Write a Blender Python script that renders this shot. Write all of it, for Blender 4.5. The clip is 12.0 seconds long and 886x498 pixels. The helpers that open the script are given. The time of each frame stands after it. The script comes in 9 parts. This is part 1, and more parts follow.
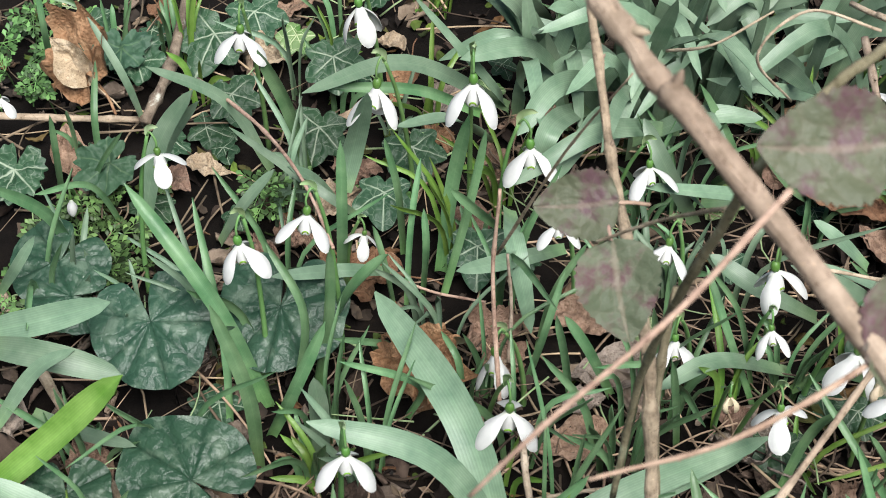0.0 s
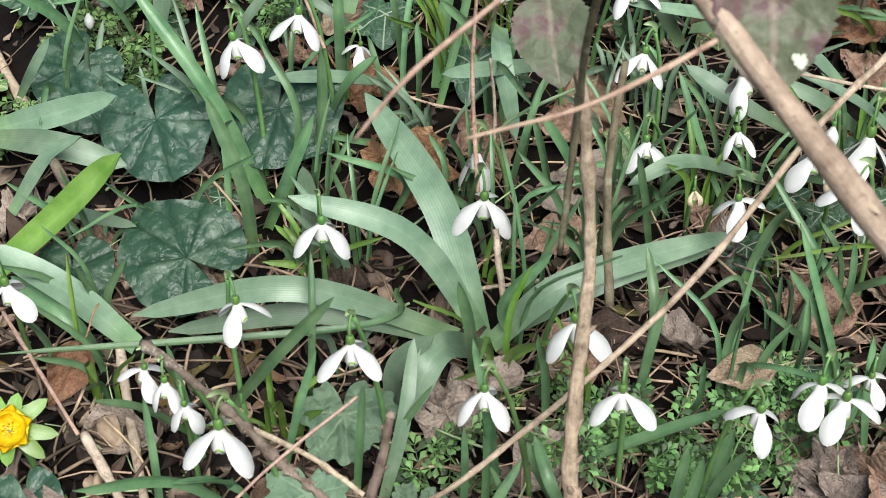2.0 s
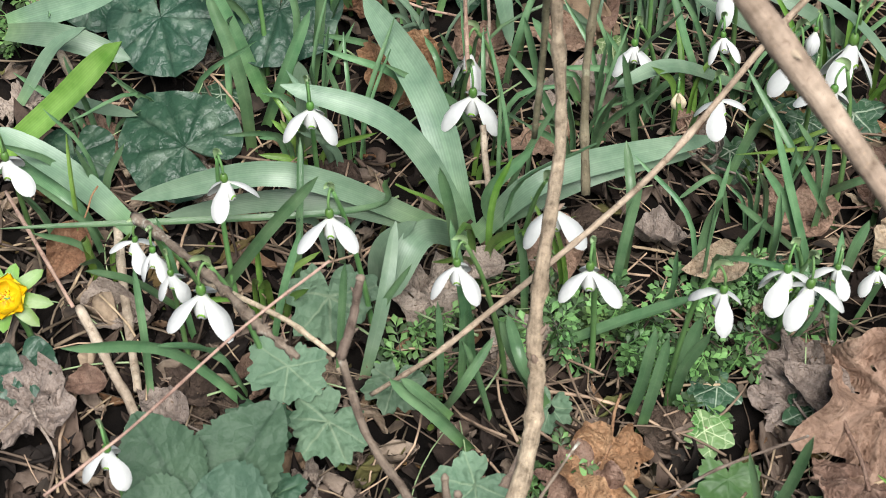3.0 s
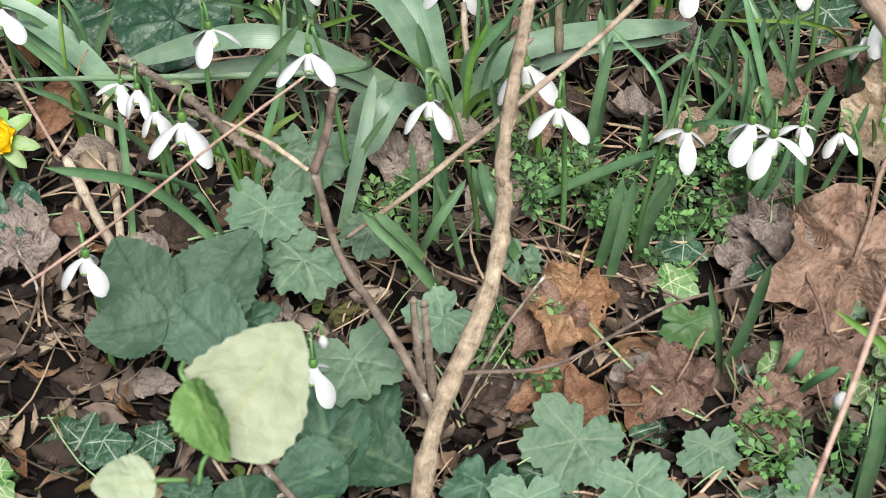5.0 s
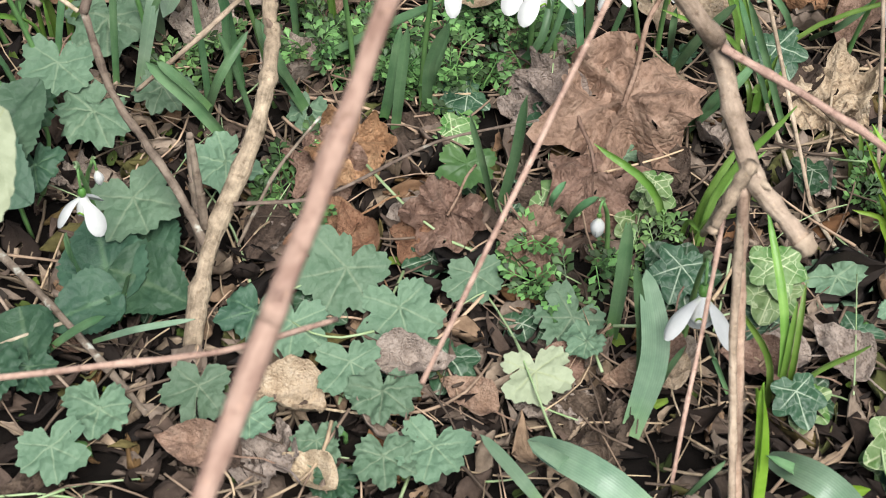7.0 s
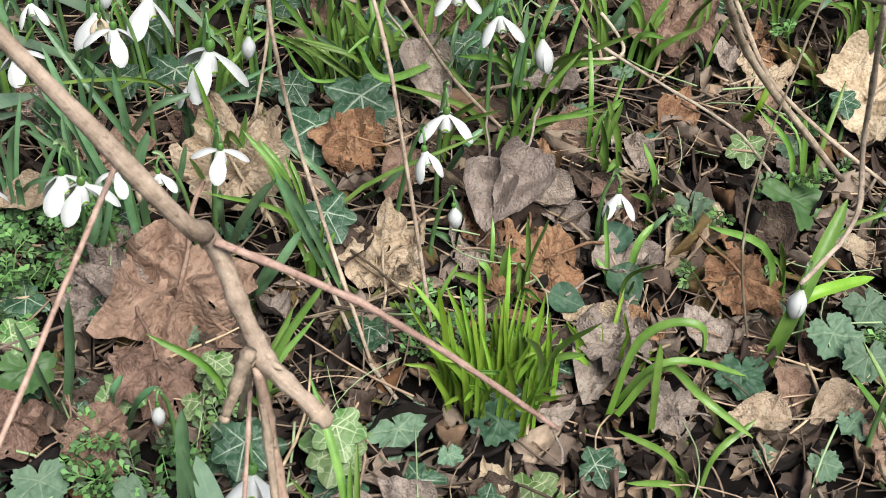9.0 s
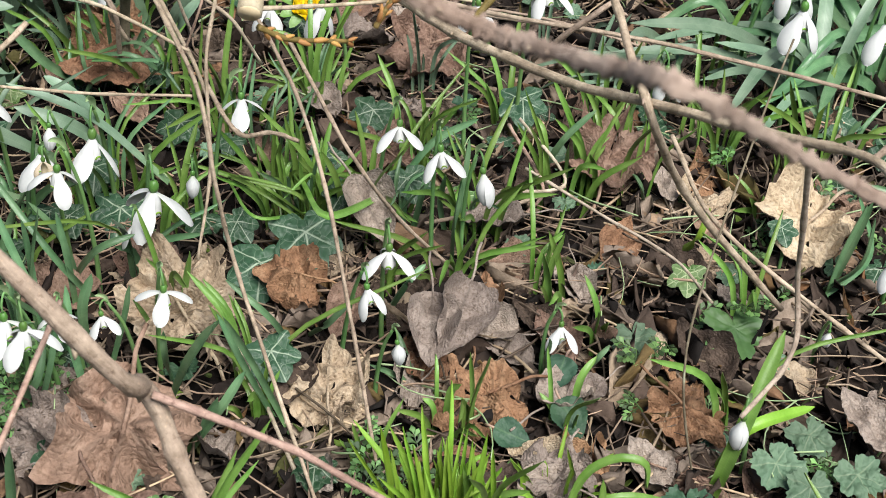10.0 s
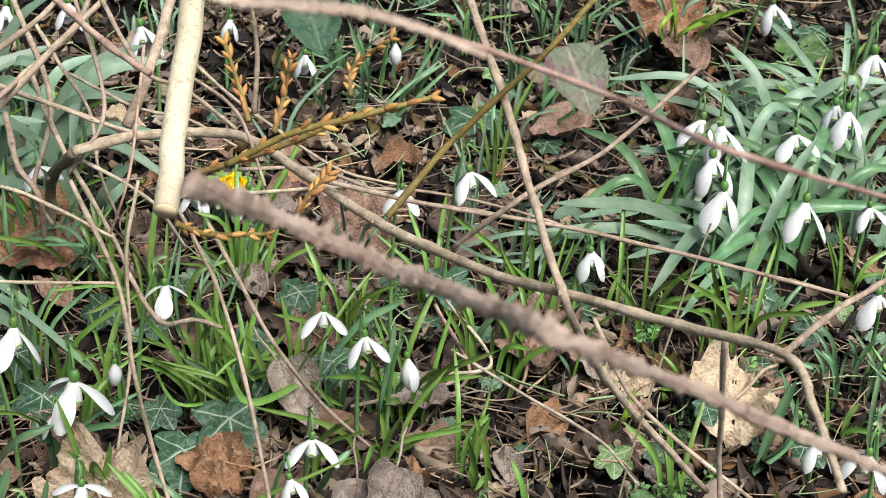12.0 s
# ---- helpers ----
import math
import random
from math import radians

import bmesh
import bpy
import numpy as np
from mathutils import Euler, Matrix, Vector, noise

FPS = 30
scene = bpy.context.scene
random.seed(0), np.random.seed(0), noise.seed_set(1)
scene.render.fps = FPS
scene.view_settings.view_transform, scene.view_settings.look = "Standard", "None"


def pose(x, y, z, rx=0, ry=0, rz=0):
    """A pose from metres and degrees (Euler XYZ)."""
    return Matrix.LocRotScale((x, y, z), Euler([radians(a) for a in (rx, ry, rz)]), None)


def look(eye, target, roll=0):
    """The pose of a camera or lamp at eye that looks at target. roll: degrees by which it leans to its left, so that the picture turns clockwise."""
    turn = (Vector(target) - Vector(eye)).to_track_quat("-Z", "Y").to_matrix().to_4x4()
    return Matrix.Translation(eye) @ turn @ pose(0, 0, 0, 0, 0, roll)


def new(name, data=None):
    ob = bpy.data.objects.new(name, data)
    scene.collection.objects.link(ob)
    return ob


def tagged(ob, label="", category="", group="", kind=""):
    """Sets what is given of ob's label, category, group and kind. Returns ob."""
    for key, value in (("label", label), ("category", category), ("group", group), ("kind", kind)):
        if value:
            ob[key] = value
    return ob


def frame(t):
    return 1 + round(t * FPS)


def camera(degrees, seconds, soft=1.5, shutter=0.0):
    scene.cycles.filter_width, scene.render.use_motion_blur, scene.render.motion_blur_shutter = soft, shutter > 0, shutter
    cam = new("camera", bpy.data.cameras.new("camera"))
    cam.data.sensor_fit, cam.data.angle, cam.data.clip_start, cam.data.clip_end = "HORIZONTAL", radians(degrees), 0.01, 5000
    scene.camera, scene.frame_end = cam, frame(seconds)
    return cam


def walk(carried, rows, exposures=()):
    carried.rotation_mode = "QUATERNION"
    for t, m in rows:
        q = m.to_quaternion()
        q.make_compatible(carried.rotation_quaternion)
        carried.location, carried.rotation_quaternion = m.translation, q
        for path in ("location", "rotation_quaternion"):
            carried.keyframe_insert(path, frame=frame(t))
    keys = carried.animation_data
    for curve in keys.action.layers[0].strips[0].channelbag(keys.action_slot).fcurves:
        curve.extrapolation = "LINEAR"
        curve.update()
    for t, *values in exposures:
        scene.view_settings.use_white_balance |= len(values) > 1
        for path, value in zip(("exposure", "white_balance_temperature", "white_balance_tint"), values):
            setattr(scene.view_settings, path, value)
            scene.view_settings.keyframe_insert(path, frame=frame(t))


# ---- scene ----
cam = camera(31.00, 12.0, soft=0.85)
PATH = [
    (0, (-0.08095, -0.57150, 0.61043), (-0.09180, -0.20578, 0.26965), -0.01),
    (0.5, (-0.07090, -0.58192, 0.60913), (-0.07946, -0.21703, 0.26740), 0.14),
    (1, (-0.05763, -0.60092, 0.60577), (-0.06920, -0.23930, 0.26066), -0.22),
    (1.5, (-0.04519, -0.62380, 0.60081), (-0.06742, -0.26834, 0.24988), -0.91),
    (2, (-0.03179, -0.64759, 0.59691), (-0.06547, -0.29898, 0.24006), -1.75),
    (2.5, (-0.01485, -0.67011, 0.59411), (-0.05665, -0.32724, 0.23260), -2.00),
    (3, (-0.00136, -0.68811, 0.58985), (-0.04740, -0.34852, 0.22576), -1.96),
    (3.5, (0.00281, -0.71024, 0.58213), (-0.04765, -0.37320, 0.21627), -1.99),
    (3.7, (0.00373, -0.71896, 0.57853), (-0.04935, -0.38283, 0.21219), -2.04),
    (5.3, (0.03145, -0.77699, 0.53274), (-0.01581, -0.42108, 0.18475), -0.62),
    (5.5, (0.03969, -0.78180, 0.53111), (-0.00621, -0.42442, 0.18444), -0.45),
    (6, (0.06155, -0.78936, 0.53218), (0.01723, -0.43104, 0.18629), -0.36),
    (6.5, (0.08540, -0.79741, 0.53187), (0.04184, -0.44751, 0.17736), -0.33),
    (7, (0.10377, -0.82120, 0.52128), (0.07120, -0.47466, 0.16232), -0.17),
    (7.5, (0.11921, -0.82643, 0.52303), (0.11434, -0.47818, 0.16429), 0.50),
    (7.7, (0.12842, -0.82519, 0.52422), (0.13581, -0.47470, 0.16770), 0.94),
    (9.3, (0.17467, -0.82311, 0.55429), (0.24305, -0.44375, 0.23585), 2.28),
    (9.5, (0.17765, -0.82373, 0.55810), (0.24972, -0.44105, 0.24447), 2.36),
    (10, (0.17717, -0.82019, 0.56224), (0.25305, -0.42667, 0.26326), 2.18),
    (10.5, (0.17846, -0.81559, 0.56832), (0.25906, -0.40992, 0.28737), 1.97),
    (11, (0.18016, -0.81451, 0.57369), (0.26530, -0.40199, 0.30429), 2.14),
    (11.5, (0.18487, -0.81641, 0.57350), (0.27614, -0.40076, 0.31101), 2.47),
    (12, (0.18908, -0.81408, 0.57577), (0.28575, -0.39672, 0.31795), 2.72),
]
cam.data.dof.use_dof, cam.data.dof.focus_distance, cam.data.dof.aperture_fstop = True, 0.91, 39
walk(cam, [(t, look(eye, target, roll)) for t, eye, target, roll in PATH])

# ---- world, sun ----
SKY_STRENGTH, SUN_STRENGTH, EXPOSURE = 0.042, 4.1, 0.93
world = bpy.data.worlds.new("sky")
scene.world = world
world.use_nodes = True
wn = world.node_tree
sky = wn.nodes.new("ShaderNodeTexSky")
sky.sky_type = "NISHITA"
sky.sun_disc = False
sky.sun_elevation, sky.sun_rotation = radians(58), radians(160)
wn.links.new(sky.outputs["Color"], wn.nodes["Background"].inputs["Color"])
wn.nodes["Background"].inputs["Strength"].default_value = SKY_STRENGTH
sun = new("sun", bpy.data.lights.new("sun", "SUN"))
sun.data.energy, sun.data.angle, sun.data.color = SUN_STRENGTH, radians(38), (1.0, 0.985, 0.965)
sun.matrix_world = look((0.6, -1.65, 2.8), (0, 0, 0))
scene.view_settings.exposure = EXPOSURE


# ---- materials ----
def material(name, rough=0.6, spec=0.4):
    m = bpy.data.materials.new(name)
    m.use_nodes = True
    b = m.node_tree.nodes["Principled BSDF"]
    b.inputs["Roughness"].default_value = rough
    b.inputs["Specular IOR Level"].default_value = spec
    return m, m.node_tree.nodes, m.node_tree.links, b


def ramp(nodes, links, value, stops):
    r = nodes.new("ShaderNodeValToRGB")
    while len(r.color_ramp.elements) < len(stops):
        r.color_ramp.elements.new(0.5)
    for e, (at, col) in zip(r.color_ramp.elements, stops):
        e.position, e.color = at, (*col, 1)
    links.new(value, r.inputs["Fac"])
    return r.outputs["Color"]


def noise_tex(nodes, links, scale, detail=6, rough=0.6, coord="Object", stretch=None):
    tc = nodes.new("ShaderNodeTexCoord")
    out = tc.outputs[coord]
    if stretch:
        mp = nodes.new("ShaderNodeMapping")
        mp.inputs["Scale"].default_value = stretch
        links.new(out, mp.inputs["Vector"])
        out = mp.outputs["Vector"]
    n = nodes.new("ShaderNodeTexNoise")
    n.inputs["Scale"].default_value, n.inputs["Detail"].default_value, n.inputs["Roughness"].default_value = scale, detail, rough
    links.new(out, n.inputs["Vector"])
    return n.outputs["Fac"]


def mix(nodes, links, kind, fac, a, b):
    n = nodes.new("ShaderNodeMix")
    n.data_type, n.blend_type = "RGBA", kind
    for socket, value in ((n.inputs[0], fac), (n.inputs[6], a), (n.inputs[7], b)):
        if hasattr(value, "links") or hasattr(value, "is_linked"):
            links.new(value, socket)
        else:
            socket.default_value = value if isinstance(value, float) else (*value, 1)
    return n.outputs[2]


def bump(nodes, links, b, height, strength=0.3, distance=0.002):
    n = nodes.new("ShaderNodeBump")
    n.inputs["Strength"].default_value, n.inputs["Distance"].default_value = strength, distance
    links.new(height, n.inputs["Height"])
    links.new(n.outputs["Normal"], b.inputs["Normal"])


def attribute(nodes, name):
    n = nodes.new("ShaderNodeAttribute")
    n.attribute_name = name
    return n.outputs["Fac"]


def vary(nodes, links, colour, amount=0.25, hue=0.02):
    """Lightness and hue that differ from object to object."""
    info = nodes.new("ShaderNodeObjectInfo")
    hs = nodes.new("ShaderNodeHueSaturation")
    for out, lo, hi in (("Value", 1 - amount, 1 + amount), ("Hue", 0.5 - hue, 0.5 + hue)):
        mr = nodes.new("ShaderNodeMapRange")
        mr.inputs["To Min"].default_value, mr.inputs["To Max"].default_value = lo, hi
        links.new(info.outputs["Random"], mr.inputs["Value"])
        links.new(mr.outputs["Result"], hs.inputs[out])
    links.new(colour, hs.inputs["Color"])
    return hs.outputs["Color"]


def through_light(m, nodes, links, b, colour, amount):
    """Part of the light passes through a thin leaf or petal."""
    t = nodes.new("ShaderNodeBsdfTranslucent")
    links.new(colour, t.inputs["Color"])
    s = nodes.new("ShaderNodeMixShader")
    s.inputs[0].default_value = amount
    links.new(b.outputs[0], s.inputs[1])
    links.new(t.outputs[0], s.inputs[2])
    links.new(s.outputs[0], nodes["Material Output"].inputs["Surface"])


def strap_material(name, dark, light, gloss=0.42):
    m, n, l, b = material(name, gloss, 0.5)
    fine = noise_tex(n, l, 60, 4, 0.6)
    col = ramp(n, l, fine, [(0.3, dark), (0.7, light)])
    line = n.new("ShaderNodeMath")
    line.operation = "MULTIPLY"
    line.inputs[1].default_value = 75.0
    l.new(attribute(n, "across"), line.inputs[0])
    wave = n.new("ShaderNodeMath")
    wave.operation = "SINE"
    l.new(line.outputs[0], wave.inputs[0])
    stripe = ramp(n, l, wave.outputs[0], [(0.0, (0.93, 0.935, 0.93)), (1.0, (1.04, 1.04, 1.04))])
    col = mix(n, l, "MULTIPLY", 1.0, col, stripe)
    centre = ramp(n, l, attribute(n, "across"), [(0.0, (1, 1, 1)), (0.44, (0.98, 0.98, 0.98)), (0.5, (1.1, 1.1, 1.08)), (0.56, (0.98, 0.98, 0.98)), (1.0, (1, 1, 1))])
    col = mix(n, l, "MULTIPLY", 1.0, col, centre)
    tips = ramp(n, l, attribute(n, "along"), [(0.0, (1.15, 1.2, 0.9)), (0.25, (1, 1, 1)), (1.0, (1, 1, 1))])
    col = mix(n, l, "MULTIPLY", 1.0, col, tips)
    worn = ramp(n, l, noise_tex(n, l, 24, 5, 0.7), [(0.68, (0, 0, 0)), (0.8, (0.35, 0.35, 0.35))])
    col = mix(n, l, "MIX", worn, col, (0.3, 0.34, 0.2))
    col = vary(n, l, col, 0.22, 0.012)
    l.new(col, b.inputs["Base Color"])
    skin = n.new("ShaderNodeMath")
    skin.operation = "MULTIPLY_ADD"
    skin.inputs[1].default_value = 0.09
    l.new(wave.outputs[0], skin.inputs[0])
    l.new(noise_tex(n, l, 190, 5, 0.65), skin.inputs[2])
    bump(n, l, b, skin.outputs[0], 0.28, 0.0007)
    through_light(m, n, l, b, col, 0.22)
    return m


def blade_leaf_material(name, dark, light, vein, gloss=0.45, net=0.0, vein_width=0.06, blotch=None, amount=0.2, cell=90):
    """A broad leaf with main veins kept on the mesh and a net of finer ones."""
    m, n, l, b = material(name, gloss, 0.28)
    col = ramp(n, l, noise_tex(n, l, 55, 6, 0.65), [(0.3, dark), (0.72, light)])
    if blotch:
        spot = ramp(n, l, noise_tex(n, l, 75, 5, 0.6), [(0.5, (0, 0, 0)), (0.62, (1, 1, 1))])
        col = mix(n, l, "MIX", spot, col, blotch)
    v = n.new("ShaderNodeTexVoronoi")
    v.feature = "DISTANCE_TO_EDGE"
    v.inputs["Scale"].default_value = cell
    tc = n.new("ShaderNodeTexCoord")
    l.new(tc.outputs["Object"], v.inputs["Vector"])
    if net:
        lines = ramp(n, l, v.outputs["Distance"], [(0.0, (net, net, net)), (vein_width, (0, 0, 0))])
        col = mix(n, l, "MIX", lines, col, vein)
    main = ramp(n, l, attribute(n, "vein"), [(0.3, (0, 0, 0)), (0.85, (0.68, 0.68, 0.68))])
    col = mix(n, l, "MIX", main, col, vein)
    col = vary(n, l, col, amount, 0.015)
    l.new(col, b.inputs["Base Color"])
    h = n.new("ShaderNodeMath")
    h.operation = "MULTIPLY_ADD"
    h.inputs[1].default_value = 1.6
    l.new(v.outputs["Distance"], h.inputs[0])
    l.new(noise_tex(n, l, 240, 4), h.inputs[2])
    bump(n, l, b, h.outputs[0], 0.55, 0.0016)
    through_light(m, n, l, b, col, 0.15)
    return m


def dead_material(name, dark, mid, light):
    m, n, l, b = material(name, 0.75, 0.25)
    col = ramp(n, l, noise_tex(n, l, 2.2, 9, 0.72), [(0.28, dark), (0.5, mid), (0.7, light)])
    specks = ramp(n, l, noise_tex(n, l, 14, 4, 0.6), [(0.35, (0.5, 0.45, 0.4)), (0.5, (1, 1, 1))])
    col = mix(n, l, "MULTIPLY", 0.7, col, specks)
    rot = ramp(n, l, noise_tex(n, l, 1.1, 6, 0.7), [(0.55, (1, 1, 1)), (0.72, (0.45, 0.4, 0.36))])
    col = mix(n, l, "MULTIPLY", 0.8, col, rot)
    main = ramp(n, l, attribute(n, "vein"), [(0.25, (0, 0, 0)), (0.9, (0.65, 0.65, 0.65))])
    col = mix(n, l, "MIX", main, col, tuple(0.5 * v for v in mid))
    col = vary(n, l, col, 0.2, 0.006)
    l.new(col, b.inputs["Base Color"])
    cells = n.new("ShaderNodeTexVoronoi")
    cells.feature = "DISTANCE_TO_EDGE"
    cells.inputs["Scale"].default_value = 11
    tc = n.new("ShaderNodeTexCoord")
    l.new(tc.outputs["Object"], cells.inputs["Vector"])
    relief = n.new("ShaderNodeMath")
    relief.operation = "MULTIPLY_ADD"
    relief.inputs[1].default_value = 1.2
    l.new(cells.outputs["Distance"], relief.inputs[0])
    l.new(noise_tex(n, l, 5, 8, 0.75), relief.inputs[2])
    bump(n, l, b, relief.outputs[0], 0.6, 0.0022)
    through_light(m, n, l, b, col, 0.08)
    return m


def bark_lines(nodes, links, along, around):
    """Noise drawn out along or round a stem."""
    c = nodes.new("ShaderNodeCombineXYZ")
    for k, (name, scale) in enumerate((("stem_length", along), ("stem_cos", around), ("stem_sin", around))):
        q = nodes.new("ShaderNodeMath")
        q.operation = "MULTIPLY"
        q.inputs[1].default_value = scale
        links.new(attribute(nodes, name), q.inputs[0])
        links.new(q.outputs[0], c.inputs[k])
    t = nodes.new("ShaderNodeTexNoise")
    t.inputs["Scale"].default_value, t.inputs["Detail"].default_value, t.inputs["Roughness"].default_value = 1.0, 5, 0.6
    links.new(c.outputs[0], t.inputs["Vector"])
    return t.outputs["Fac"]


def bark_material(name, dark, light, lichen=None, rough=0.75, scale=120, deep=0.4):
    m, n, l, b = material(name, rough, 0.3)
    streak, rings = bark_lines(n, l, 95, 900), bark_lines(n, l, 420, 420)
    grain = n.new("ShaderNodeMath")
    grain.operation = "MULTIPLY_ADD"
    grain.inputs[1].default_value = 0.22
    l.new(streak, grain.inputs[0])
    half = n.new("ShaderNodeMath")
    half.operation = "MULTIPLY"
    half.inputs[1].default_value = 0.78
    l.new(noise_tex(n, l, scale, 7, 0.65), half.inputs[0])
    l.new(half.outputs[0], grain.inputs[2])
    col = ramp(n, l, grain.outputs[0], [(0.36, dark), (0.62, light)])
    fleck = ramp(n, l, rings, [(0.56, (1, 1, 1)), (0.68, (0.42, 0.36, 0.32))])
    col = mix(n, l, "MULTIPLY", 0.65, col, fleck)
    patch = ramp(n, l, noise_tex(n, l, 26, 4, 0.6), [(0.35, (0.72, 0.68, 0.66)), (0.65, (1.1, 1.1, 1.1))])
    col = mix(n, l, "MULTIPLY", 0.8, col, patch)
    pores = n.new("ShaderNodeTexVoronoi")
    pores.inputs["Scale"].default_value = 420
    tc = n.new("ShaderNodeTexCoord")
    l.new(tc.outputs["Object"], pores.inputs["Vector"])
    dots = ramp(n, l, pores.outputs["Distance"], [(0.1, (1.35, 1.3, 1.2)), (0.22, (1, 1, 1))])
    col = mix(n, l, "MULTIPLY", 0.7, col, dots)
    if lichen:
        spot = ramp(n, l, noise_tex(n, l, 60, 4, 0.7), [(0.6, (0, 0, 0)), (0.68, (0.8, 0.8, 0.8))])
        col = mix(n, l, "MIX", spot, col, lichen)
    col = vary(n, l, col, 0.16, 0.012)
    l.new(col, b.inputs["Base Color"])
    rough_skin = n.new("ShaderNodeMath")
    rough_skin.operation = "ADD"
    l.new(streak, rough_skin.inputs[0])
    l.new(noise_tex(n, l, 330, 6, 0.7), rough_skin.inputs[1])
    bump(n, l, b, rough_skin.outputs[0], min(1.0, deep * 1.3), 0.0012)
    return m


def litter_material(name):
    """Small dead leaves that run from near black through grey and tan to rust, leaf by leaf."""
    m, n, l, b = material(name, 0.8, 0.25)
    g = n.new("ShaderNodeNewGeometry")
    # Wet dark litter, its low stops lowered further to paint shade into gaps.
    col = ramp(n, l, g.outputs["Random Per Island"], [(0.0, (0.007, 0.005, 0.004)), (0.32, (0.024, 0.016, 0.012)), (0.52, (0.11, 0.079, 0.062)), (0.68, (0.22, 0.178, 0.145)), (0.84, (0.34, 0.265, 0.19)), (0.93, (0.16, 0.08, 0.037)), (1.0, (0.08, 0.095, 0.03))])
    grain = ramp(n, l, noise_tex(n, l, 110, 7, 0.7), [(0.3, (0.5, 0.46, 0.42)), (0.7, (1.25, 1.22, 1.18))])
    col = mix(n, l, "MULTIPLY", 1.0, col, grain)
    l.new(col, b.inputs["Base Color"])
    bump(n, l, b, noise_tex(n, l, 240, 6, 0.7), 0.6, 0.002)
    return m


def plain_material(name, a, c, rough=0.5, scale=80, through_it=0.0, amount=0.15, island=False):
    m, n, l, b = material(name, rough, 0.4)
    col = ramp(n, l, noise_tex(n, l, scale, 5, 0.6), [(0.3, a), (0.7, c)])
    if island:
        g = n.new("ShaderNodeNewGeometry")
        dim = ramp(n, l, g.outputs["Random Per Island"], [(0.0, (0.16, 0.145, 0.13)), (0.55, (0.75, 0.73, 0.7)), (1.0, (1.75, 1.68, 1.56))])
        col = mix(n, l, "MULTIPLY", 1.0, col, dim)
    col = vary(n, l, col, amount, 0.012)
    l.new(col, b.inputs["Base Color"])
    bump(n, l, b, noise_tex(n, l, 300, 4), 0.2, 0.0006)
    if through_it:
        through_light(m, n, l, b, col, through_it)
    return m


def petal_material(name, a, c):
    """White petals with faint ribs along them and a little light passing through."""
    m, n, l, b = material(name, 0.52, 0.35)
    col = ramp(n, l, noise_tex(n, l, 5, 5, 0.6), [(0.3, a), (0.7, c)])
    claw = ramp(n, l, attribute(n, "along"), [(0.0, (0.90, 0.96, 0.78)), (0.22, (1, 1, 1))])
    col = mix(n, l, "MULTIPLY", 1.0, col, claw)
    l.new(col, b.inputs["Base Color"])
    line = n.new("ShaderNodeMath")
    line.operation = "MULTIPLY"
    line.inputs[1].default_value = 50.0
    l.new(attribute(n, "across"), line.inputs[0])
    wave = n.new("ShaderNodeMath")
    wave.operation = "SINE"
    l.new(line.outputs[0], wave.inputs[0])
    bump(n, l, b, wave.outputs[0], 0.06, 0.0005)
    through_light(m, n, l, b, col, 0.25)
    return m


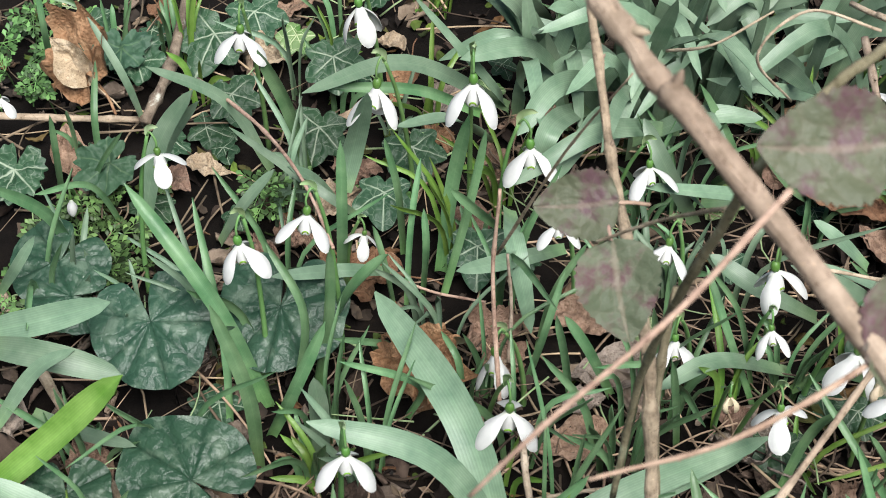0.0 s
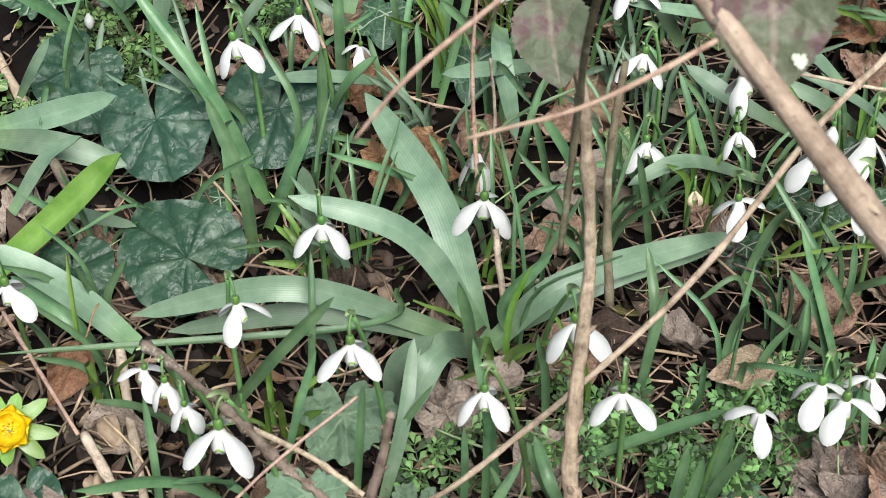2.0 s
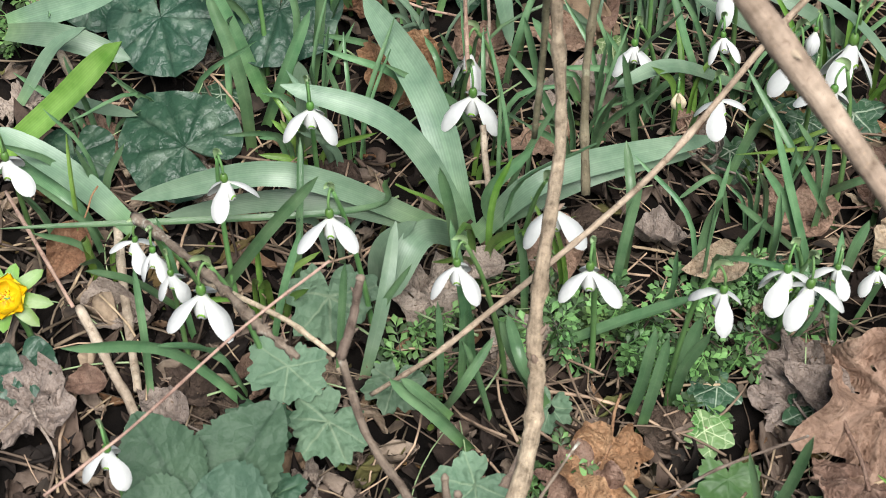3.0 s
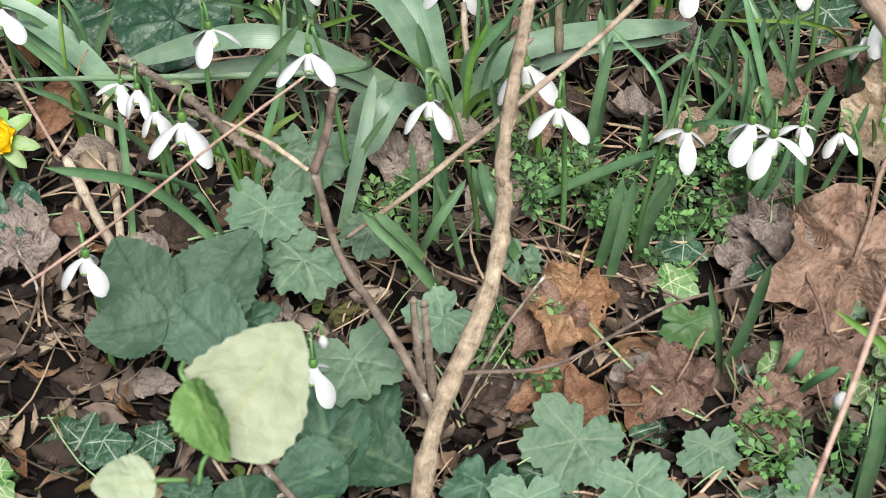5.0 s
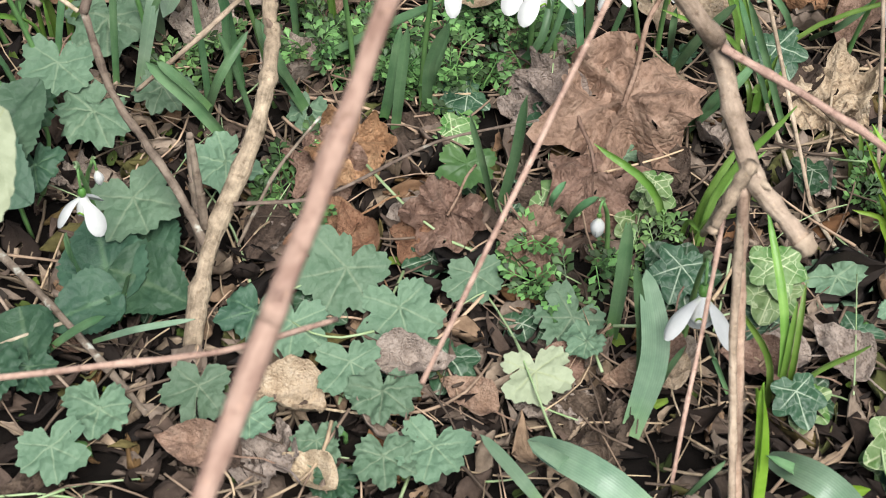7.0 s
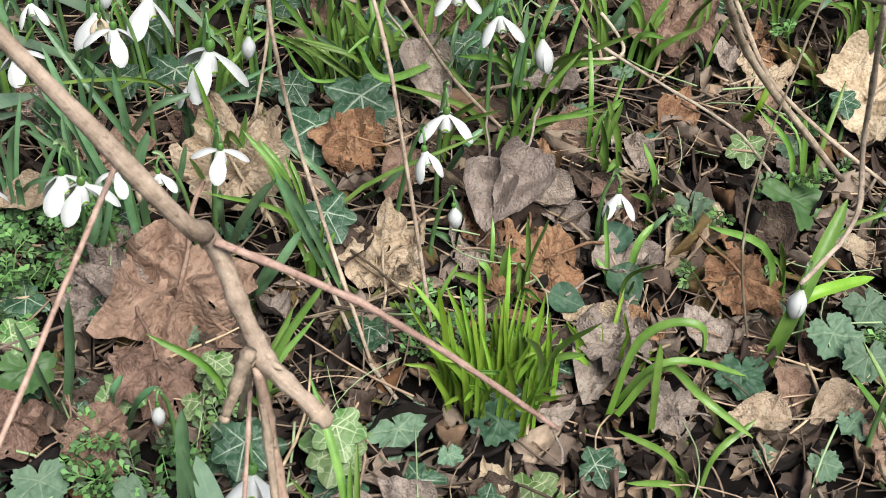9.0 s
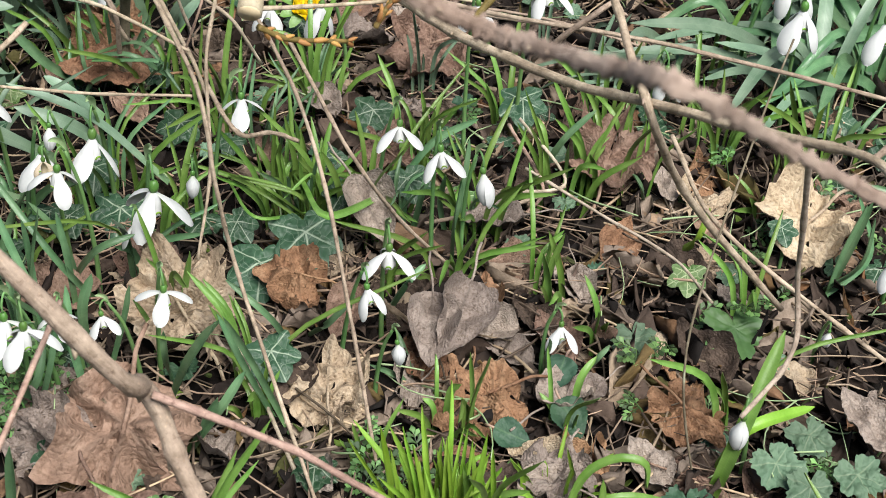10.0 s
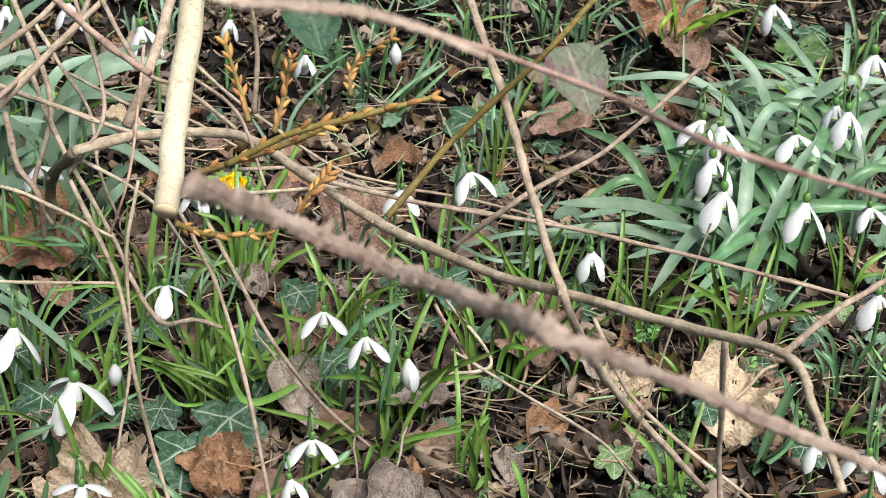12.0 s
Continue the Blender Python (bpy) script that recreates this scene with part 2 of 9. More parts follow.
M = {
    "strap": strap_material("glaucous_leaf", (0.125, 0.215, 0.13), (0.24, 0.335, 0.225)),
    "green": strap_material("green_leaf", (0.075, 0.175, 0.075), (0.185, 0.31, 0.155), 0.30),
    "fresh": strap_material("fresh_leaf", (0.15, 0.29, 0.02), (0.27, 0.44, 0.06), 0.4),
    "grass": strap_material("grassy_leaf", (0.10, 0.215, 0.03), (0.22, 0.355, 0.085), 0.32),
    "greyleaf": blade_leaf_material("grey_green_leaf", (0.042, 0.084, 0.05), (0.082, 0.138, 0.086), (0.026, 0.055, 0.032), 0.6, 0.1, 0.04, None, 0.12, 150),
    "petal": petal_material("petal", (0.61, 0.62, 0.595), (0.70, 0.70, 0.675)),
    "mark": plain_material("green_mark", (0.10, 0.24, 0.01), (0.20, 0.36, 0.03), 0.5, 200),
    "ovary": plain_material("ovary", (0.05, 0.135, 0.02), (0.10, 0.21, 0.045), 0.4, 120),
    "stem": plain_material("flower_stem", (0.10, 0.22, 0.06), (0.17, 0.31, 0.11), 0.45, 90, 0.1),
    "spathe": plain_material("spathe", (0.28, 0.42, 0.18), (0.45, 0.55, 0.32), 0.5, 90, 0.25),
    "withered": plain_material("withered_petal", (0.5, 0.38, 0.22), (0.75, 0.68, 0.5), 0.6, 150, 0.2),
    "cyclamen": blade_leaf_material("cyclamen_leaf", (0.017, 0.05, 0.029), (0.042, 0.09, 0.055), (0.012, 0.034, 0.02), 0.34, 0.3, 0.06, (0.092, 0.142, 0.098), 0.15, 130),
    "ivy": blade_leaf_material("ivy_leaf", (0.018, 0.05, 0.024), (0.045, 0.095, 0.048), (0.36, 0.42, 0.31), 0.42, 0.22, 0.035, None, 0.25, 150),
    "ivy_pale": blade_leaf_material("pale_ivy_leaf", (0.10, 0.17, 0.06), (0.20, 0.28, 0.12), (0.5, 0.55, 0.33), 0.5, 0.5, 0.04, (0.06, 0.14, 0.03), 0.25, 150),
    "geranium": blade_leaf_material("lobed_leaf", (0.08, 0.148, 0.088), (0.155, 0.238, 0.148), (0.21, 0.28, 0.175), 0.62, 0.0, 0.05, None, 0.3, 190),
    "bramble": blade_leaf_material("bramble_leaf", (0.023, 0.06, 0.034), (0.055, 0.112, 0.062), (0.09, 0.155, 0.08), 0.55, 0.1, 0.04, None, 0.15, 130),
    "purple": blade_leaf_material("reddened_leaf", (0.085, 0.105, 0.06), (0.145, 0.155, 0.10), (0.24, 0.20, 0.15), 0.5, 0.12, 0.05, (0.12, 0.068, 0.072), 0.1, 110),
    "young": blade_leaf_material("young_leaf", (0.085, 0.17, 0.045), (0.16, 0.27, 0.08), (0.2, 0.3, 0.1), 0.5, 0.1, 0.04, None, 0.1, 120),
    "pale_leaf": blade_leaf_material("pale_underside", (0.25, 0.29, 0.18), (0.35, 0.385, 0.255), (0.3, 0.33, 0.18), 0.6, 0.0, 0.04, None, 0.08, 110),
    "brown": dead_material("brown_dead_leaf", (0.12, 0.073, 0.05), (0.26, 0.165, 0.118), (0.38, 0.27, 0.20)),
    "rust": dead_material("rust_dead_leaf", (0.13, 0.066, 0.036), (0.27, 0.145, 0.08), (0.41, 0.26, 0.155)),
    "tan": dead_material("tan_dead_leaf", (0.28, 0.20, 0.13), (0.44, 0.34, 0.23), (0.58, 0.48, 0.36)),
    "dark": dead_material("rotting_dead_leaf", (0.03, 0.022, 0.017), (0.075, 0.052, 0.038), (0.15, 0.108, 0.08)),
    "grey": dead_material("grey_dead_leaf", (0.15, 0.115, 0.095), (0.29, 0.235, 0.195), (0.43, 0.36, 0.305)),
    "bark": bark_material("tan_bark", (0.22, 0.168, 0.115), (0.49, 0.39, 0.288)),
    "stem_bark": bark_material("speckled_bark", (0.13, 0.095, 0.065), (0.42, 0.325, 0.235), None, 0.75, 150, 0.55),
    "pale_bark": bark_material("pale_bark", (0.27, 0.215, 0.155), (0.54, 0.45, 0.345), None, 0.7, 140),
    "redbark": bark_material("reddish_bark", (0.27, 0.17, 0.125), (0.54, 0.385, 0.295)),
    "darkbark": bark_material("dark_green_bark", (0.11, 0.095, 0.055), (0.25, 0.215, 0.14), (0.32, 0.33, 0.22)),
    "winged": bark_material("corky_bark", (0.30, 0.22, 0.16), (0.58, 0.46, 0.36), None, 0.85, 90, 0.9),
    "lichen": bark_material("lichened_bark", (0.09, 0.065, 0.048), (0.24, 0.19, 0.145), (0.50, 0.51, 0.44)),
    "cut": bark_material("smooth_yellow_bark", (0.42, 0.36, 0.235), (0.57, 0.51, 0.37), None, 0.6, 60, 0.2),
    "wood": plain_material("cut_wood", (0.45, 0.33, 0.2), (0.6, 0.47, 0.32), 0.7, 200),
    "olive": bark_material("olive_bark", (0.12, 0.085, 0.02), (0.26, 0.19, 0.06), None, 0.6),
    "bud": plain_material("orange_bud", (0.34, 0.15, 0.04), (0.5, 0.28, 0.09), 0.55, 200, 0.05, 0.25),
    "yellow": plain_material("yellow_petal", (0.80, 0.50, 0.0), (0.92, 0.66, 0.01), 0.45, 120, 0.25),
    "straw": plain_material("straw", (0.12, 0.085, 0.06), (0.36, 0.27, 0.19), 0.7, 100, 0.0, 0.1, True),
    # crumb colours are lowered to add shadow depth on the ground
    "crumbs": plain_material("leaf_crumbs", (0.012, 0.009, 0.007), (0.11, 0.08, 0.058), 0.85, 60, 0.0, 0.1, True),
    "litter": litter_material("leaf_litter"),
    "herb": plain_material("herb_leaf", (0.06, 0.145, 0.042), (0.14, 0.26, 0.085), 0.5, 60, 0.2, 0.15, True),
    "moss": plain_material("moss", (0.05, 0.09, 0.012), (0.13, 0.19, 0.03), 0.8, 60, 0.1, 0.15, True),
}
# Soil colour is near black: the shade between leaves is partly painted in.
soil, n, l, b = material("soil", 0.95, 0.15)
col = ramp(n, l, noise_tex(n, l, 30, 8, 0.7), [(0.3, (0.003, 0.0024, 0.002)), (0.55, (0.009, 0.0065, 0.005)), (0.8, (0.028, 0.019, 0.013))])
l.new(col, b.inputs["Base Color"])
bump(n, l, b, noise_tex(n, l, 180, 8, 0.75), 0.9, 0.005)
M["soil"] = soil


# ---- building blocks ----
def ground_z(x, y):
    fade = 1 / (1 + (x * x + y * y) / 4)
    return (-0.0385 * x + 0.002 * y + 0.006 * noise.noise((x * 7, y * 7, 1.3)) + 0.004 * noise.noise((x * 23, y * 23, 4.1))) * fade - 0.004


def mesh(name, verts, faces, mat, smooth=True, attrs=None):
    me = bpy.data.meshes.new(name)
    me.from_pydata([tuple(v) for v in verts], [], faces)
    me.materials.append(M[mat])
    if smooth:
        me.polygons.foreach_set("use_smooth", [True] * len(me.polygons))
    for key, values in (attrs or {}).items():
        me.attributes.new(key, "FLOAT", "POINT").data.foreach_set("value", values)
    if smooth and attrs and ("across" in attrs or "vein" in attrs):
        me.set_sharp_from_angle(angle=radians(52))
    return me


def put(name, me, parent=None, m=None, label=""):
    """A mesh as a part under its thing, at m in the parent's space."""
    ob = new(name, me)
    if parent is not None:
        ob.parent = parent
    if m is not None:
        ob.matrix_basis = m
    return tagged(ob, label)


def thing(name, at, label, category, group=""):
    ob = new(name)
    ob.empty_display_size = 0.01
    ob.location = at
    return tagged(ob, label, category, group)


def curve(points, count):
    """Points at even steps along a smooth line through the given ones."""
    p = [Vector(q) for q in points]
    p = [p[0] * 2 - p[1]] + p + [p[-1] * 2 - p[-2]]
    out = []
    for k in range(count + 1):
        s = k / count * (len(p) - 3)
        i = min(int(s), len(p) - 4)
        u = s - i
        a, b, c, d = p[i : i + 4]
        out.append(0.5 * (2 * b + (c - a) * u + (2 * a - 5 * b + 4 * c - d) * u * u + (3 * b - a - 3 * c + d) * u**3))
    return out


def tangents(line):
    return [(line[min(k + 1, len(line) - 1)] - line[max(k - 1, 0)]).normalized() for k in range(len(line))]


def loft(rings, closed_ends=True):
    n = len(rings[0])
    verts = [v for r in rings for v in r]
    faces = [(k * n + i, k * n + (i + 1) % n, (k + 1) * n + (i + 1) % n, (k + 1) * n + i) for k in range(len(rings) - 1) for i in range(n)]
    if closed_ends:
        faces += [tuple(reversed(range(n))), tuple(range((len(rings) - 1) * n, len(rings) * n))]
    return verts, faces


def tube(line, radii, sides=8, rough=0.0, seed=0, ridge=0.0):
    """A round stem along a line, with knobbly radii."""
    ts = tangents(line)
    side = ts[0].orthogonal().normalized()
    rings = []
    for k, (p, t) in enumerate(zip(line, ts)):
        side = (side - t * side.dot(t)).normalized()
        up = t.cross(side)
        r = radii[k] * (1 + rough * noise.noise((seed, k * 0.9, 0.5)))
        ring = []
        for i in range(sides):
            a = 2 * math.pi * i / sides
            q = r * (1 + rough * 0.6 * noise.noise((seed + i * 1.7, k * 0.6, 3.1)) + ridge * abs(math.cos(a + 0.4)) ** 5 * (0.9 + 1.3 * noise.noise((seed + (3 if i < sides / 2 else 0), k * 0.8, 7.7))))
            ring.append(p + q * (math.cos(a) * side + math.sin(a) * up))
        rings.append(ring)
    return loft(rings)


def blade(line, width, fold=0.22, facing=(0, -0.6, 0.8), thick=0.0006, point=0.62, base=0.6):
    """A strap-shaped leaf: a shallow trough that narrows to a blunt tip."""
    ts, rings, across, along = tangents(line), [], [], []
    facing = Vector(facing).normalized()
    count = len(line) - 1
    for k, (p, t) in enumerate(zip(line, ts)):
        s = k / count
        w = width / 2 * min(1, base + (1 - base) * s / 0.35) * (math.sqrt(max(0.0, 1 - ((s - 1 + point) / point) ** 2)) if s > 1 - point else 1)
        w = max(w, width * 0.03)
        side = t.cross(facing)
        side = side.normalized() if side.length > 1e-4 else t.orthogonal().normalized()
        up = side.cross(t).normalized()
        us = (-1, -0.55, 0, 0.55, 1)
        top = [p + side * (u * w) + up * (fold * w * u * u) for u in us]
        low = [p + side * (u * w * 0.97) + up * (fold * w * u * u - thick * (1.6 - abs(u))) for u in reversed(us)]
        rings.append(top + low)
        across += [0.5 + 0.5 * u for u in us] + [0.5 + 0.5 * u for u in reversed(us)]
        along += [s] * 10
    return (*loft(rings), {"across": across, "along": along})


def lobes(angle, dirs, sharp, lengths, base, power):
    """The outline of a lobed leaf: the largest of its lobes in this direction."""
    r = base
    for d, k in zip(dirs, lengths):
        a = (angle - d + math.pi) % (2 * math.pi) - math.pi
        r = max(r, k * math.exp(-(abs(a * sharp) ** power)))
    return r


LEAVES = {
    # main vein directions, sharpness, lengths, least radius, teeth, tooth depth, cup, crumple
    "maple": ([0, 0.9, -0.9, 1.9, -1.9], 1.15, [1.2, 1.06, 1.06, 0.86, 0.86], 0.72, 15, 0.10, 0.12, 0.34),
    "ivy": ([0, 0.95, -0.95, 2.05, -2.05], 1.0, [1.1, 0.92, 0.92, 0.78, 0.78], 0.56, 0, 0, -0.10, 0.08),
    "cyclamen": ([0, 0.6, -0.6, 1.22, -1.22, 2.05, -2.05], 0.5, [1.1, 0.98, 0.98, 0.97, 0.97, 1.02, 1.02], 0.8, 0, 0, -0.10, 0.05),
    "geranium": ([0, 0.98, -0.98, 1.98, -1.98], 1.48, [1, 0.97, 0.97, 0.92, 0.92], 0.6, 24, 0.11, 0.06, 0.09),
    "round": ([0, 0.9, -0.9, 1.85, -1.85], 1.5, [1, 0.96, 0.96, 0.9, 0.9], 0.7, 19, 0.13, 0.05, 0.18),
}
POWER = {"maple": 1.25, "ivy": 1.5, "cyclamen": 2, "geranium": 4, "round": 3}
BACK = {"cyclamen": 0.43, "ivy": 0.22, "round": 0.35, "geranium": 0.3, "maple": 0.2}
# half width against half length, teeth, tooth depth, cup, crumple of leaves with one midrib
RIBBED = {"oval": (0.62, 0, 0.0, 0.25, 0.28), "bramble": (0.84, 17, 0.06, 0.16, 0.07), "broad": (0.86, 21, 0.035, 0.10, 0.06)}


def ribbed_leaf(name, kind, size, mat, seed=0, cup=None, crumple=None, roll=0.0, rows=30, cols=9):
    """A leaf with one midrib and slanting side veins, tip along +y, with teeth and thickness."""
    wide, teeth, deep, cup0, crumple0 = RIBBED[kind]
    cup, crumple = cup0 if cup is None else cup, crumple0 if crumple is None else crumple
    verts, vein, rnd = [], [], random.Random(seed)
    skew = rnd.uniform(-0.25, 0.25)
    for layer in (0, 1):
        for k in range(rows + 1):
            u = k / rows
            y = 2 * u - 1
            w = wide * max(0.02, math.sin(math.pi * u**0.74)) ** (0.62 if teeth else 0.85) * (1.08 - 0.22 * u)
            for i in range(-cols, cols + 1):
                c = i / cols
                edge = 1 + (deep * (2 * abs(u * teeth % 1 - 0.5) - 0.5) * 2 if teeth and abs(i) == cols else 0)
                edge += 0.07 * noise.noise((seed + 2.0 * (i > 0), u * 4, 0.7)) * abs(c)
                x = c * w * edge
                rib = math.exp(-((i / 0.8) ** 2))
                side = (u * 8.5 - abs(c) * w * 2.2 + 9) % 1
                v = max(rib, 0.66 * math.exp(-(((side - 0.5) / 0.12) ** 2)) * (0.35 + 0.65 * (1 - abs(c))))
                z = cup * x * x * 2 + 0.22 * skew * y * y + roll * (x * x * 1.6 + 0.25 * y * y) + 0.013 * abs(c) * math.sin((u * 8.5 - abs(c) * w * 2.2) * 6.28)
                z += crumple * (noise.noise((x * 2.2 + seed * 3.1, y * 2.2, seed * 1.7)) + 0.5 * noise.noise((x * 6 + seed, y * 6, 2.0))) - 0.02 * v
                verts.append(Vector((x + skew * 0.3 * y * y, y, z - layer * 0.016)))
                vein.append(v)
    n, m, faces = 2 * cols + 1, (rows + 1) * (2 * cols + 1), []
    for k in range(rows):
        for i in range(n - 1):
            f = (k * n + i, k * n + i + 1, (k + 1) * n + i + 1, (k + 1) * n + i)
            faces += [f, tuple(m + q for q in reversed(f))]
        for q, flip in ((k * n, False), (k * n + n - 1, True)):
            f = (q, q + n, m + q + n, m + q)
            faces.append(f[::-1] if flip else f)
    for q0, flip in ((0, True), (rows * n, False)):
        for i in range(n - 1):
            f = (q0 + i, q0 + i + 1, m + q0 + i + 1, m + q0 + i)
            faces.append(f if flip else f[::-1])
    return mesh(name, [v * size for v in verts], faces, mat, True, {"vein": vein})


def leaf_mesh(name, kind, size, mat, seed=0, cup=None, crumple=None, around=96, out=9, roll=0.0, holes=False):
    """A broad leaf round its stalk's end, tip along +y, with lobes, teeth, raised veins and thickness."""
    if kind in RIBBED:
        return ribbed_leaf(name, kind, size, mat, seed, cup, crumple, roll)
    dirs, sharp, lengths, least, teeth, deep, cup0, crumple0 = LEAVES[kind]
    cup, crumple = cup0 if cup is None else cup, crumple0 if crumple is None else crumple
    verts, vein, rnd = [], [], random.Random(seed)
    loose = {"cyclamen": 0.1, "ivy": 0.08}.get(kind, 0.2)
    dirs = [dirs[0]] + [d + rnd.uniform(-loose, loose) for d in dirs[1:]]
    lengths = [k * rnd.uniform(1 - loose, 1.06) for k in lengths]
    crease, bent = rnd.uniform(0, math.pi), rnd.choice((-0.3, 0.25, 0.4))
    if kind == "ivy":
        out = 13
    for layer in (0, 1):
        verts.append(Vector((0, 0, -layer * 0.02)))
        vein.append(1.0)
        for k in range(1, out + 1):
            s = k / out
            for i in range(around):
                a = 2 * math.pi * i / around - math.pi
                r = lobes(a, dirs, sharp, lengths, least, POWER[kind])
                back = BACK[kind]
                if back:
                    r *= 1 - back * 2.2 * math.exp(-(((abs(a) - math.pi) * (5.5 if kind == "cyclamen" else 4.5)) ** 2))
                if teeth:
                    r *= 1 + deep * (abs((i * teeth / around + 0.13 * seed + 0.5 * noise.noise((i * 0.11, seed, 0.0))) % 1 - 0.5) * 2 - 0.5) * min(1, s * s * 1.2) * (1 + 0.8 * noise.noise((i * 0.2, seed, 9.0)))
                r *= 1 + 0.06 * noise.noise((math.cos(a) * 2 + seed, math.sin(a) * 2, 0.3))
                x, y = math.sin(a) * r * s, math.cos(a) * r * s
                d = s * r
                off = min(abs((a - q + math.pi) % (2 * math.pi) - math.pi) for q in dirs)
                v = math.exp(-((d * math.sin(min(math.pi / 2, off)) / {"ivy": 0.024, "maple": 0.03, "geranium": 0.028, "round": 0.03}.get(kind, 0.042)) ** 2))
                side = (d * (3.4 if kind == "ivy" else 5.5) - off * (2.2 if kind == "ivy" else 3.2) + 9) % 1
                v = max(v, {"cyclamen": 0.12, "ivy": 0.42, "maple": 0.24}.get(kind, 0.4) * math.exp(-(((side - 0.5) / 0.13) ** 2)) * min(1, off * 5) * min(1, d * 2.5))
                if kind == "cyclamen":
                    v *= min(1, d * 1.5)
                z = cup * d * d + crumple * noise.noise((x * 2.6 + seed * 3.1, y * 2.6, seed * 1.7)) + crumple * 0.5 * noise.noise((x * 6.5 + seed, y * 6.5, 2.0))
                z += (0.02 if kind == "maple" else -0.018) * v + roll * x * abs(x)
                if kind == "maple":
                    fold = x * math.cos(crease) + y * math.sin(crease)
                    z -= 0.38 * abs(noise.noise((x * 2.3 + seed * 1.3, y * 2.3, 6.0)))
                    z += 0.04 * noise.noise((x * 14 + seed, y * 14, 4.0)) + 0.45 * s**3 * noise.noise((math.cos(a) * 1.6 + seed, math.sin(a) * 1.6, 8.0)) - 0.025 * abs(math.sin(3.0 * off)) * d + bent * (fold * fold + 0.03) ** 0.5
                if kind == "cyclamen":
                    z += 0.045 * d * min(1, off / 0.22) ** 0.7 + 0.022 * abs(math.sin(3.1416 * (d * 4.2 - off * 2.4))) * min(1, off * 6) + 0.02 * noise.noise((x * 8 + seed, y * 8, 5.0)) * min(1, 2 * d)
                if kind == "maple":
                    x, y = x + 0.22 * d * noise.noise((x * 1.7 + seed, y * 1.7, 11.0)), y + 0.22 * d * noise.noise((x * 1.7, y * 1.7 + seed, 15.0))
                verts.append(Vector((x, y, z - layer * 0.018)))
                vein.append(v * (1.1 - 0.35 * s))
    faces, m = [], 1 + around * out
    skip = set()
    if holes:
        rnd = random.Random(seed)
        skip = {(rnd.randrange(3, out), rnd.randrange(around)) for _ in range(5)}
    for layer in (0, 1):
        o = layer * m
        for i in range(around):
            j = (i + 1) % around
            f = (o, o + 1 + i, o + 1 + j)
            faces.append(f if layer else f[::-1])
            for k in range(1, out):
                if (k, i) in skip:
                    continue
                a, b2 = o + 1 + (k - 1) * around, o + 1 + k * around
                f = (a + i, b2 + i, b2 + j, a + j)
                faces.append(f if layer else f[::-1])
    e = 1 + (out - 1) * around
    for i in range(around):
        j = (i + 1) % around
        faces.append((e + i, e + j, m + e + j, m + e + i))
    return mesh(name, [v * size for v in verts], faces, mat, True, {"vein": vein})


def ball(name, mat, rx, rz, sides=10, rings=7, point=0.0):
    rr = []
    for k in range(rings + 1):
        a = math.pi * k / rings
        r, z = max(0.02, math.sin(a)), math.cos(a)
        if z > 0:
            r *= 1 - point * z
        rr.append([Vector((rx * r * math.cos(2 * math.pi * i / sides), rx * r * math.sin(2 * math.pi * i / sides), rz * z)) for i in range(sides)])
    return mesh(name, *loft(rr), mat)


# ---- flower parts, one unit long, shared by all flowers ----
def tepal_mesh(name, mat, wide=0.23, hollow=0.4, bend=0.06, broad=0.6):
    """A spoon-shaped petal: a narrow claw that widens to a blunt rounded end."""
    rings, across, along = [], [], []
    steps = [0, 0.06, 0.14, 0.23, 0.33, 0.43, 0.53, 0.63, 0.72, 0.8, 0.87, 0.925, 0.965, 0.988, 1.0]
    us = (-1, -0.72, -0.4, 0, 0.4, 0.72, 1)
    for s in steps:
        if s < broad:
            q = s / broad
            w = wide * (0.24 + 0.76 * q * q * (3 - 2 * q) ** 0.9)
        else:
            w = wide * max(0.08, 1 - ((s - broad) / (1 - broad)) ** 2.3) ** 0.5
        out = bend * math.sin(math.pi * s**0.8)
        rise = hollow * w
        front = [Vector((out + rise * (1 - u * u), u * w, -s)) for u in us]
        rear = [Vector((out + rise * (1 - u * u) * 0.94 - 0.018 * (1.15 - abs(u)), u * w * 0.98, -s)) for u in reversed(us)]
        rings.append(front + rear)
        across += [0.5 + 0.5 * u for u in us] + [0.5 + 0.5 * u for u in reversed(us)]
        along += [s] * 14
    return mesh(name, *loft(rings), mat, True, {"across": across, "along": along})


def corona_mesh(name, mat):
    """The cup of the three inner tepals, notched at its rim."""
    rings = []
    prof = [(0.06, 0), (0.12, -0.07), (0.165, -0.2), (0.19, -0.34), (0.20, -0.43), (0.205, -0.48), (0.185, -0.475), (0.175, -0.40), (0.15, -0.24), (0.06, -0.08)]
    for k, (r, z) in enumerate(prof):
        ring = []
        for i in range(30):
            a = 2 * math.pi * i / 30
            lobe = abs(math.cos(1.5 * a))
            notch = 0.05 * max(0, math.cos(3 * a)) ** 6 if z < -0.4 else 0
            ring.append(Vector((r * (0.86 + 0.16 * lobe) * math.cos(a), r * (0.86 + 0.16 * lobe) * math.sin(a), z * (0.93 + 0.09 * lobe) + notch)))
        rings.append(ring)
    return mesh(name, *loft(rings), mat, True, {"along": [1.0] * (30 * len(prof))})


def mark_mesh(name, mat):
    """A small green horseshoe over the notch of an inner tepal."""
    line = curve([(0.186, -0.07, -0.435), (0.2, -0.05, -0.39), (0.207, 0, -0.368), (0.2, 0.05, -0.39), (0.186, 0.07, -0.435)], 12)
    return mesh(name, *tube(line, [0.019] * 13, 6), mat)


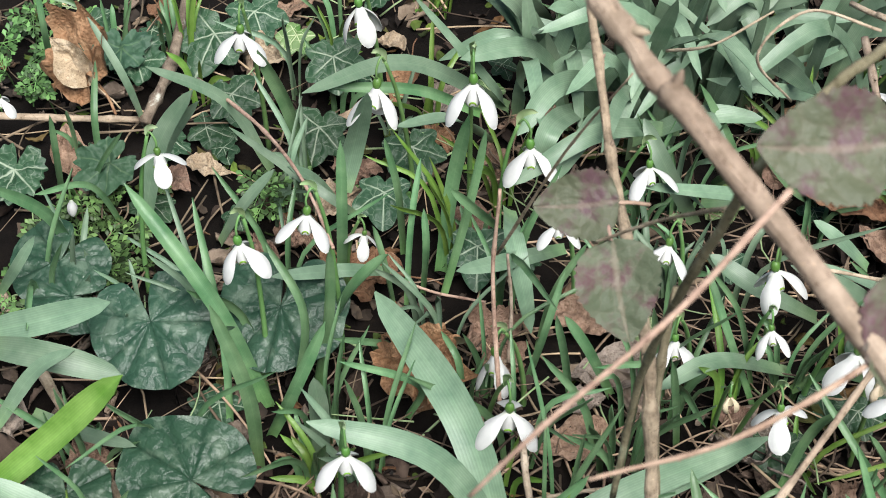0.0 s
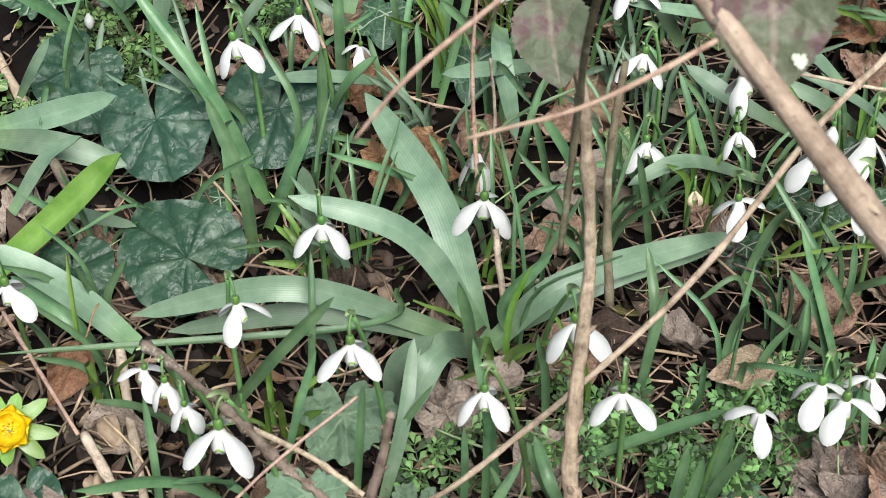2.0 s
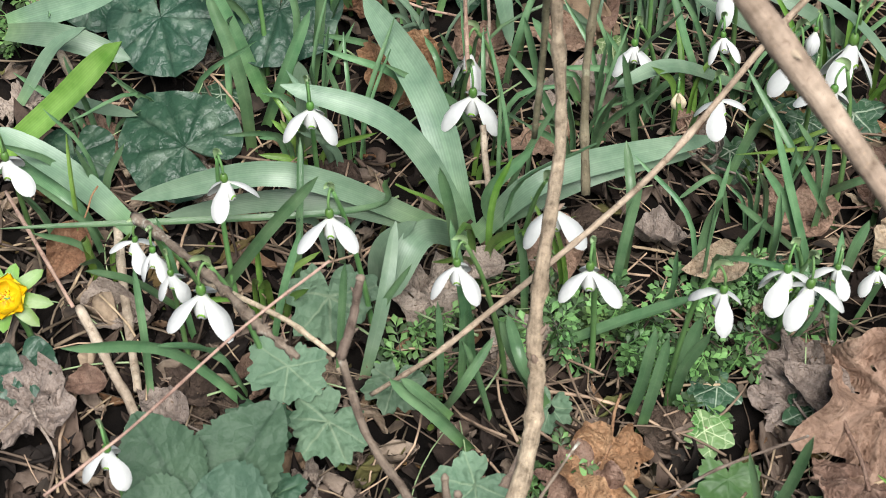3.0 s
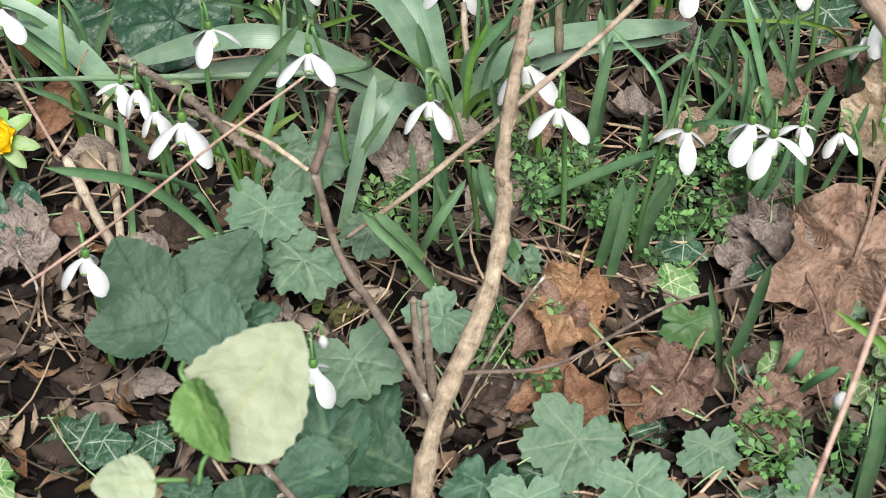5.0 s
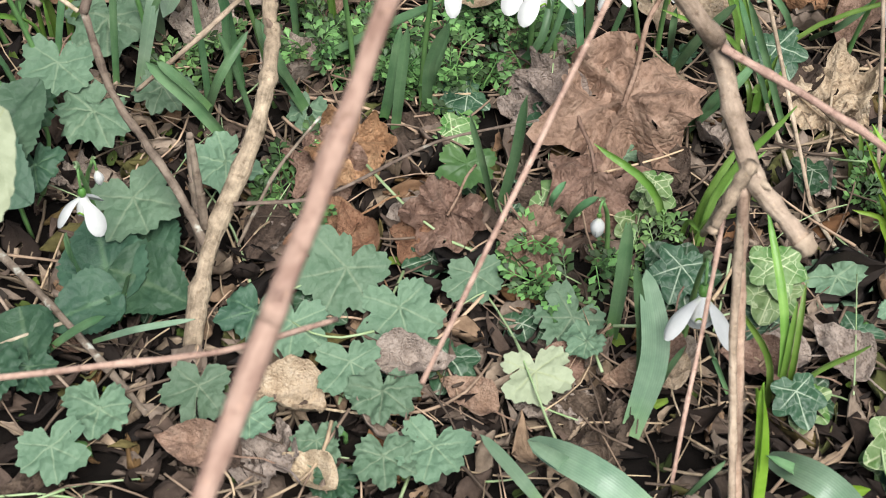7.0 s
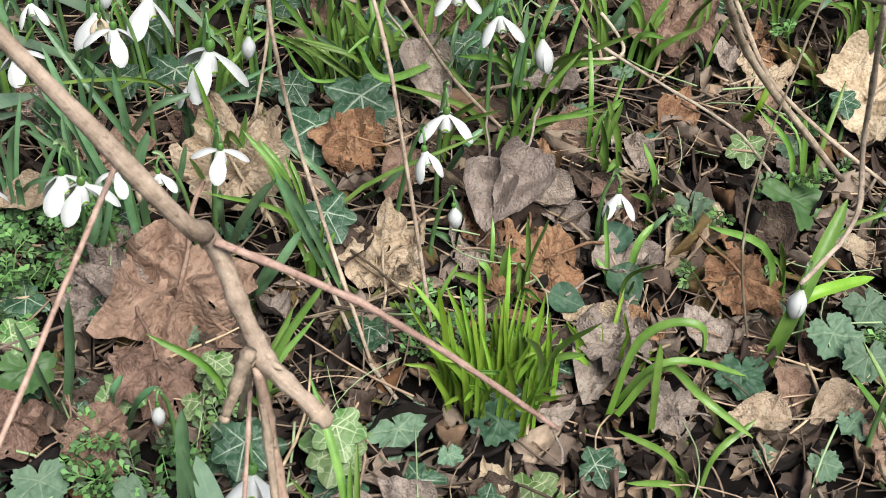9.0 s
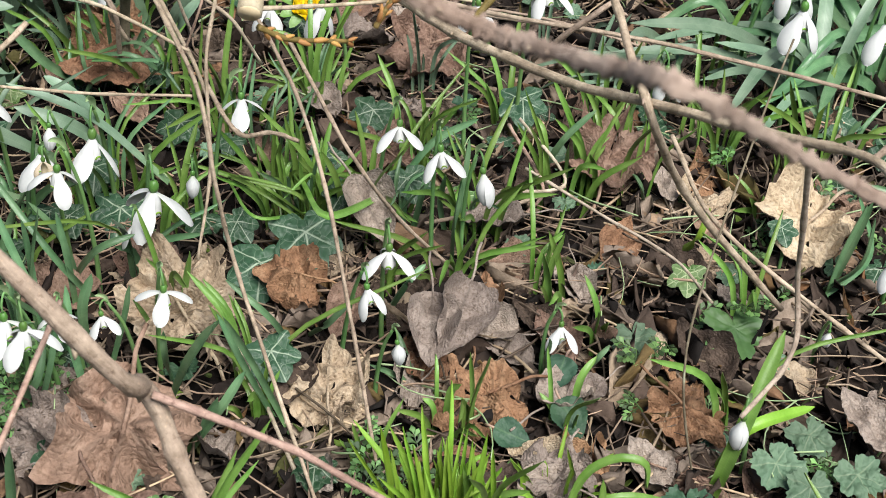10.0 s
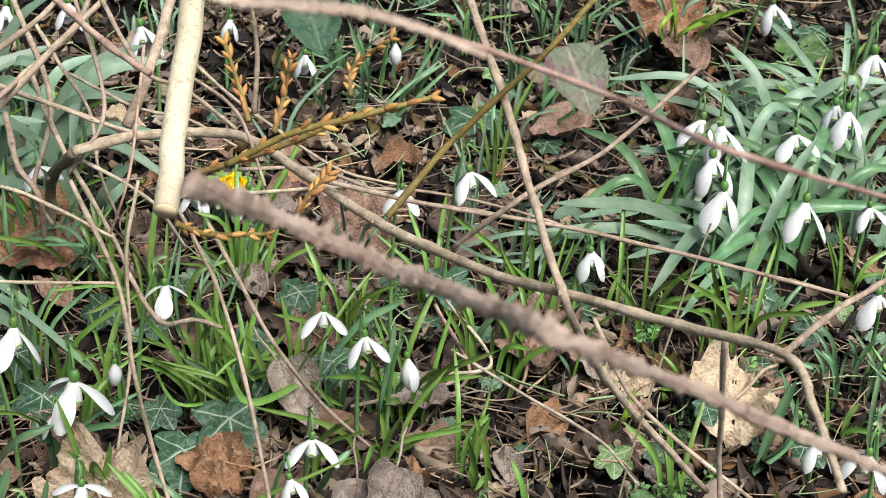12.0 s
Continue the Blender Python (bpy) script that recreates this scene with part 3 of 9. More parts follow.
TEPAL = [tepal_mesh("outer_tepal", "petal"), tepal_mesh("outer_tepal", "petal", 0.25, 0.32, 0.03, 0.64), tepal_mesh("outer_tepal", "petal", 0.21, 0.48, 0.08, 0.56)]
BUD = tepal_mesh("bud_tepal", "petal", 0.27, 0.6, 0.07, 0.52)
OLD = tepal_mesh("withered_tepal", "withered", 0.2, 0.9, 0.2)
CORONA = corona_mesh("corona", "petal")
MARK = mark_mesh("green_mark", "mark")
OVARY = ball("ovary", "ovary", 0.098, 0.14, 12, 8)
rng = random.Random(7)


def snowdrop(at, size, yaw=180, spread=38, dx=0.0, dy=0.0, tilt=0, nod=0, kind="open"):
    """A snowdrop whose ovary hangs at the given place; its stem stands dx, dy from there."""
    x, y, z = at
    g = ground_z(x + dx, y + dy) - 0.004
    base = Vector((x + dx, y + dy, g))
    label = {"open": "white snowdrop flower with three spread outer petals on a green stem", "bud": "closed white snowdrop bud hanging from a green stem", "old": "withered brownish snowdrop flower on a limp stem"}[kind]
    ob = thing("snowdrop", base, label, "snowdrop", "snowdrops among the leaves")
    p = Vector(at) - base
    lean = Vector((dx, dy, 0)).normalized() if abs(dx) + abs(dy) > 1e-6 else Vector((0.3, 1, 0)).normalized()
    top = p + Vector((0, 0, size * 0.42)) + lean * size * 0.28
    stem = curve([(0, 0, 0), top * 0.35 + lean * 0.004, top * 0.75 + lean * 0.004, top], 14)
    r0 = 0.0012 + size * 0.014
    put("stem", mesh("stem", *tube(stem, [r0 * (1.1 - 0.5 * k / 14) for k in range(15)], 8), "stem"), ob)
    ped = curve([top, top + Vector((0, 0, size * 0.16)) - lean * size * 0.13, p + Vector((0, 0, size * 0.36)), p + Vector((0, 0, size * 0.12))], 10)
    put("pedicel", mesh("pedicel", *tube(ped, [r0 * 0.42] * 11, 6), "stem"), ob)
    sp = curve([top - Vector((0, 0, size * 0.05)), top + Vector((0, 0, size * 0.25)) - lean * size * 0.04, top + Vector((0, 0, size * 0.42)) - lean * size * 0.24, top + Vector((0, 0, size * 0.44)) - lean * size * 0.42], 8)
    v, f, at_ = blade(sp, size * 0.15, 0.5, (0, -1, 0.3), 0.0004)
    put("spathe", mesh("spathe", v, f, "spathe", True, at_), ob, None, "pale green papery spathe")
    head = Matrix.Translation(p) @ Euler((radians(nod), radians(tilt), 0)).to_matrix().to_4x4()
    put("ovary", OVARY, ob, head @ Matrix.Scale(size, 4))
    drop = head @ Matrix.Translation((0, 0, -size * 0.10))
    for k in range(3):
        if kind == "bud":
            me, s = BUD, spread * 0.1 + 3
        elif kind == "old":
            me, s = OLD, 10 + 12 * rng.random()
        else:
            me, s = TEPAL[rng.randrange(3)], spread + rng.uniform(-6, 8)
        turn = Euler((0, 0, radians(yaw + 120 * k + rng.uniform(-9, 9) - 90))).to_matrix().to_4x4() @ Euler((0, radians(-s), 0)).to_matrix().to_4x4()
        put("outer_tepal", me, ob, drop @ turn @ Matrix.Scale(size * (0.95 + 0.1 * rng.random()), 4))
    if kind == "open":
        turn = Euler((0, 0, radians(yaw - 30))).to_matrix().to_4x4()
        cup = put("corona", CORONA, ob, drop @ turn @ Matrix.Scale(size * 0.94, 4))
        for k in range(3):
            put("green_mark", MARK, cup, Euler((0, 0, radians(120 * k))).to_matrix().to_4x4(), "green horseshoe mark")
    return ob


def clump(x, y, label="clump of broad grey-green strap-shaped snowdrop leaves"):
    return thing("leaf_clump", (x, y, ground_z(x, y) - 0.005), label, "leaves", "clumps of strap leaves")


def strap(owner, width, mat, *points, fold=0.22):
    """One strap leaf of a clump, through points in the place's own metres."""
    o = owner.location
    line = curve([Vector(p) - o for p in points], 14)
    point, base = (0.42, 0.7) if mat == "strap" else (0.3, 0.85)
    v, f, a = blade(line, width, fold if mat == "strap" else 0.5, (rng.uniform(-0.4, 0.4), -0.55 + rng.uniform(-0.3, 0.3), 0.75), 0.0007, point, base)
    return put("leaf", mesh("leaf", v, f, mat, True, a), owner)


def strap_fan(x, y, count, seed, width=(0.008, 0.013), reach=(0.05, 0.12), height=(0.06, 0.11), turn=(0, 360), mat="strap", spread=0.012):
    """A clump of broad leaves that rise from one crown and arch over outwards."""
    r = random.Random(seed)
    c = clump(x, y)
    for _ in range(count):
        a = radians(r.uniform(*turn))
        d = Vector((math.cos(a), math.sin(a), 0))
        foot = Vector((x, y, 0)) + spread * Vector((r.gauss(0, 1), r.gauss(0, 1), 0))
        foot.z = ground_z(foot.x, foot.y) - 0.004
        out, up, droop = r.uniform(*reach), r.uniform(*height), r.uniform(-0.35, 0.25)
        side = Vector((-d.y, d.x, 0)) * out * r.uniform(-0.25, 0.25)
        strap(c, r.uniform(*width), mat, foot, foot + d * out * 0.14 + Vector((0, 0, up * 0.55)), foot + d * out * 0.5 + side * 0.5 + Vector((0, 0, up)), foot + d * out + side + Vector((0, 0, up * (1 + droop))))
    return c


def twig(mat, label, r0, r1, *points, name="twig", rough=0.16, ridge=0.0, nodes=1, sides=10, steps=9, ends=None, tip=False):
    """A twig or branch through points, with swollen nodes and side buds."""
    o = Vector(points[0])
    if len(label.split()) < 5:
        label += " among the snowdrops"
    count = steps * (len(points) - 1)
    line = curve([Vector(p) - o for p in points], count)
    seed = rng.uniform(0, 90)
    wob = [q + 0.35 * min(r0, r1) * Vector((noise.noise((seed, k * 0.33, 1)), noise.noise((seed, k * 0.33, 5)), noise.noise((seed, k * 0.33, 9)))) for k, q in enumerate(line)]
    radii = [r0 + (r1 - r0) * k / count for k in range(count + 1)]
    ob = thing(name, o, label, "branch" if name == "branch" else "twig")
    spots = []
    if nodes:
        k = rng.randrange(3, 7)
        while k < count - 2:
            radii[k] *= 1.2
            spots.append(k)
            k += rng.randrange(5, 11)
    way, run = [0.0], 0.0
    for a, b2 in zip(wob, wob[1:]):
        run += (b2 - a).length
        way.append(run)
    lines = {"stem_length": [q for q in way for i in range(sides)]}
    for key, fn in (("stem_cos", math.cos), ("stem_sin", math.sin)):
        lines[key] = [r * fn(2 * math.pi * i / sides) for r in radii for i in range(sides)]
    put("wood", mesh("wood", *tube(wob, radii, sides, rough, seed, ridge), mat, True, lines), ob)
    ts = tangents(wob)
    for k in spots:
        if nodes > 1 or rng.random() < 0.5:
            side = ts[k].orthogonal().normalized()
            side.rotate(Matrix.Rotation(rng.uniform(0, 6.28), 3, ts[k]))
            d = (side * 0.8 + ts[k] * 0.8).normalized()
            r = radii[k]
            me = mesh("bud", *tube([wob[k] + d * r * q for q in (0.5, 1.0, 1.6, 2.1)], [r * 0.35, r * 0.42, r * 0.28, r * 0.05], 6), mat)
            put("bud", me, ob)
    if tip:
        t = ts[-1]
        me = mesh("broken_end", *tube([wob[-1] - t * r1 * 0.3, wob[-1] + t * r1 * 0.5, wob[-1] + t * r1 * 1.1, wob[-1] + t * r1 * 1.5], [r1 * 1.02, r1 * 1.08, r1 * 0.8, r1 * 0.25], sides, 0.5, seed), mat)
        put("broken_end", me, ob)
    if ends:
        t = -ts[0]
        me = mesh("cut_end", *tube([wob[0] - t * 0.0005, wob[0] + t * 0.0006], [r0 * 0.9, r0 * 0.86], 16), ends)
        put("cut_end", me, ob, None, "pale cut wood end")
    return ob


def stand(size, rot, tilt, lean, at):
    return Matrix.Translation(at) @ Euler((radians(tilt), radians(lean), 0)).to_matrix().to_4x4() @ Euler((0, 0, radians(rot))).to_matrix().to_4x4()


LABELS = {
    "dark": "dark rotting dead leaf pressed on the soil",
    "brown": "crumpled brown dead leaf lying on the litter",
    "rust": "rust-brown dead leaf lying on the litter",
    "tan": "pale tan dry dead leaf lying on the litter",
    "grey": "weathered grey-brown dead leaf curled on the soil",
}


DEAD = {}


def dead_leaf(kind, mat, at, size, rot, tilt=0, lean=0, roll=0.0, cup=None, crumple=None, seed=1):
    key = (kind, mat, seed, roll, cup)
    if key not in DEAD:
        DEAD[key] = leaf_mesh("dead_leaf", kind, 1.0, mat, seed, cup, crumple, roll=roll, holes=True)
    ob = new("dead_leaf", DEAD[key])
    ob.matrix_basis = stand(size, rot, tilt, lean, at) @ Matrix.Scale(size, 4)
    if size > 0.014:
        if (kind, mat) not in DEAD:
            foot = 0.0 if kind == "maple" else -1.0
            line = curve([(0, foot + 0.1, 0.02), (0.03, foot - 0.35, 0.05), (0.12, foot - 0.8, 0.04), (0.1, foot - 1.15, -0.05)], 9)
            DEAD[(kind, mat)] = mesh("leaf_stalk", *tube(line, [0.03] * 10, 6), mat)
        put("leaf_stalk", DEAD[(kind, mat)], ob)
    return tagged(ob, LABELS[mat], "dead leaf", "dead leaves on the ground")


def live_leaf(name, kind, mat, at, size, rot, tilt=0, lean=0, seed=1, label="", group="", stalk=True, cup=None):
    """A leaf on a short stalk that comes up from the ground."""
    x, y, z = at
    base = Vector((x + rng.uniform(-0.01, 0.01), y + 0.012, min(z - 0.004, ground_z(x, y))))
    ob = thing(name, base, label, "leaf", group)
    m = Matrix.Translation(-base) @ stand(size, rot, tilt, lean, at)
    put("blade", leaf_mesh("blade", kind, size, mat, seed, cup), ob, m)
    if stalk:
        p = m @ Vector((0, -size * 0.97 if kind in RIBBED else 0, -0.0022))
        line = curve([(0, 0, 0), p * 0.5 + Vector((0.004, 0.004, 0.002)), p], 6)
        put("stalk", mesh("stalk", *tube(line, [0.0012] * 7, 6), "redbark" if mat == "cyclamen" else "stem"), ob)
    return ob


def hanging_leaf(kind, mat, at, size, rot, tilt, lean, seed, spot=False):
    """A leaf held up on a twig by its own short stalk."""
    labels = {"young": "bright green young leaf on a twig", "pale_leaf": "pale green leaf on a twig above the flowers", "purple": "reddish-green toothed bramble leaf held up on a twig", "bramble": "green toothed bramble leaf on a thin twig"}
    ob = thing("bramble_leaf", at, labels[mat], "leaf", "leaves held on twigs")
    m = stand(size, rot, tilt, lean, (0, 0, 0))
    put("blade", leaf_mesh("blade", kind, size, mat, seed), ob, m)
    if spot:
        put("white_splash", leaf_mesh("white_splash", "geranium", size * 0.14, "petal", 3, 0.0, 0.1), ob, m @ Matrix.Translation((-0.34 * size, 0.5 * size, 0.09 * size)), "dried white splash")
    end = (m.to_3x3() @ Vector((0, -1, 0))).normalized()
    line = curve([end * size * 0.98, end * size * 1.25, end * size * 1.6 + Vector((0.002, 0.003, -0.004))], 8)
    put("stalk", mesh("stalk", *tube(line, [0.0007] * 9, 6), "stem" if mat in ("pale_leaf", "young") else "redbark"), ob)
    return ob


def bud_twig(*points):
    """A twig set with pairs of pointed orange-brown buds."""
    o = Vector(points[0])
    line = curve([Vector(p) - o for p in points], 10 * (len(points) - 1))
    ob = thing("budding_twig", o, "orange-brown twig with pairs of pointed buds", "twig", "budding twigs")
    put("wood", mesh("wood", *tube(line, [0.0016 - 0.0006 * k / len(line) for k in range(len(line))], 8, 0.2, 3), "olive"), ob)
    ts = tangents(line)
    me = mesh("bud", *tube([Vector((0, 0, q)) for q in (0, 0.25, 0.55, 0.8, 1.0)], [0.10, 0.17, 0.19, 0.12, 0.02], 8), "bud")
    for k in range(2, len(line), 3):
        side = ts[k].orthogonal().normalized()
        side.rotate(Matrix.Rotation(rng.uniform(0, 6.28), 3, ts[k]))
        for d in (side, -side):
            way = (d * 0.6 + ts[k]).normalized()
            s = rng.uniform(0.0045, 0.008)
            put("bud", me, ob, Matrix.Translation(line[k]) @ way.to_track_quat("Z", "Y").to_matrix().to_4x4() @ Matrix.Scale(s, 4))
    return ob


def aconite(at, size):
    """A yellow cup of six petals over a ruff of green leaves."""
    x, y, z = at
    base = Vector((x, y + 0.01, ground_z(x, y + 0.01) - 0.003))
    ob = thing("winter_aconite", base, "yellow cup-shaped winter aconite flower with a green leaf ruff", "flower", "winter aconites")
    p = Vector(at) - base
    put("stem", mesh("stem", *tube(curve([(0, 0, 0), p * 0.5 + Vector((0.002, 0, 0)), p], 8), [0.0016] * 9, 8), "stem"), ob)
    head = Matrix.Translation(p) @ Euler((radians(38), radians(8), 0)).to_matrix().to_4x4()
    for k in range(6):
        line = curve([(0, 0, 0), (size * 0.5, 0, size * 0.12), (size * 0.85, 0, size * 0.55), (size * 0.66, 0, size * 0.98)], 8)
        v, f, a = blade(line, size * 1.05, -0.3, (0, 0, 1), 0.0005, 0.42, 0.5)
        put("petal", mesh("petal", v, f, "yellow", True, a), ob, head @ Euler((0, 0, radians(60 * k))).to_matrix().to_4x4())
    tuft = []
    for k in range(14):
        a = k * 2.4
        r = size * 0.28 * math.sqrt((k + 1) / 14)
        tuft.append([Vector((r * math.cos(a), r * math.sin(a), 0)), Vector((r * 1.5 * math.cos(a), r * 1.5 * math.sin(a), size * 0.5))])
    for foot, tip in tuft:
        put("stamen", mesh("stamen", *tube([foot, (foot + tip) / 2, tip], [size * 0.03, size * 0.03, size * 0.06], 5), "yellow"), ob, head)
    for k in range(9):
        s = size * rng.uniform(1.6, 2.2)
        line = curve([(0, 0, -size * 0.1), (s * 0.5, 0, size * 0.05), (s, 0, -size * 0.15)], 8)
        v, f, a = blade(line, size * 0.72, 0.15, (0, 0, 1), 0.0005, 0.5, 0.35)
        put("ruff_leaf", mesh("ruff_leaf", v, f, "grass", True, a), ob, head @ Euler((0, 0, radians(40 * k + rng.uniform(-8, 8)))).to_matrix().to_4x4())
    return ob


def herb_patch(x, y, radius, count, seed):
    """Ferny low leaves: forked stalks with many small cut leaflets."""
    r = random.Random(seed)
    vs, fs = [], []

    def leaflet(p, d, s, up):
        side = d.cross(up).normalized()
        pts = [p, p + d * s * 0.4 + side * s * 0.12, p + d * s * 0.72 + side * s * 0.33, p + d * s * 0.82 + side * s * 0.2, p + d * s * 1.1, p + d * s * 0.82 - side * s * 0.2, p + d * s * 0.72 - side * s * 0.33, p + d * s * 0.4 - side * s * 0.12]
        k = len(vs)
        vs.extend(q + up * s * 0.08 * (i % 2) for i, q in enumerate(pts))
        vs.extend(q - up * s * 0.05 for q in pts)
        fs.append(tuple(range(k, k + 8)))
        fs.append(tuple(range(k + 15, k + 7, -1)))
        fs.extend((k + i, k + 8 + i, k + 8 + (i + 1) % 8, k + (i + 1) % 8) for i in range(8))

    for _ in range(int(count * 0.34)):
        a, q = r.uniform(0, 6.28), radius * math.sqrt(r.random())
        px, py = x + q * math.cos(a), y + q * math.sin(a) * 1.2
        base = Vector((px, py, ground_z(px, py)))
        h = r.uniform(0.008, 0.03)
        way = Vector((r.uniform(-1, 1), r.uniform(-1, 0.4), 0)).normalized()
        mid = base + Vector((0, 0, h)) + way * h * 0.3
        v, f = tube(curve([base, (base + mid) / 2 + Vector((0, 0, 0.004)), mid], 4), [0.0005] * 5, 4)
        fs.extend(tuple(i + len(vs) for i in w) for w in f)
        vs.extend(v)
        n = r.choice((3, 3, 5))
        up = Vector((r.uniform(-0.3, 0.3), -0.35, 1)).normalized()
        for k in range(n):
            ang = (k - (n - 1) / 2) * 0.9 + r.uniform(-0.15, 0.15)
            d = Matrix.Rotation(ang, 3, up) @ (way + Vector((0, 0, 0.1))).normalized()
            s = r.uniform(0.008, 0.0145)
            v, f = tube([mid, mid + d * s * 0.5, mid + d * s], [0.00035, 0.0003, 0.0002], 4)
            fs.extend(tuple(i + len(vs) for i in w) for w in f)
            vs.extend(v)
            for step, part_size in ((0.3, 0.42), (0.6, 0.46), (0.85, 0.36)):
                for sgn in (1, -1):
                    d2 = Matrix.Rotation(sgn * r.uniform(0.7, 1.0), 3, up) @ d
                    leaflet(mid + d * s * step, d2, s * part_size, up)
            leaflet(mid + d * s * 0.9, d, s * 0.4, up)
    ob = new("ferny_herbs", mesh("ferny_herbs", vs, fs, "herb", False))
    return tagged(ob, "low patch of ferny bright green herb leaves", "herbs", "", "stuff")


def grass_clump(x, y, radius, count, height, mat, seed):
    r = random.Random(seed)
    label = "dense tuft of bright yellow-green narrow leaves" if mat == "fresh" else "loose tuft of thin mid-green leaves" if mat == "grass" else "tuft of narrow dark green leaves"
    ob = thing("leaf_tuft", (x, y, ground_z(x, y) - 0.004), label, "leaves", "tufts of narrow leaves")
    for _ in range(int(count)):
        a, q = r.uniform(0, 6.28), radius * math.sqrt(r.random())
        p = Vector((q * math.cos(a), q * math.sin(a) * 0.8, 0))
        out = Vector((math.cos(a) * r.uniform(0, 0.6) + r.uniform(-0.3, 0.3), math.sin(a) * 0.4 + r.uniform(-0.3, 0.2), 0)) * (0.45 if mat == "fresh" else 0.8)
        h = height * r.uniform(0.55, 1.1)
        line = curve([p, p + out * h * 0.25 + Vector((0, 0, h * 0.5)), p + out * h * r.uniform(0.7, 1.5) + Vector((0, 0, h * r.uniform(0.6, 1)))], 9)
        v, f, at = blade(line, r.uniform(0.0022, 0.0042) if mat == "grass" else r.uniform(0.0016, 0.0034) if mat == "fresh" else r.uniform(0.002, 0.0042), 0.5, (r.uniform(-0.6, 0.6), -0.6, 0.5), 0.0005, 0.4, 0.85)
        put("leaf", mesh("leaf", v, f, mat, True, at), ob)
    return ob


# ---- ground ----
def spaced(lo, hi, step, far):
    inner = list(np.arange(lo, hi + 1e-6, step))
    grow = [step * 1.6**k for k in range(1, 24)]
    left, right, d = [], [], 0
    for g in grow:
        d += g
        if d > far:
            break
        left.insert(0, lo - d)
        right.append(hi + d)
    return left + inner + right


xs, ys = spaced(-0.55, 0.95, 0.011, 60), spaced(-0.75, 1.1, 0.011, 60)
verts = [(x, y, ground_z(x, y)) for y in ys for x in xs]
w = len(xs)
faces = [(j * w + i, j * w + i + 1, (j + 1) * w + i + 1, (j + 1) * w + i) for j in range(len(ys) - 1) for i in range(w - 1)]
tagged(new("ground", mesh("ground", verts, faces, "soil")), "woodland soil coloured near black to deepen the shade in gaps", "ground", "", "structure")


# ---- twigs and branches ----
twig("bark", "thick tan branch leaning low over the flowers", 0.0031, 0.0035, (-0.0571, -0.2530, 0.4017), (-0.0381, -0.2753, 0.3859), (-0.0201, -0.2929, 0.3732), (0.1353, -0.4010, 0.2190), (0.1555, -0.3874, 0.1812), (0.1710, -0.4118, 0.1476), (0.1905, -0.4307, 0.1318), name="branch", tip=True, rough=0.22, sides=14, nodes=2)
twig("redbark", "thin reddish-brown side twig", 0.0015, 0.0011, (0.1576, -0.3923, 0.1831), (0.2042, -0.4032, 0.1613), (0.2397, -0.4151, 0.1399), (0.2794, -0.4262, 0.1084), name="twig")
twig("bark", "short broken stub of a tan branch", 0.0015, 0.0014, (0.1677, -0.4167, 0.1477), (0.1619, -0.3908, 0.0930), name="twig", tip=True, rough=0.22, sides=14, nodes=2)
twig("bark", "grey-brown upright twig", 0.0018, 0.0014, (0.1696, -0.4111, 0.1426), (0.1732, -0.4318, 0.0824), (0.1772, -0.4821, 0.0322), name="twig")
twig("redbark", "thin dark twig hanging before the flowers", 0.0009, 0.0008, (0.1668, -0.4017, 0.1228), (0.1596, -0.4436, 0.0829), (0.1532, -0.4776, 0.0531), name="twig")
twig("stem_bark", "pale upright stem with a knotty base", 0.0042, 0.0015, (-0.0443, -0.3978, 0.0009), (-0.0392, -0.3608, 0.0348), (-0.0225, -0.3239, 0.0702), (-0.0195, -0.2895, 0.0902), (-0.0214, -0.2805, 0.1003), (-0.0203, -0.2567, 0.1203), (-0.0165, -0.2109, 0.1502), (-0.0222, -0.1880, 0.2105), (-0.0299, -0.1442, 0.2309), (-0.0353, -0.1214, 0.2511), (-0.0418, -0.0878, 0.2814), name="branch", rough=0.24, sides=14, nodes=2)
twig("redbark", "rusty thin upright twig", 0.0012, 0.0009, (-0.0689, -0.0703, 0.0425), (-0.0736, -0.0380, 0.0928), (-0.0715, -0.0295, 0.1427), name="twig")
twig("bark", "thin tan twig", 0.0008, 0.0004, (-0.0718, -0.0293, 0.1027), (-0.0467, -0.0745, 0.2016), (-0.0273, -0.1139, 0.2708), name="twig")
twig("pale_bark", "pale dry hollow stem", 0.0010, 0.0008, (-0.0643, -0.0223, 0.0224), (-0.0638, -0.0122, 0.0524), (-0.0665, -0.0077, 0.0825), name="twig")
twig("bark", "thorny bramble stem", 0.0006, 0.0006, (-0.0123, -0.2409, 0.3200), (-0.0245, -0.2024, 0.2805), (-0.0427, -0.1816, 0.2513), name="twig")
twig("darkbark", "dark greenish thorny bramble branch", 0.0015, 0.0014, (0.0333, -0.2117, 0.3583), (0.0075, -0.2497, 0.3692), (-0.0082, -0.2630, 0.3598), (-0.0149, -0.2551, 0.3301), (-0.0219, -0.2369, 0.2804), (-0.0245, -0.1980, 0.2005), (-0.0279, -0.1922, 0.1307), name="branch")
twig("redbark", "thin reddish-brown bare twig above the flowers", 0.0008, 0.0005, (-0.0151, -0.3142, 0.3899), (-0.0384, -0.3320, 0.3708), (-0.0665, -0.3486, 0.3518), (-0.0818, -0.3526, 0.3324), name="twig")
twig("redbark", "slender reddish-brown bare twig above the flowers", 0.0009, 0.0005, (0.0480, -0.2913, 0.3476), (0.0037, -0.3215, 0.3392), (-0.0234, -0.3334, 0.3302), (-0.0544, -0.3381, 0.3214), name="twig")
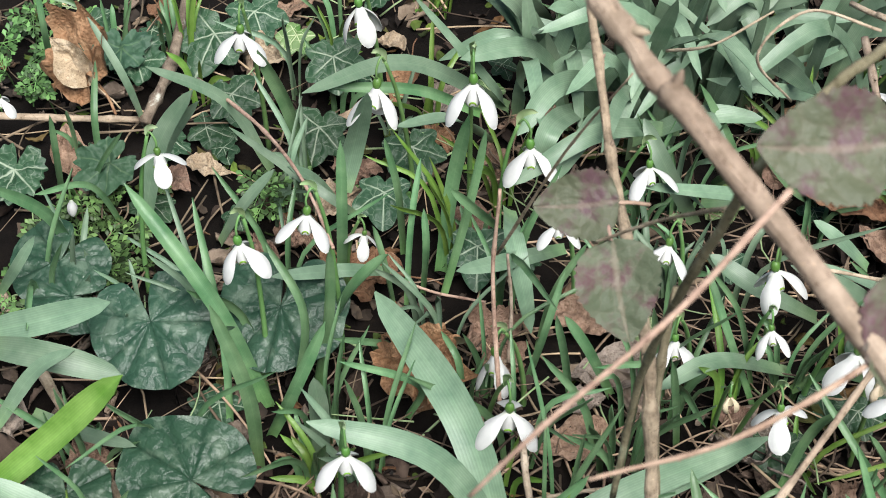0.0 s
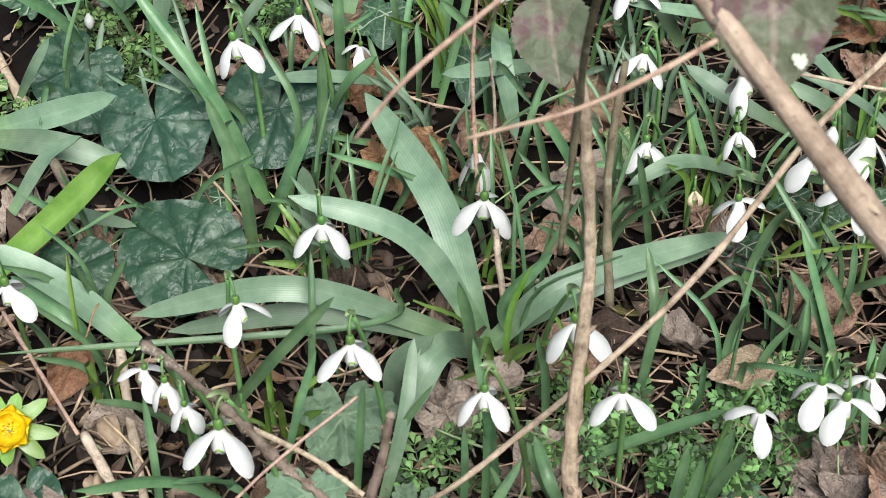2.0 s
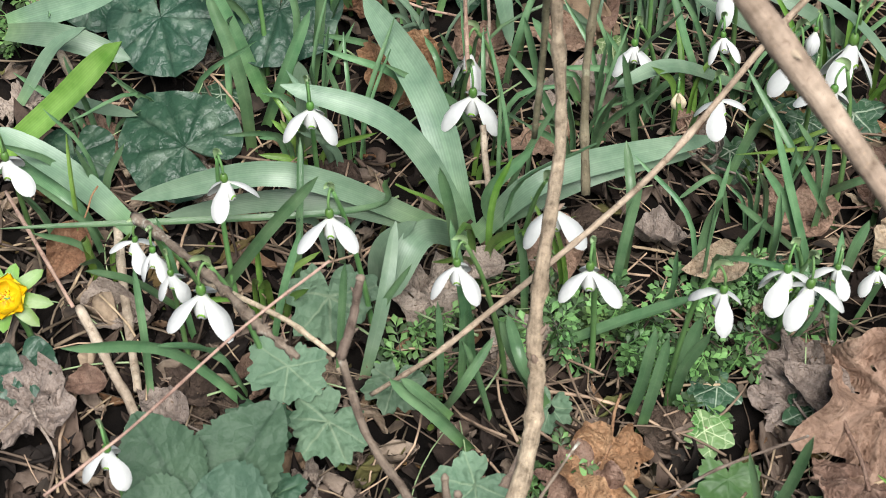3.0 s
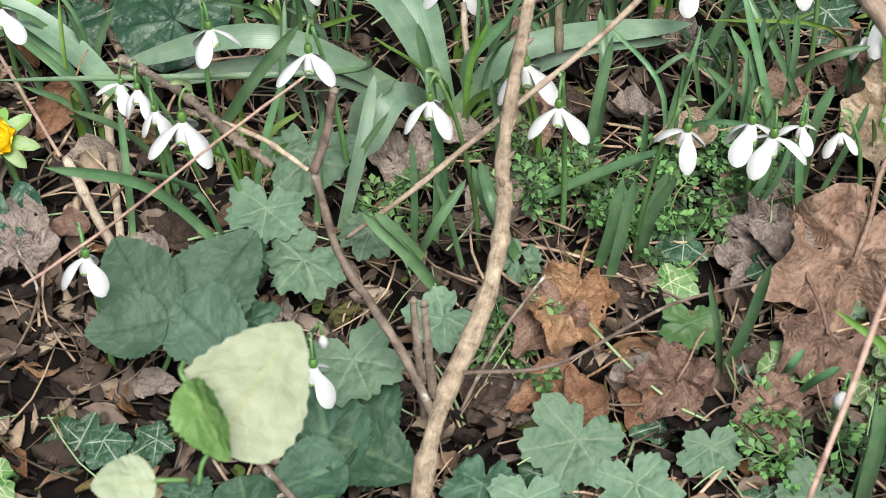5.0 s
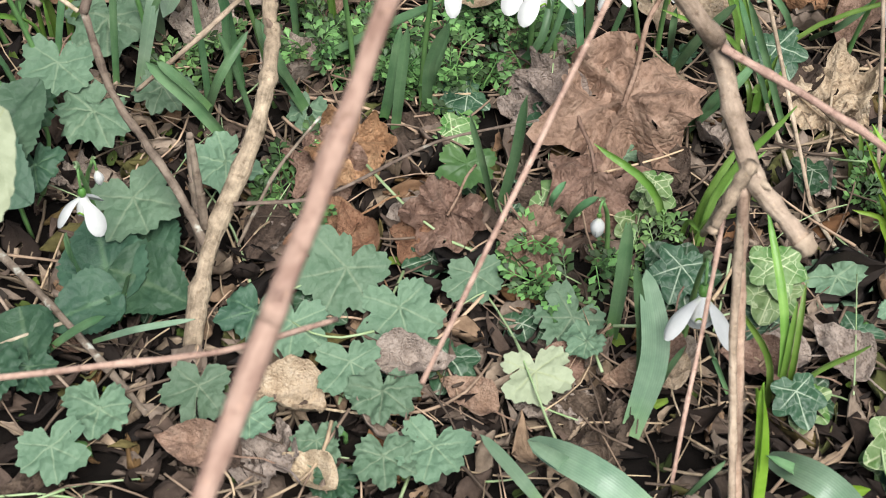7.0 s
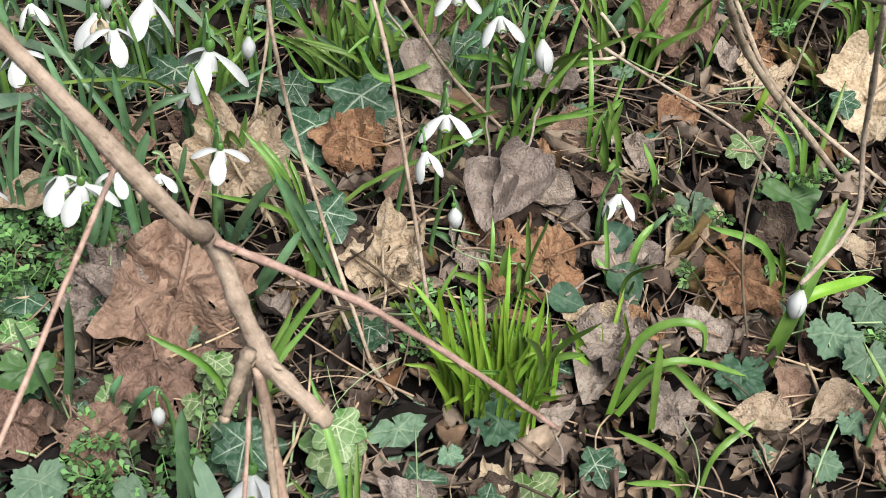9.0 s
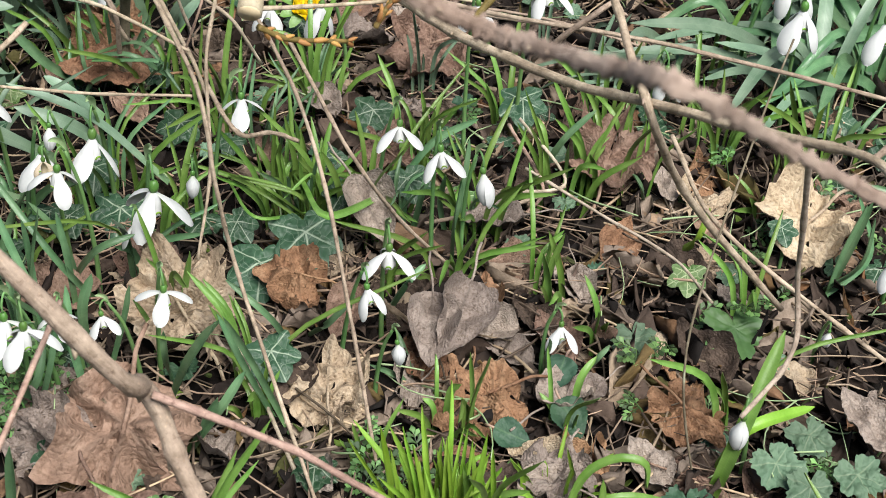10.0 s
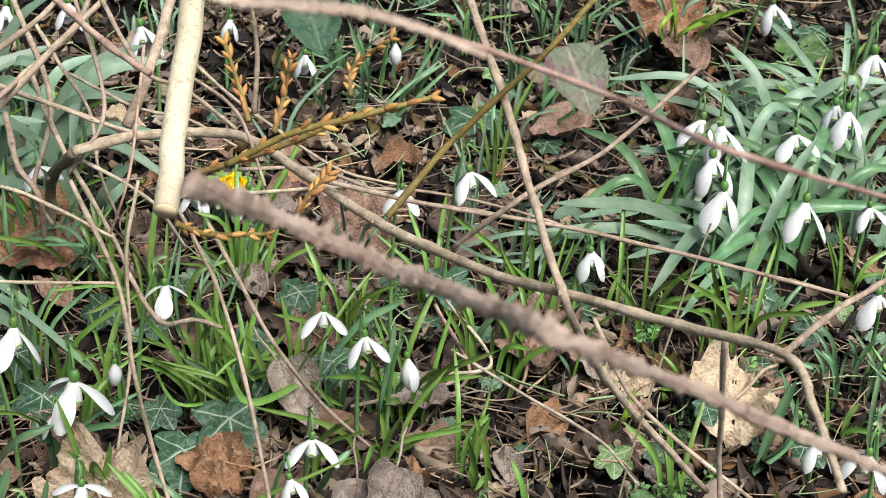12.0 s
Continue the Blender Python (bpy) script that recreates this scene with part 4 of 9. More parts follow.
twig("bark", "slanting thin tan twig", 0.0016, 0.0011, (0.1049, -0.1210, 0.1857), (0.0709, -0.1553, 0.1670), (0.0255, -0.2022, 0.1286), (-0.0184, -0.2360, 0.1002), (-0.0638, -0.2564, 0.0619), (-0.0937, -0.2594, 0.0331), name="twig")
twig("lichen", "rough knobbly twig across the flowers", 0.0020, 0.0015, (-0.1999, -0.2206, 0.0972), (-0.1566, -0.2658, 0.1155), (-0.1271, -0.2994, 0.1243), (-0.1088, -0.3136, 0.1235), name="twig", rough=0.75, nodes=2, steps=16)
twig("bark", "thin tan twig", 0.0012, 0.0010, (-0.1584, -0.2633, 0.1056), (-0.1215, -0.2866, 0.1141), (-0.0972, -0.3033, 0.1131), name="twig")
twig("lichen", "stub of a rough brown twig", 0.0020, 0.0015, (-0.0949, -0.3044, 0.1130), (-0.0900, -0.2940, 0.1279), (-0.0875, -0.2898, 0.1428), name="twig", tip=True, rough=0.22, sides=14, nodes=2)
twig("lichen", "forked rough brown twig", 0.0016, 0.0021, (-0.0951, -0.3030, 0.1130), (-0.0839, -0.3184, 0.0826), (-0.0690, -0.3310, 0.0670), (-0.0530, -0.3454, 0.0513), (-0.0397, -0.3609, 0.0348), name="twig")
twig("lichen", "short dead stub", 0.0020, 0.0014, (-0.0413, -0.3538, 0.0409), (-0.0459, -0.3414, 0.0811), name="twig", tip=True, rough=0.22, sides=14, nodes=2)
twig("redbark", "very thin reddish twig", 0.0006, 0.0006, (-0.1003, -0.2814, 0.1433), (-0.1346, -0.3057, 0.1246), (-0.1660, -0.3456, 0.1157), (-0.1941, -0.3733, 0.1067), name="twig")
twig("bark", "pale fallen stick lying on the soil", 0.0030, 0.0023, (-0.3583, 0.0636, 0.0199), (-0.2953, -0.0386, 0.0203), (-0.2407, -0.1180, 0.0190), name="twig")
twig("pale_bark", "pale stick leaning in the litter", 0.0025, 0.0022, (-0.2365, -0.2214, 0.0336), (-0.2173, -0.2465, 0.0259), (-0.1972, -0.2726, 0.0170), name="twig")
twig("pale_bark", "pale bent stick in the litter", 0.0025, 0.0021, (-0.2379, -0.1529, 0.0208), (-0.2217, -0.2021, 0.0201), (-0.2030, -0.2547, 0.0173), name="twig")
twig("redbark", "thin reddish stem", 0.0010, 0.0009, (-0.2872, -0.1611, 0.0457), (-0.2371, -0.2256, 0.0387), name="twig")
twig("lichen", "lichen-covered fallen twig", 0.0018, 0.0015, (-0.1425, -0.3482, 0.0168), (-0.0990, -0.3903, 0.0210), (-0.0534, -0.4325, 0.0112), name="twig", rough=0.3, nodes=2)
twig("pale_bark", "thin dry straw stem", 0.0008, 0.0009, (-0.1466, -0.4238, 0.0188), (-0.0962, -0.3928, 0.0189), name="twig")
twig("bark", "thin dry stem", 0.0007, 0.0007, (-0.1301, -0.3774, 0.0162), (-0.1055, -0.4058, 0.0132), (-0.0845, -0.4244, 0.0104), name="twig")
twig("lichen", "thin dark twig with white lichen", 0.0009, 0.0006, (-0.0296, -0.3484, 0.0504), (0.0080, -0.3377, 0.0490), (0.0521, -0.2984, 0.0474), (0.0957, -0.2665, 0.0358), name="twig", rough=0.3, nodes=2)
twig("lichen", "short broken twig", 0.0009, 0.0007, (-0.0313, -0.3437, 0.0205), (-0.0175, -0.3165, 0.0400), (-0.0014, -0.2887, 0.0495), name="twig", rough=0.3, nodes=2)
twig("redbark", "pinkish-brown bare branch slanting over the leaves", 0.0020, 0.0019, (0.0861, -0.5568, 0.3780), (0.0818, -0.5769, 0.3707), (0.0707, -0.6155, 0.3485), (0.0590, -0.6485, 0.3239), (0.0496, -0.6742, 0.3042), (-0.0955, -1.0719, 0.0000), name="branch")
twig("redbark", "slim reddish twig", 0.0011, 0.0008, (0.1278, -0.3626, 0.2043), (0.1017, -0.4407, 0.1877), (0.0704, -0.5325, 0.1662), name="twig")
twig("redbark", "thin reddish arching twig", 0.0010, 0.0009, (-0.0799, -0.5440, 0.1620), (-0.0275, -0.5389, 0.1700), (0.0120, -0.5272, 0.1685), (0.0396, -0.4937, 0.1475), name="twig")
twig("pale_bark", "pale thin stem", 0.0011, 0.0010, (0.1903, -0.1509, 0.0124), (0.2029, -0.1948, 0.0068), (0.2186, -0.2597, 0.0011), (0.2346, -0.2969, -0.0036), name="twig")
twig("redbark", "upright greyish stem below a fork", 0.0023, 0.0021, (0.1698, -0.4151, 0.1426), (0.1734, -0.4183, 0.1025), (0.1783, -0.4347, 0.0522), (0.1824, -0.4527, 0.0121), (0.1837, -0.4581, 0.0000), name="twig")
twig("winged", "ridged corky brown twig above the litter", 0.0012, 0.0004, (0.2007, -0.5504, 0.4311), (0.2207, -0.5307, 0.4104), (0.2408, -0.5378, 0.4021), (0.2536, -0.5731, 0.4141), (0.2595, -0.6033, 0.4263), (0.3024, -0.5686, 0.3847), (0.3574, -0.5524, 0.3451), (0.3860, -0.5428, 0.3240), (0.3840, -0.5468, 0.0000), name="branch", ridge=1.25, rough=0.42, steps=30, sides=16)
twig("cut", "cut-off smooth yellowish branch end", 0.0053, 0.0062, (0.2050, -0.2455, 0.2516), (0.2134, -0.1964, 0.2714), (0.2270, -0.1317, 0.3010), (0.2329, -0.1137, 0.3208), name="branch", ends="wood", nodes=0, rough=0.03)
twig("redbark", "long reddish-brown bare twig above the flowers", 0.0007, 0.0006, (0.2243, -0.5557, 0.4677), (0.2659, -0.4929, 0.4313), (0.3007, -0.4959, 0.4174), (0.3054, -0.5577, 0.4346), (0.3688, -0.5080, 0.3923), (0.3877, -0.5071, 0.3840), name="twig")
twig("bark", "long tan branch arching over the leaves", 0.0034, 0.0014, (0.1622, 0.0392, 0.1338), (0.2017, 0.0381, 0.1423), (0.2560, 0.0159, 0.1502), (0.2866, -0.0525, 0.1589), (0.3172, -0.1269, 0.1675), (0.3510, -0.2053, 0.1861), (0.3730, -0.2579, 0.2051), (0.4027, -0.3147, 0.2239), (0.4242, -0.3673, 0.2429), (0.4221, -0.3986, 0.2429), (0.4127, -0.4442, 0.2432), name="branch")
twig("bark", "forked tan twig", 0.0014, 0.0012, (0.4249, -0.3655, 0.2429), (0.4567, -0.3394, 0.2417), (0.4912, -0.3172, 0.2404), name="twig")
twig("darkbark", "upright mossy stem", 0.0039, 0.0034, (0.1383, 0.1104, 0.0049), (0.1441, 0.1069, 0.0747), (0.1622, 0.0378, 0.1338), name="branch")
twig("bark", "tan upright branch", 0.0035, 0.0032, (0.1941, 0.0693, 0.1327), (0.2162, 0.1000, 0.1719), (0.2281, 0.1415, 0.1915), name="branch")
twig("bark", "long slanting tan twig", 0.0021, 0.0018, (0.3640, -0.0829, 0.2758), (0.3684, -0.1624, 0.2455), (0.3704, -0.2030, 0.2253), (0.3718, -0.2623, 0.2052), (0.4136, -0.2174, 0.1236), (0.4825, -0.1969, 0.0310), name="twig")
twig("bark", "thin forked twig", 0.0014, 0.0012, (0.3433, -0.1677, 0.1764), (0.3744, -0.1807, 0.2112), (0.4342, -0.1231, 0.2030), (0.5167, -0.0292, 0.2001), name="twig")
twig("bark", "straight thin twig", 0.0013, 0.0010, (0.2923, -0.0777, 0.1686), (0.3408, -0.1240, 0.1766), (0.4049, -0.1512, 0.1741), (0.4672, -0.1874, 0.1716), (0.5254, -0.2256, 0.1693), name="twig")
twig("olive", "olive-brown twig with small buds", 0.0018, 0.0013, (0.3104, -0.1701, 0.1977), (0.3445, -0.1513, 0.2264), (0.3819, -0.1653, 0.2750), (0.4064, -0.1644, 0.3040), name="twig")
twig("bark", "thin upright dry stem", 0.0010, 0.0010, (0.2572, -0.2593, -0.0004), (0.2467, -0.2327, 0.0800), (0.2379, -0.2100, 0.1404), (0.2276, -0.1587, 0.1669), (0.2078, -0.1087, 0.1918), name="twig")
twig("bark", "wiry tan stem", 0.0012, 0.0010, (0.1641, -0.1071, 0.1935), (0.1833, -0.1542, 0.1626), (0.1884, -0.1775, 0.1224), (0.1962, -0.1802, 0.0721), (0.2125, -0.2385, 0.0313), (0.2247, -0.2755, 0.0008), name="twig")
twig("bark", "wiry thin stem", 0.0010, 0.0008, (0.1968, -0.1083, 0.1922), (0.1886, -0.1276, 0.1625), (0.1867, -0.1478, 0.1125), (0.1771, -0.1693, 0.0728), name="twig")
twig("bark", "curled dry twig", 0.0013, 0.0012, (0.1886, -0.0822, 0.1226), (0.2029, -0.0989, 0.1020), (0.2217, -0.0843, 0.0913), (0.2368, -0.0782, 0.0807), name="twig")
twig("bark", "thin horizontal stem", 0.0009, 0.0009, (0.0732, -0.0271, 0.0971), (0.1223, -0.0376, 0.0952), (0.1810, -0.0438, 0.0929), name="twig")
twig("bark", "thin diagonal stem", 0.0011, 0.0010, (0.2312, -0.0831, 0.1509), (0.2586, -0.1368, 0.1098), (0.2846, -0.1235, 0.0588), (0.3212, -0.1115, 0.0074), name="twig")
twig("pale_bark", "pale dry stick", 0.0014, 0.0011, (0.1513, -0.0852, 0.0240), (0.1750, -0.1355, 0.0130), (0.2020, -0.1979, 0.0018), name="twig")
twig("darkbark", "very thin dark stem", 0.0006, 0.0006, (0.4144, -0.2848, -0.0165), (0.4072, -0.2599, 0.0638), (0.4596, -0.1747, 0.1220), (0.4894, -0.1363, 0.1609), name="twig")
twig("pale_bark", "bent pale twig", 0.0013, 0.0012, (0.4200, -0.3221, 0.2232), (0.4473, -0.2782, 0.1222), (0.4475, -0.2890, 0.0822), (0.4183, -0.3093, 0.0633), name="twig")
twig("bark", "thin tan twig in the litter", 0.0013, 0.0011, (0.4327, -0.1311, 0.1031), (0.4418, -0.1718, 0.0826), (0.4678, -0.1965, 0.0616), (0.5168, -0.2546, 0.0396), name="twig")
twig("pale_bark", "thin straw", 0.0010, 0.0010, (0.3543, -0.0487, 0.0163), (0.4012, -0.0428, 0.0145), (0.3809, 0.0009, 0.0353), name="twig")
twig("bark", "bare tan twig in the tangle", 0.0022, 0.0017, (0.1162, 0.0440, 0.1556), (0.1606, 0.0641, 0.1940), (0.1967, 0.1009, 0.2126), name="twig")
twig("bark", "bare tan twig in the tangle", 0.0016, 0.0012, (0.1112, 0.1321, 0.1360), (0.1697, 0.0656, 0.1436), (0.2079, 0.0427, 0.1321), name="twig")
twig("bark", "bare tan twig in the tangle", 0.0017, 0.0013, (0.1324, 0.2004, 0.1153), (0.1550, 0.0646, 0.1242), (0.1810, 0.0405, 0.0731), (0.1909, 0.0357, 0.0427), name="twig")
twig("bark", "bare thin twig in the tangle", 0.0013, 0.0012, (0.1675, 0.1327, 0.1938), (0.1817, 0.0561, 0.1531), (0.1574, 0.0473, 0.1140), name="twig")
twig("redbark", "reddish twig with a broken end", 0.0019, 0.0016, (0.1595, -0.0149, 0.2538), (0.1865, -0.0801, 0.2527), (0.2052, -0.1133, 0.2519), name="twig")
twig("redbark", "thin reddish twig", 0.0010, 0.0007, (0.2077, 0.1002, 0.1722), (0.1937, 0.0151, 0.1326), (0.1777, 0.0172, 0.0832), name="twig")
twig("bark", "bare thin twig in the tangle", 0.0012, 0.0010, (0.1188, 0.0356, 0.1155), (0.1382, 0.0209, 0.1147), (0.1813, 0.0066, 0.0930), name="twig")
twig("bark", "bare thin twig in the tangle", 0.0012, 0.0009, (0.2305, 0.0587, 0.1712), (0.2554, 0.0048, 0.1702), (0.2656, -0.0459, 0.1497), name="twig")
twig("bark", "grey upright twig", 0.0017, 0.0012, (0.2687, 0.0449, 0.1497), (0.2712, 0.0454, 0.1897), (0.2668, 0.0419, 0.2298), name="twig")
twig("lichen", "rough fallen branch", 0.0034, 0.0032, (-0.2766, 0.1543, 0.0310), (-0.2683, 0.2003, 0.0357), (-0.2671, 0.2773, 0.0408), name="branch", rough=0.3, nodes=2)
twig("bark", "fallen twig", 0.0022, 0.0020, (-0.3690, 0.1587, 0.0295), (-0.3159, 0.1589, 0.0285), (-0.2759, 0.1610, 0.0269), name="twig")
twig("redbark", "reddish thin twig", 0.0012, 0.0008, (-0.2427, 0.1579, 0.0597), (-0.2018, 0.0971, 0.0780), (-0.1702, 0.0317, 0.0966), (-0.1492, -0.0202, 0.0957), name="twig")
twig("bark", "tangled fine twig", 0.0007, 0.0006, (0.0796, -0.0368, 0.2369), (0.0516, -0.0253, 0.2380), (0.0329, -0.0304, 0.2187), (0.0559, -0.0073, 0.1778), name="twig")
twig("bark", "tangled fine twig", 0.0008, 0.0005, (0.0035, 0.0262, 0.1799), (0.0198, 0.0042, 0.1992), (0.0440, 0.0031, 0.2183), name="twig")
twig("redbark", "thin reddish stem on the litter", 0.0009, 0.0007, (-0.1394, 0.0423, 0.0255), (-0.1058, 0.0254, 0.0241), (-0.0761, 0.0190, 0.0230), name="twig")
twig("pale_bark", "broken dry stalk", 0.0019, 0.0016, (-0.0496, -0.1305, 0.0116), (-0.0547, -0.1192, 0.0319), (-0.0588, -0.1003, 0.0521), name="twig")
twig("pale_bark", "dry straw stalk", 0.0010, 0.0011, (-0.0665, -0.1126, 0.0223), (-0.0358, -0.1041, 0.0212), (-0.0076, -0.0982, 0.0201), name="twig")
twig("darkbark", "dark upright bramble stem", 0.0022, 0.0016, (-0.0053, -0.1735, 0.0799), (-0.0085, -0.1433, 0.1300), (-0.0042, -0.1281, 0.1799), name="branch")
twig("bark", "bare tan twig in the tangle", 0.0020, 0.0015, (0.1168, 0.0860, 0.1757), (0.1445, 0.0892, 0.1946), (0.1688, 0.1011, 0.2137), name="twig")
twig("bark", "bare tan twig in the tangle", 0.0019, 0.0013, (0.1275, 0.1822, 0.1755), (0.1491, 0.1063, 0.1345), (0.1347, 0.0893, 0.0850), (0.1442, 0.0910, 0.0546), name="twig")
twig("bark", "bare tan twig in the tangle", 0.0015, 0.0012, (0.1817, 0.0921, 0.2132), (0.2042, 0.0456, 0.1822), (0.2300, 0.0565, 0.1613), (0.2582, 0.0428, 0.1401), name="twig")
twig("pale_bark", "bare tan twig in the tangle", 0.0012, 0.0010, (0.1583, 0.0571, 0.1240), (0.2024, 0.0169, 0.1122), (0.2241, 0.0240, 0.0714), name="twig")
twig("bark", "bare tan twig in the tangle", 0.0014, 0.0009, (0.2137, -0.0375, 0.1417), (0.2649, -0.0522, 0.1497), (0.3031, -0.0663, 0.1582), name="twig")
twig("bark", "bare tan twig in the tangle", 0.0012, 0.0009, (0.2565, 0.0302, 0.1202), (0.3011, 0.0091, 0.1284), (0.3384, -0.0452, 0.1369), (0.3818, -0.0816, 0.1451), name="twig")
twig("redbark", "thin reddish stem in the litter", 0.0013, 0.0010, (0.3801, 0.0255, 0.0154), (0.3906, -0.0307, 0.0049), (0.3772, -0.0453, -0.0046), name="twig")
twig("bark", "thin dry stem in the litter", 0.0012, 0.0010, (0.3124, -0.0573, 0.0029), (0.3614, -0.0517, 0.0060), (0.4028, -0.0389, 0.0094), name="twig")
twig("stem_bark", "broken stub below a branch fork", 0.0027, 0.0019, (0.1675, -0.4373, 0.1727), (0.1633, -0.4397, 0.1628), (0.1576, -0.4458, 0.1510), name="twig", tip=True, rough=0.22, sides=14, nodes=2)
twig("bark", "short stub on a pale stem", 0.0024, 0.0016, (-0.0298, -0.3185, 0.0555), (-0.0252, -0.3099, 0.0603), (-0.0230, -0.3019, 0.0643), name="twig", tip=True, rough=0.22, sides=14, nodes=2)
twig("lichen", "short dead stub", 0.0022, 0.0016, (-0.0445, -0.3537, 0.0260), (-0.0494, -0.3365, 0.0412), (-0.0540, -0.3173, 0.0564), name="twig", tip=True, rough=0.22, sides=14, nodes=2)
twig("redbark", "thin reddish shoot that holds a leaf", 0.0018, 0.0011, (0.5705, 0.3515, -0.0212), (0.5324, 0.2358, 0.0500), (0.4741, 0.0662, 0.1509), name="twig")
twig("winged", "ridged corky brown twig high over the litter", 0.0009, 0.0004, (0.1948, -0.5508, 0.4742), (0.2079, -0.5534, 0.4691), (0.2204, -0.5552, 0.4677), (0.2320, -0.5572, 0.4668), (0.2421, -0.5602, 0.4644), (0.2530, -0.5644, 0.4606), name="branch", ridge=1.2, rough=0.42, steps=24, sides=16)
twig("bark", "bare tan twig in the tangle", 0.0019, 0.0014, (0.1180, 0.0290, 0.1700), (0.1470, 0.0690, 0.1800), (0.1670, 0.0850, 0.1900), (0.1820, 0.1350, 0.2000), name="twig")
twig("bark", "bare tan twig in the tangle", 0.0016, 0.0012, (0.1170, 0.1020, 0.1500), (0.1510, 0.0700, 0.1500), (0.1760, 0.0550, 0.1450), (0.2080, 0.0380, 0.1400), name="twig")
twig("pale_bark", "bare tan twig in the tangle", 0.0013, 0.0010, (0.1420, 0.1480, 0.1700), (0.1570, 0.1220, 0.1500), (0.1720, 0.1170, 0.1200), (0.1750, 0.0970, 0.0900), (0.1850, 0.1010, 0.0500), name="twig")
twig("bark", "bare tan twig in the tangle", 0.0022, 0.0015, (0.1200, 0.1240, 0.1200), (0.1260, 0.0920, 0.1000), (0.1380, 0.0830, 0.0800), (0.1380, 0.0960, 0.0400), name="twig")
twig("bark", "bare thin twig in the tangle", 0.0011, 0.0009, (0.1600, 0.1350, 0.1400), (0.2000, 0.0810, 0.1400), (0.2300, 0.0820, 0.1300), (0.2590, 0.0600, 0.1200), name="twig")
twig("bark", "bare thin twig in the tangle", 0.0012, 0.0009, (0.2370, 0.1740, 0.1300), (0.2620, 0.1310, 0.1200), (0.2820, 0.1120, 0.1100), (0.3220, 0.0600, 0.1000), (0.3640, 0.0500, 0.0900), name="twig")
twig("pale_bark", "thin dry straw lying across the litter", 0.0010, 0.0008, (0.3750, -0.0460, 0.0300), (0.4100, -0.0910, 0.0250), (0.4430, -0.1320, 0.0200), (0.4530, -0.1740, 0.0200), name="twig")
twig("bark", "thin dry stem across the litter", 0.0011, 0.0009, (0.3150, 0.1120, 0.0600), (0.3880, 0.0940, 0.0600), (0.4350, 0.0650, 0.0600), (0.4690, 0.0470, 0.0550), name="twig")
twig("pale_bark", "pale weathered piece of broken branch in the litter", 0.0100, 0.0115, (0.2670, -0.4240, 0.0060), (0.2840, -0.4170, 0.0080), (0.3040, -0.4070, 0.0100), name="branch", rough=0.3, sides=16, tip=True)
bud_twig((0.2302, -0.2442, 0.2706), (0.2561, -0.2563, 0.2896), (0.2818, -0.2627, 0.2986), (0.3109, -0.2670, 0.3075))
bud_twig((0.2179, -0.2151, 0.2512), (0.2547, -0.2287, 0.2697), (0.2856, -0.2401, 0.2885))
bud_twig((0.2483, -0.1459, 0.2401), (0.2459, -0.1334, 0.2503), (0.2400, -0.1266, 0.2705))
bud_twig((0.2588, -0.1580, 0.2397), (0.2642, -0.1462, 0.2495), (0.2687, -0.1432, 0.2694))
bud_twig((0.3100, -0.0585, 0.2079), (0.3135, -0.0448, 0.2178), (0.3313, -0.0537, 0.2371))
bud_twig((0.2097, -0.2204, 0.2315), (0.2241, -0.2139, 0.2209), (0.2500, -0.1987, 0.2100))
bud_twig((0.2641, -0.1870, 0.2095), (0.2709, -0.1842, 0.2192), (0.2803, -0.1817, 0.2288))

# ---- strap leaves, clump by clump ----
c = clump(-0.0636, -0.1324)
strap(c, 0.0179, "strap", (-0.0636, -0.1324, 0.0022), (-0.0867, -0.0870, 0.0532), (-0.1306, -0.0175, 0.0650))
strap(c, 0.0122, "strap", (-0.0625, -0.1284, 0.0021), (-0.0967, -0.1295, 0.0735), (-0.1521, -0.1280, 0.0956))
strap(c, 0.0121, "strap", (-0.0760, -0.1353, 0.0126), (-0.1470, -0.1570, 0.0653), (-0.2277, -0.1536, 0.0384))
strap(c, 0.0109, "strap", (-0.0786, -0.1375, 0.0127), (-0.1386, -0.1534, 0.0450), (-0.2125, -0.1538, 0.0279))
strap(c, 0.0131, "strap", (-0.0588, -0.1391, 0.0120), (-0.0213, -0.1314, 0.0506), (0.0601, -0.0723, 0.0275))
strap(c, 0.0073, "strap", (-0.0563, -0.1350, 0.0119), (0.0004, -0.1191, 0.0397), (0.0496, -0.0755, 0.0179))
strap(c, 0.0137, "strap", (-0.0621, -0.1341, 0.0021), (-0.0802, -0.1798, 0.0527), (-0.0932, -0.2033, 0.0332))
strap(c, 0.0054, "green", (-0.0658, -0.1570, 0.0022), (-0.0661, -0.1752, 0.0622), (-0.0712, -0.1747, 0.0924))
strap(c, 0.0097, "strap", (-0.1014, -0.1861, 0.0035), (-0.0998, -0.1835, 0.0435), (-0.0824, -0.1805, 0.0628))
strap(c, 0.0061, "green", (-0.0469, -0.1286, 0.0015), (-0.0532, -0.1402, 0.0418), (-0.0311, -0.1337, 0.0709))
strap(c, 0.0035, "green", (-0.1045, -0.1247, 0.0338), (-0.1144, -0.1676, 0.0541), (-0.2767, -0.1995, 0.0602))
c = clump(-0.1842, -0.0424)
strap(c, 0.0081, "green", (-0.1842, -0.0424, 0.0070), (-0.2066, -0.0319, 0.0679), (-0.2482, -0.0038, 0.1195))
strap(c, 0.0046, "green", (-0.1828, -0.0423, 0.0069), (-0.1963, -0.0191, 0.0475), (-0.2189, -0.0332, 0.0784))
strap(c, 0.0057, "green", (-0.1540, 0.0446, 0.0060), (-0.1508, 0.0372, 0.0659), (-0.1507, 0.0475, 0.1059))
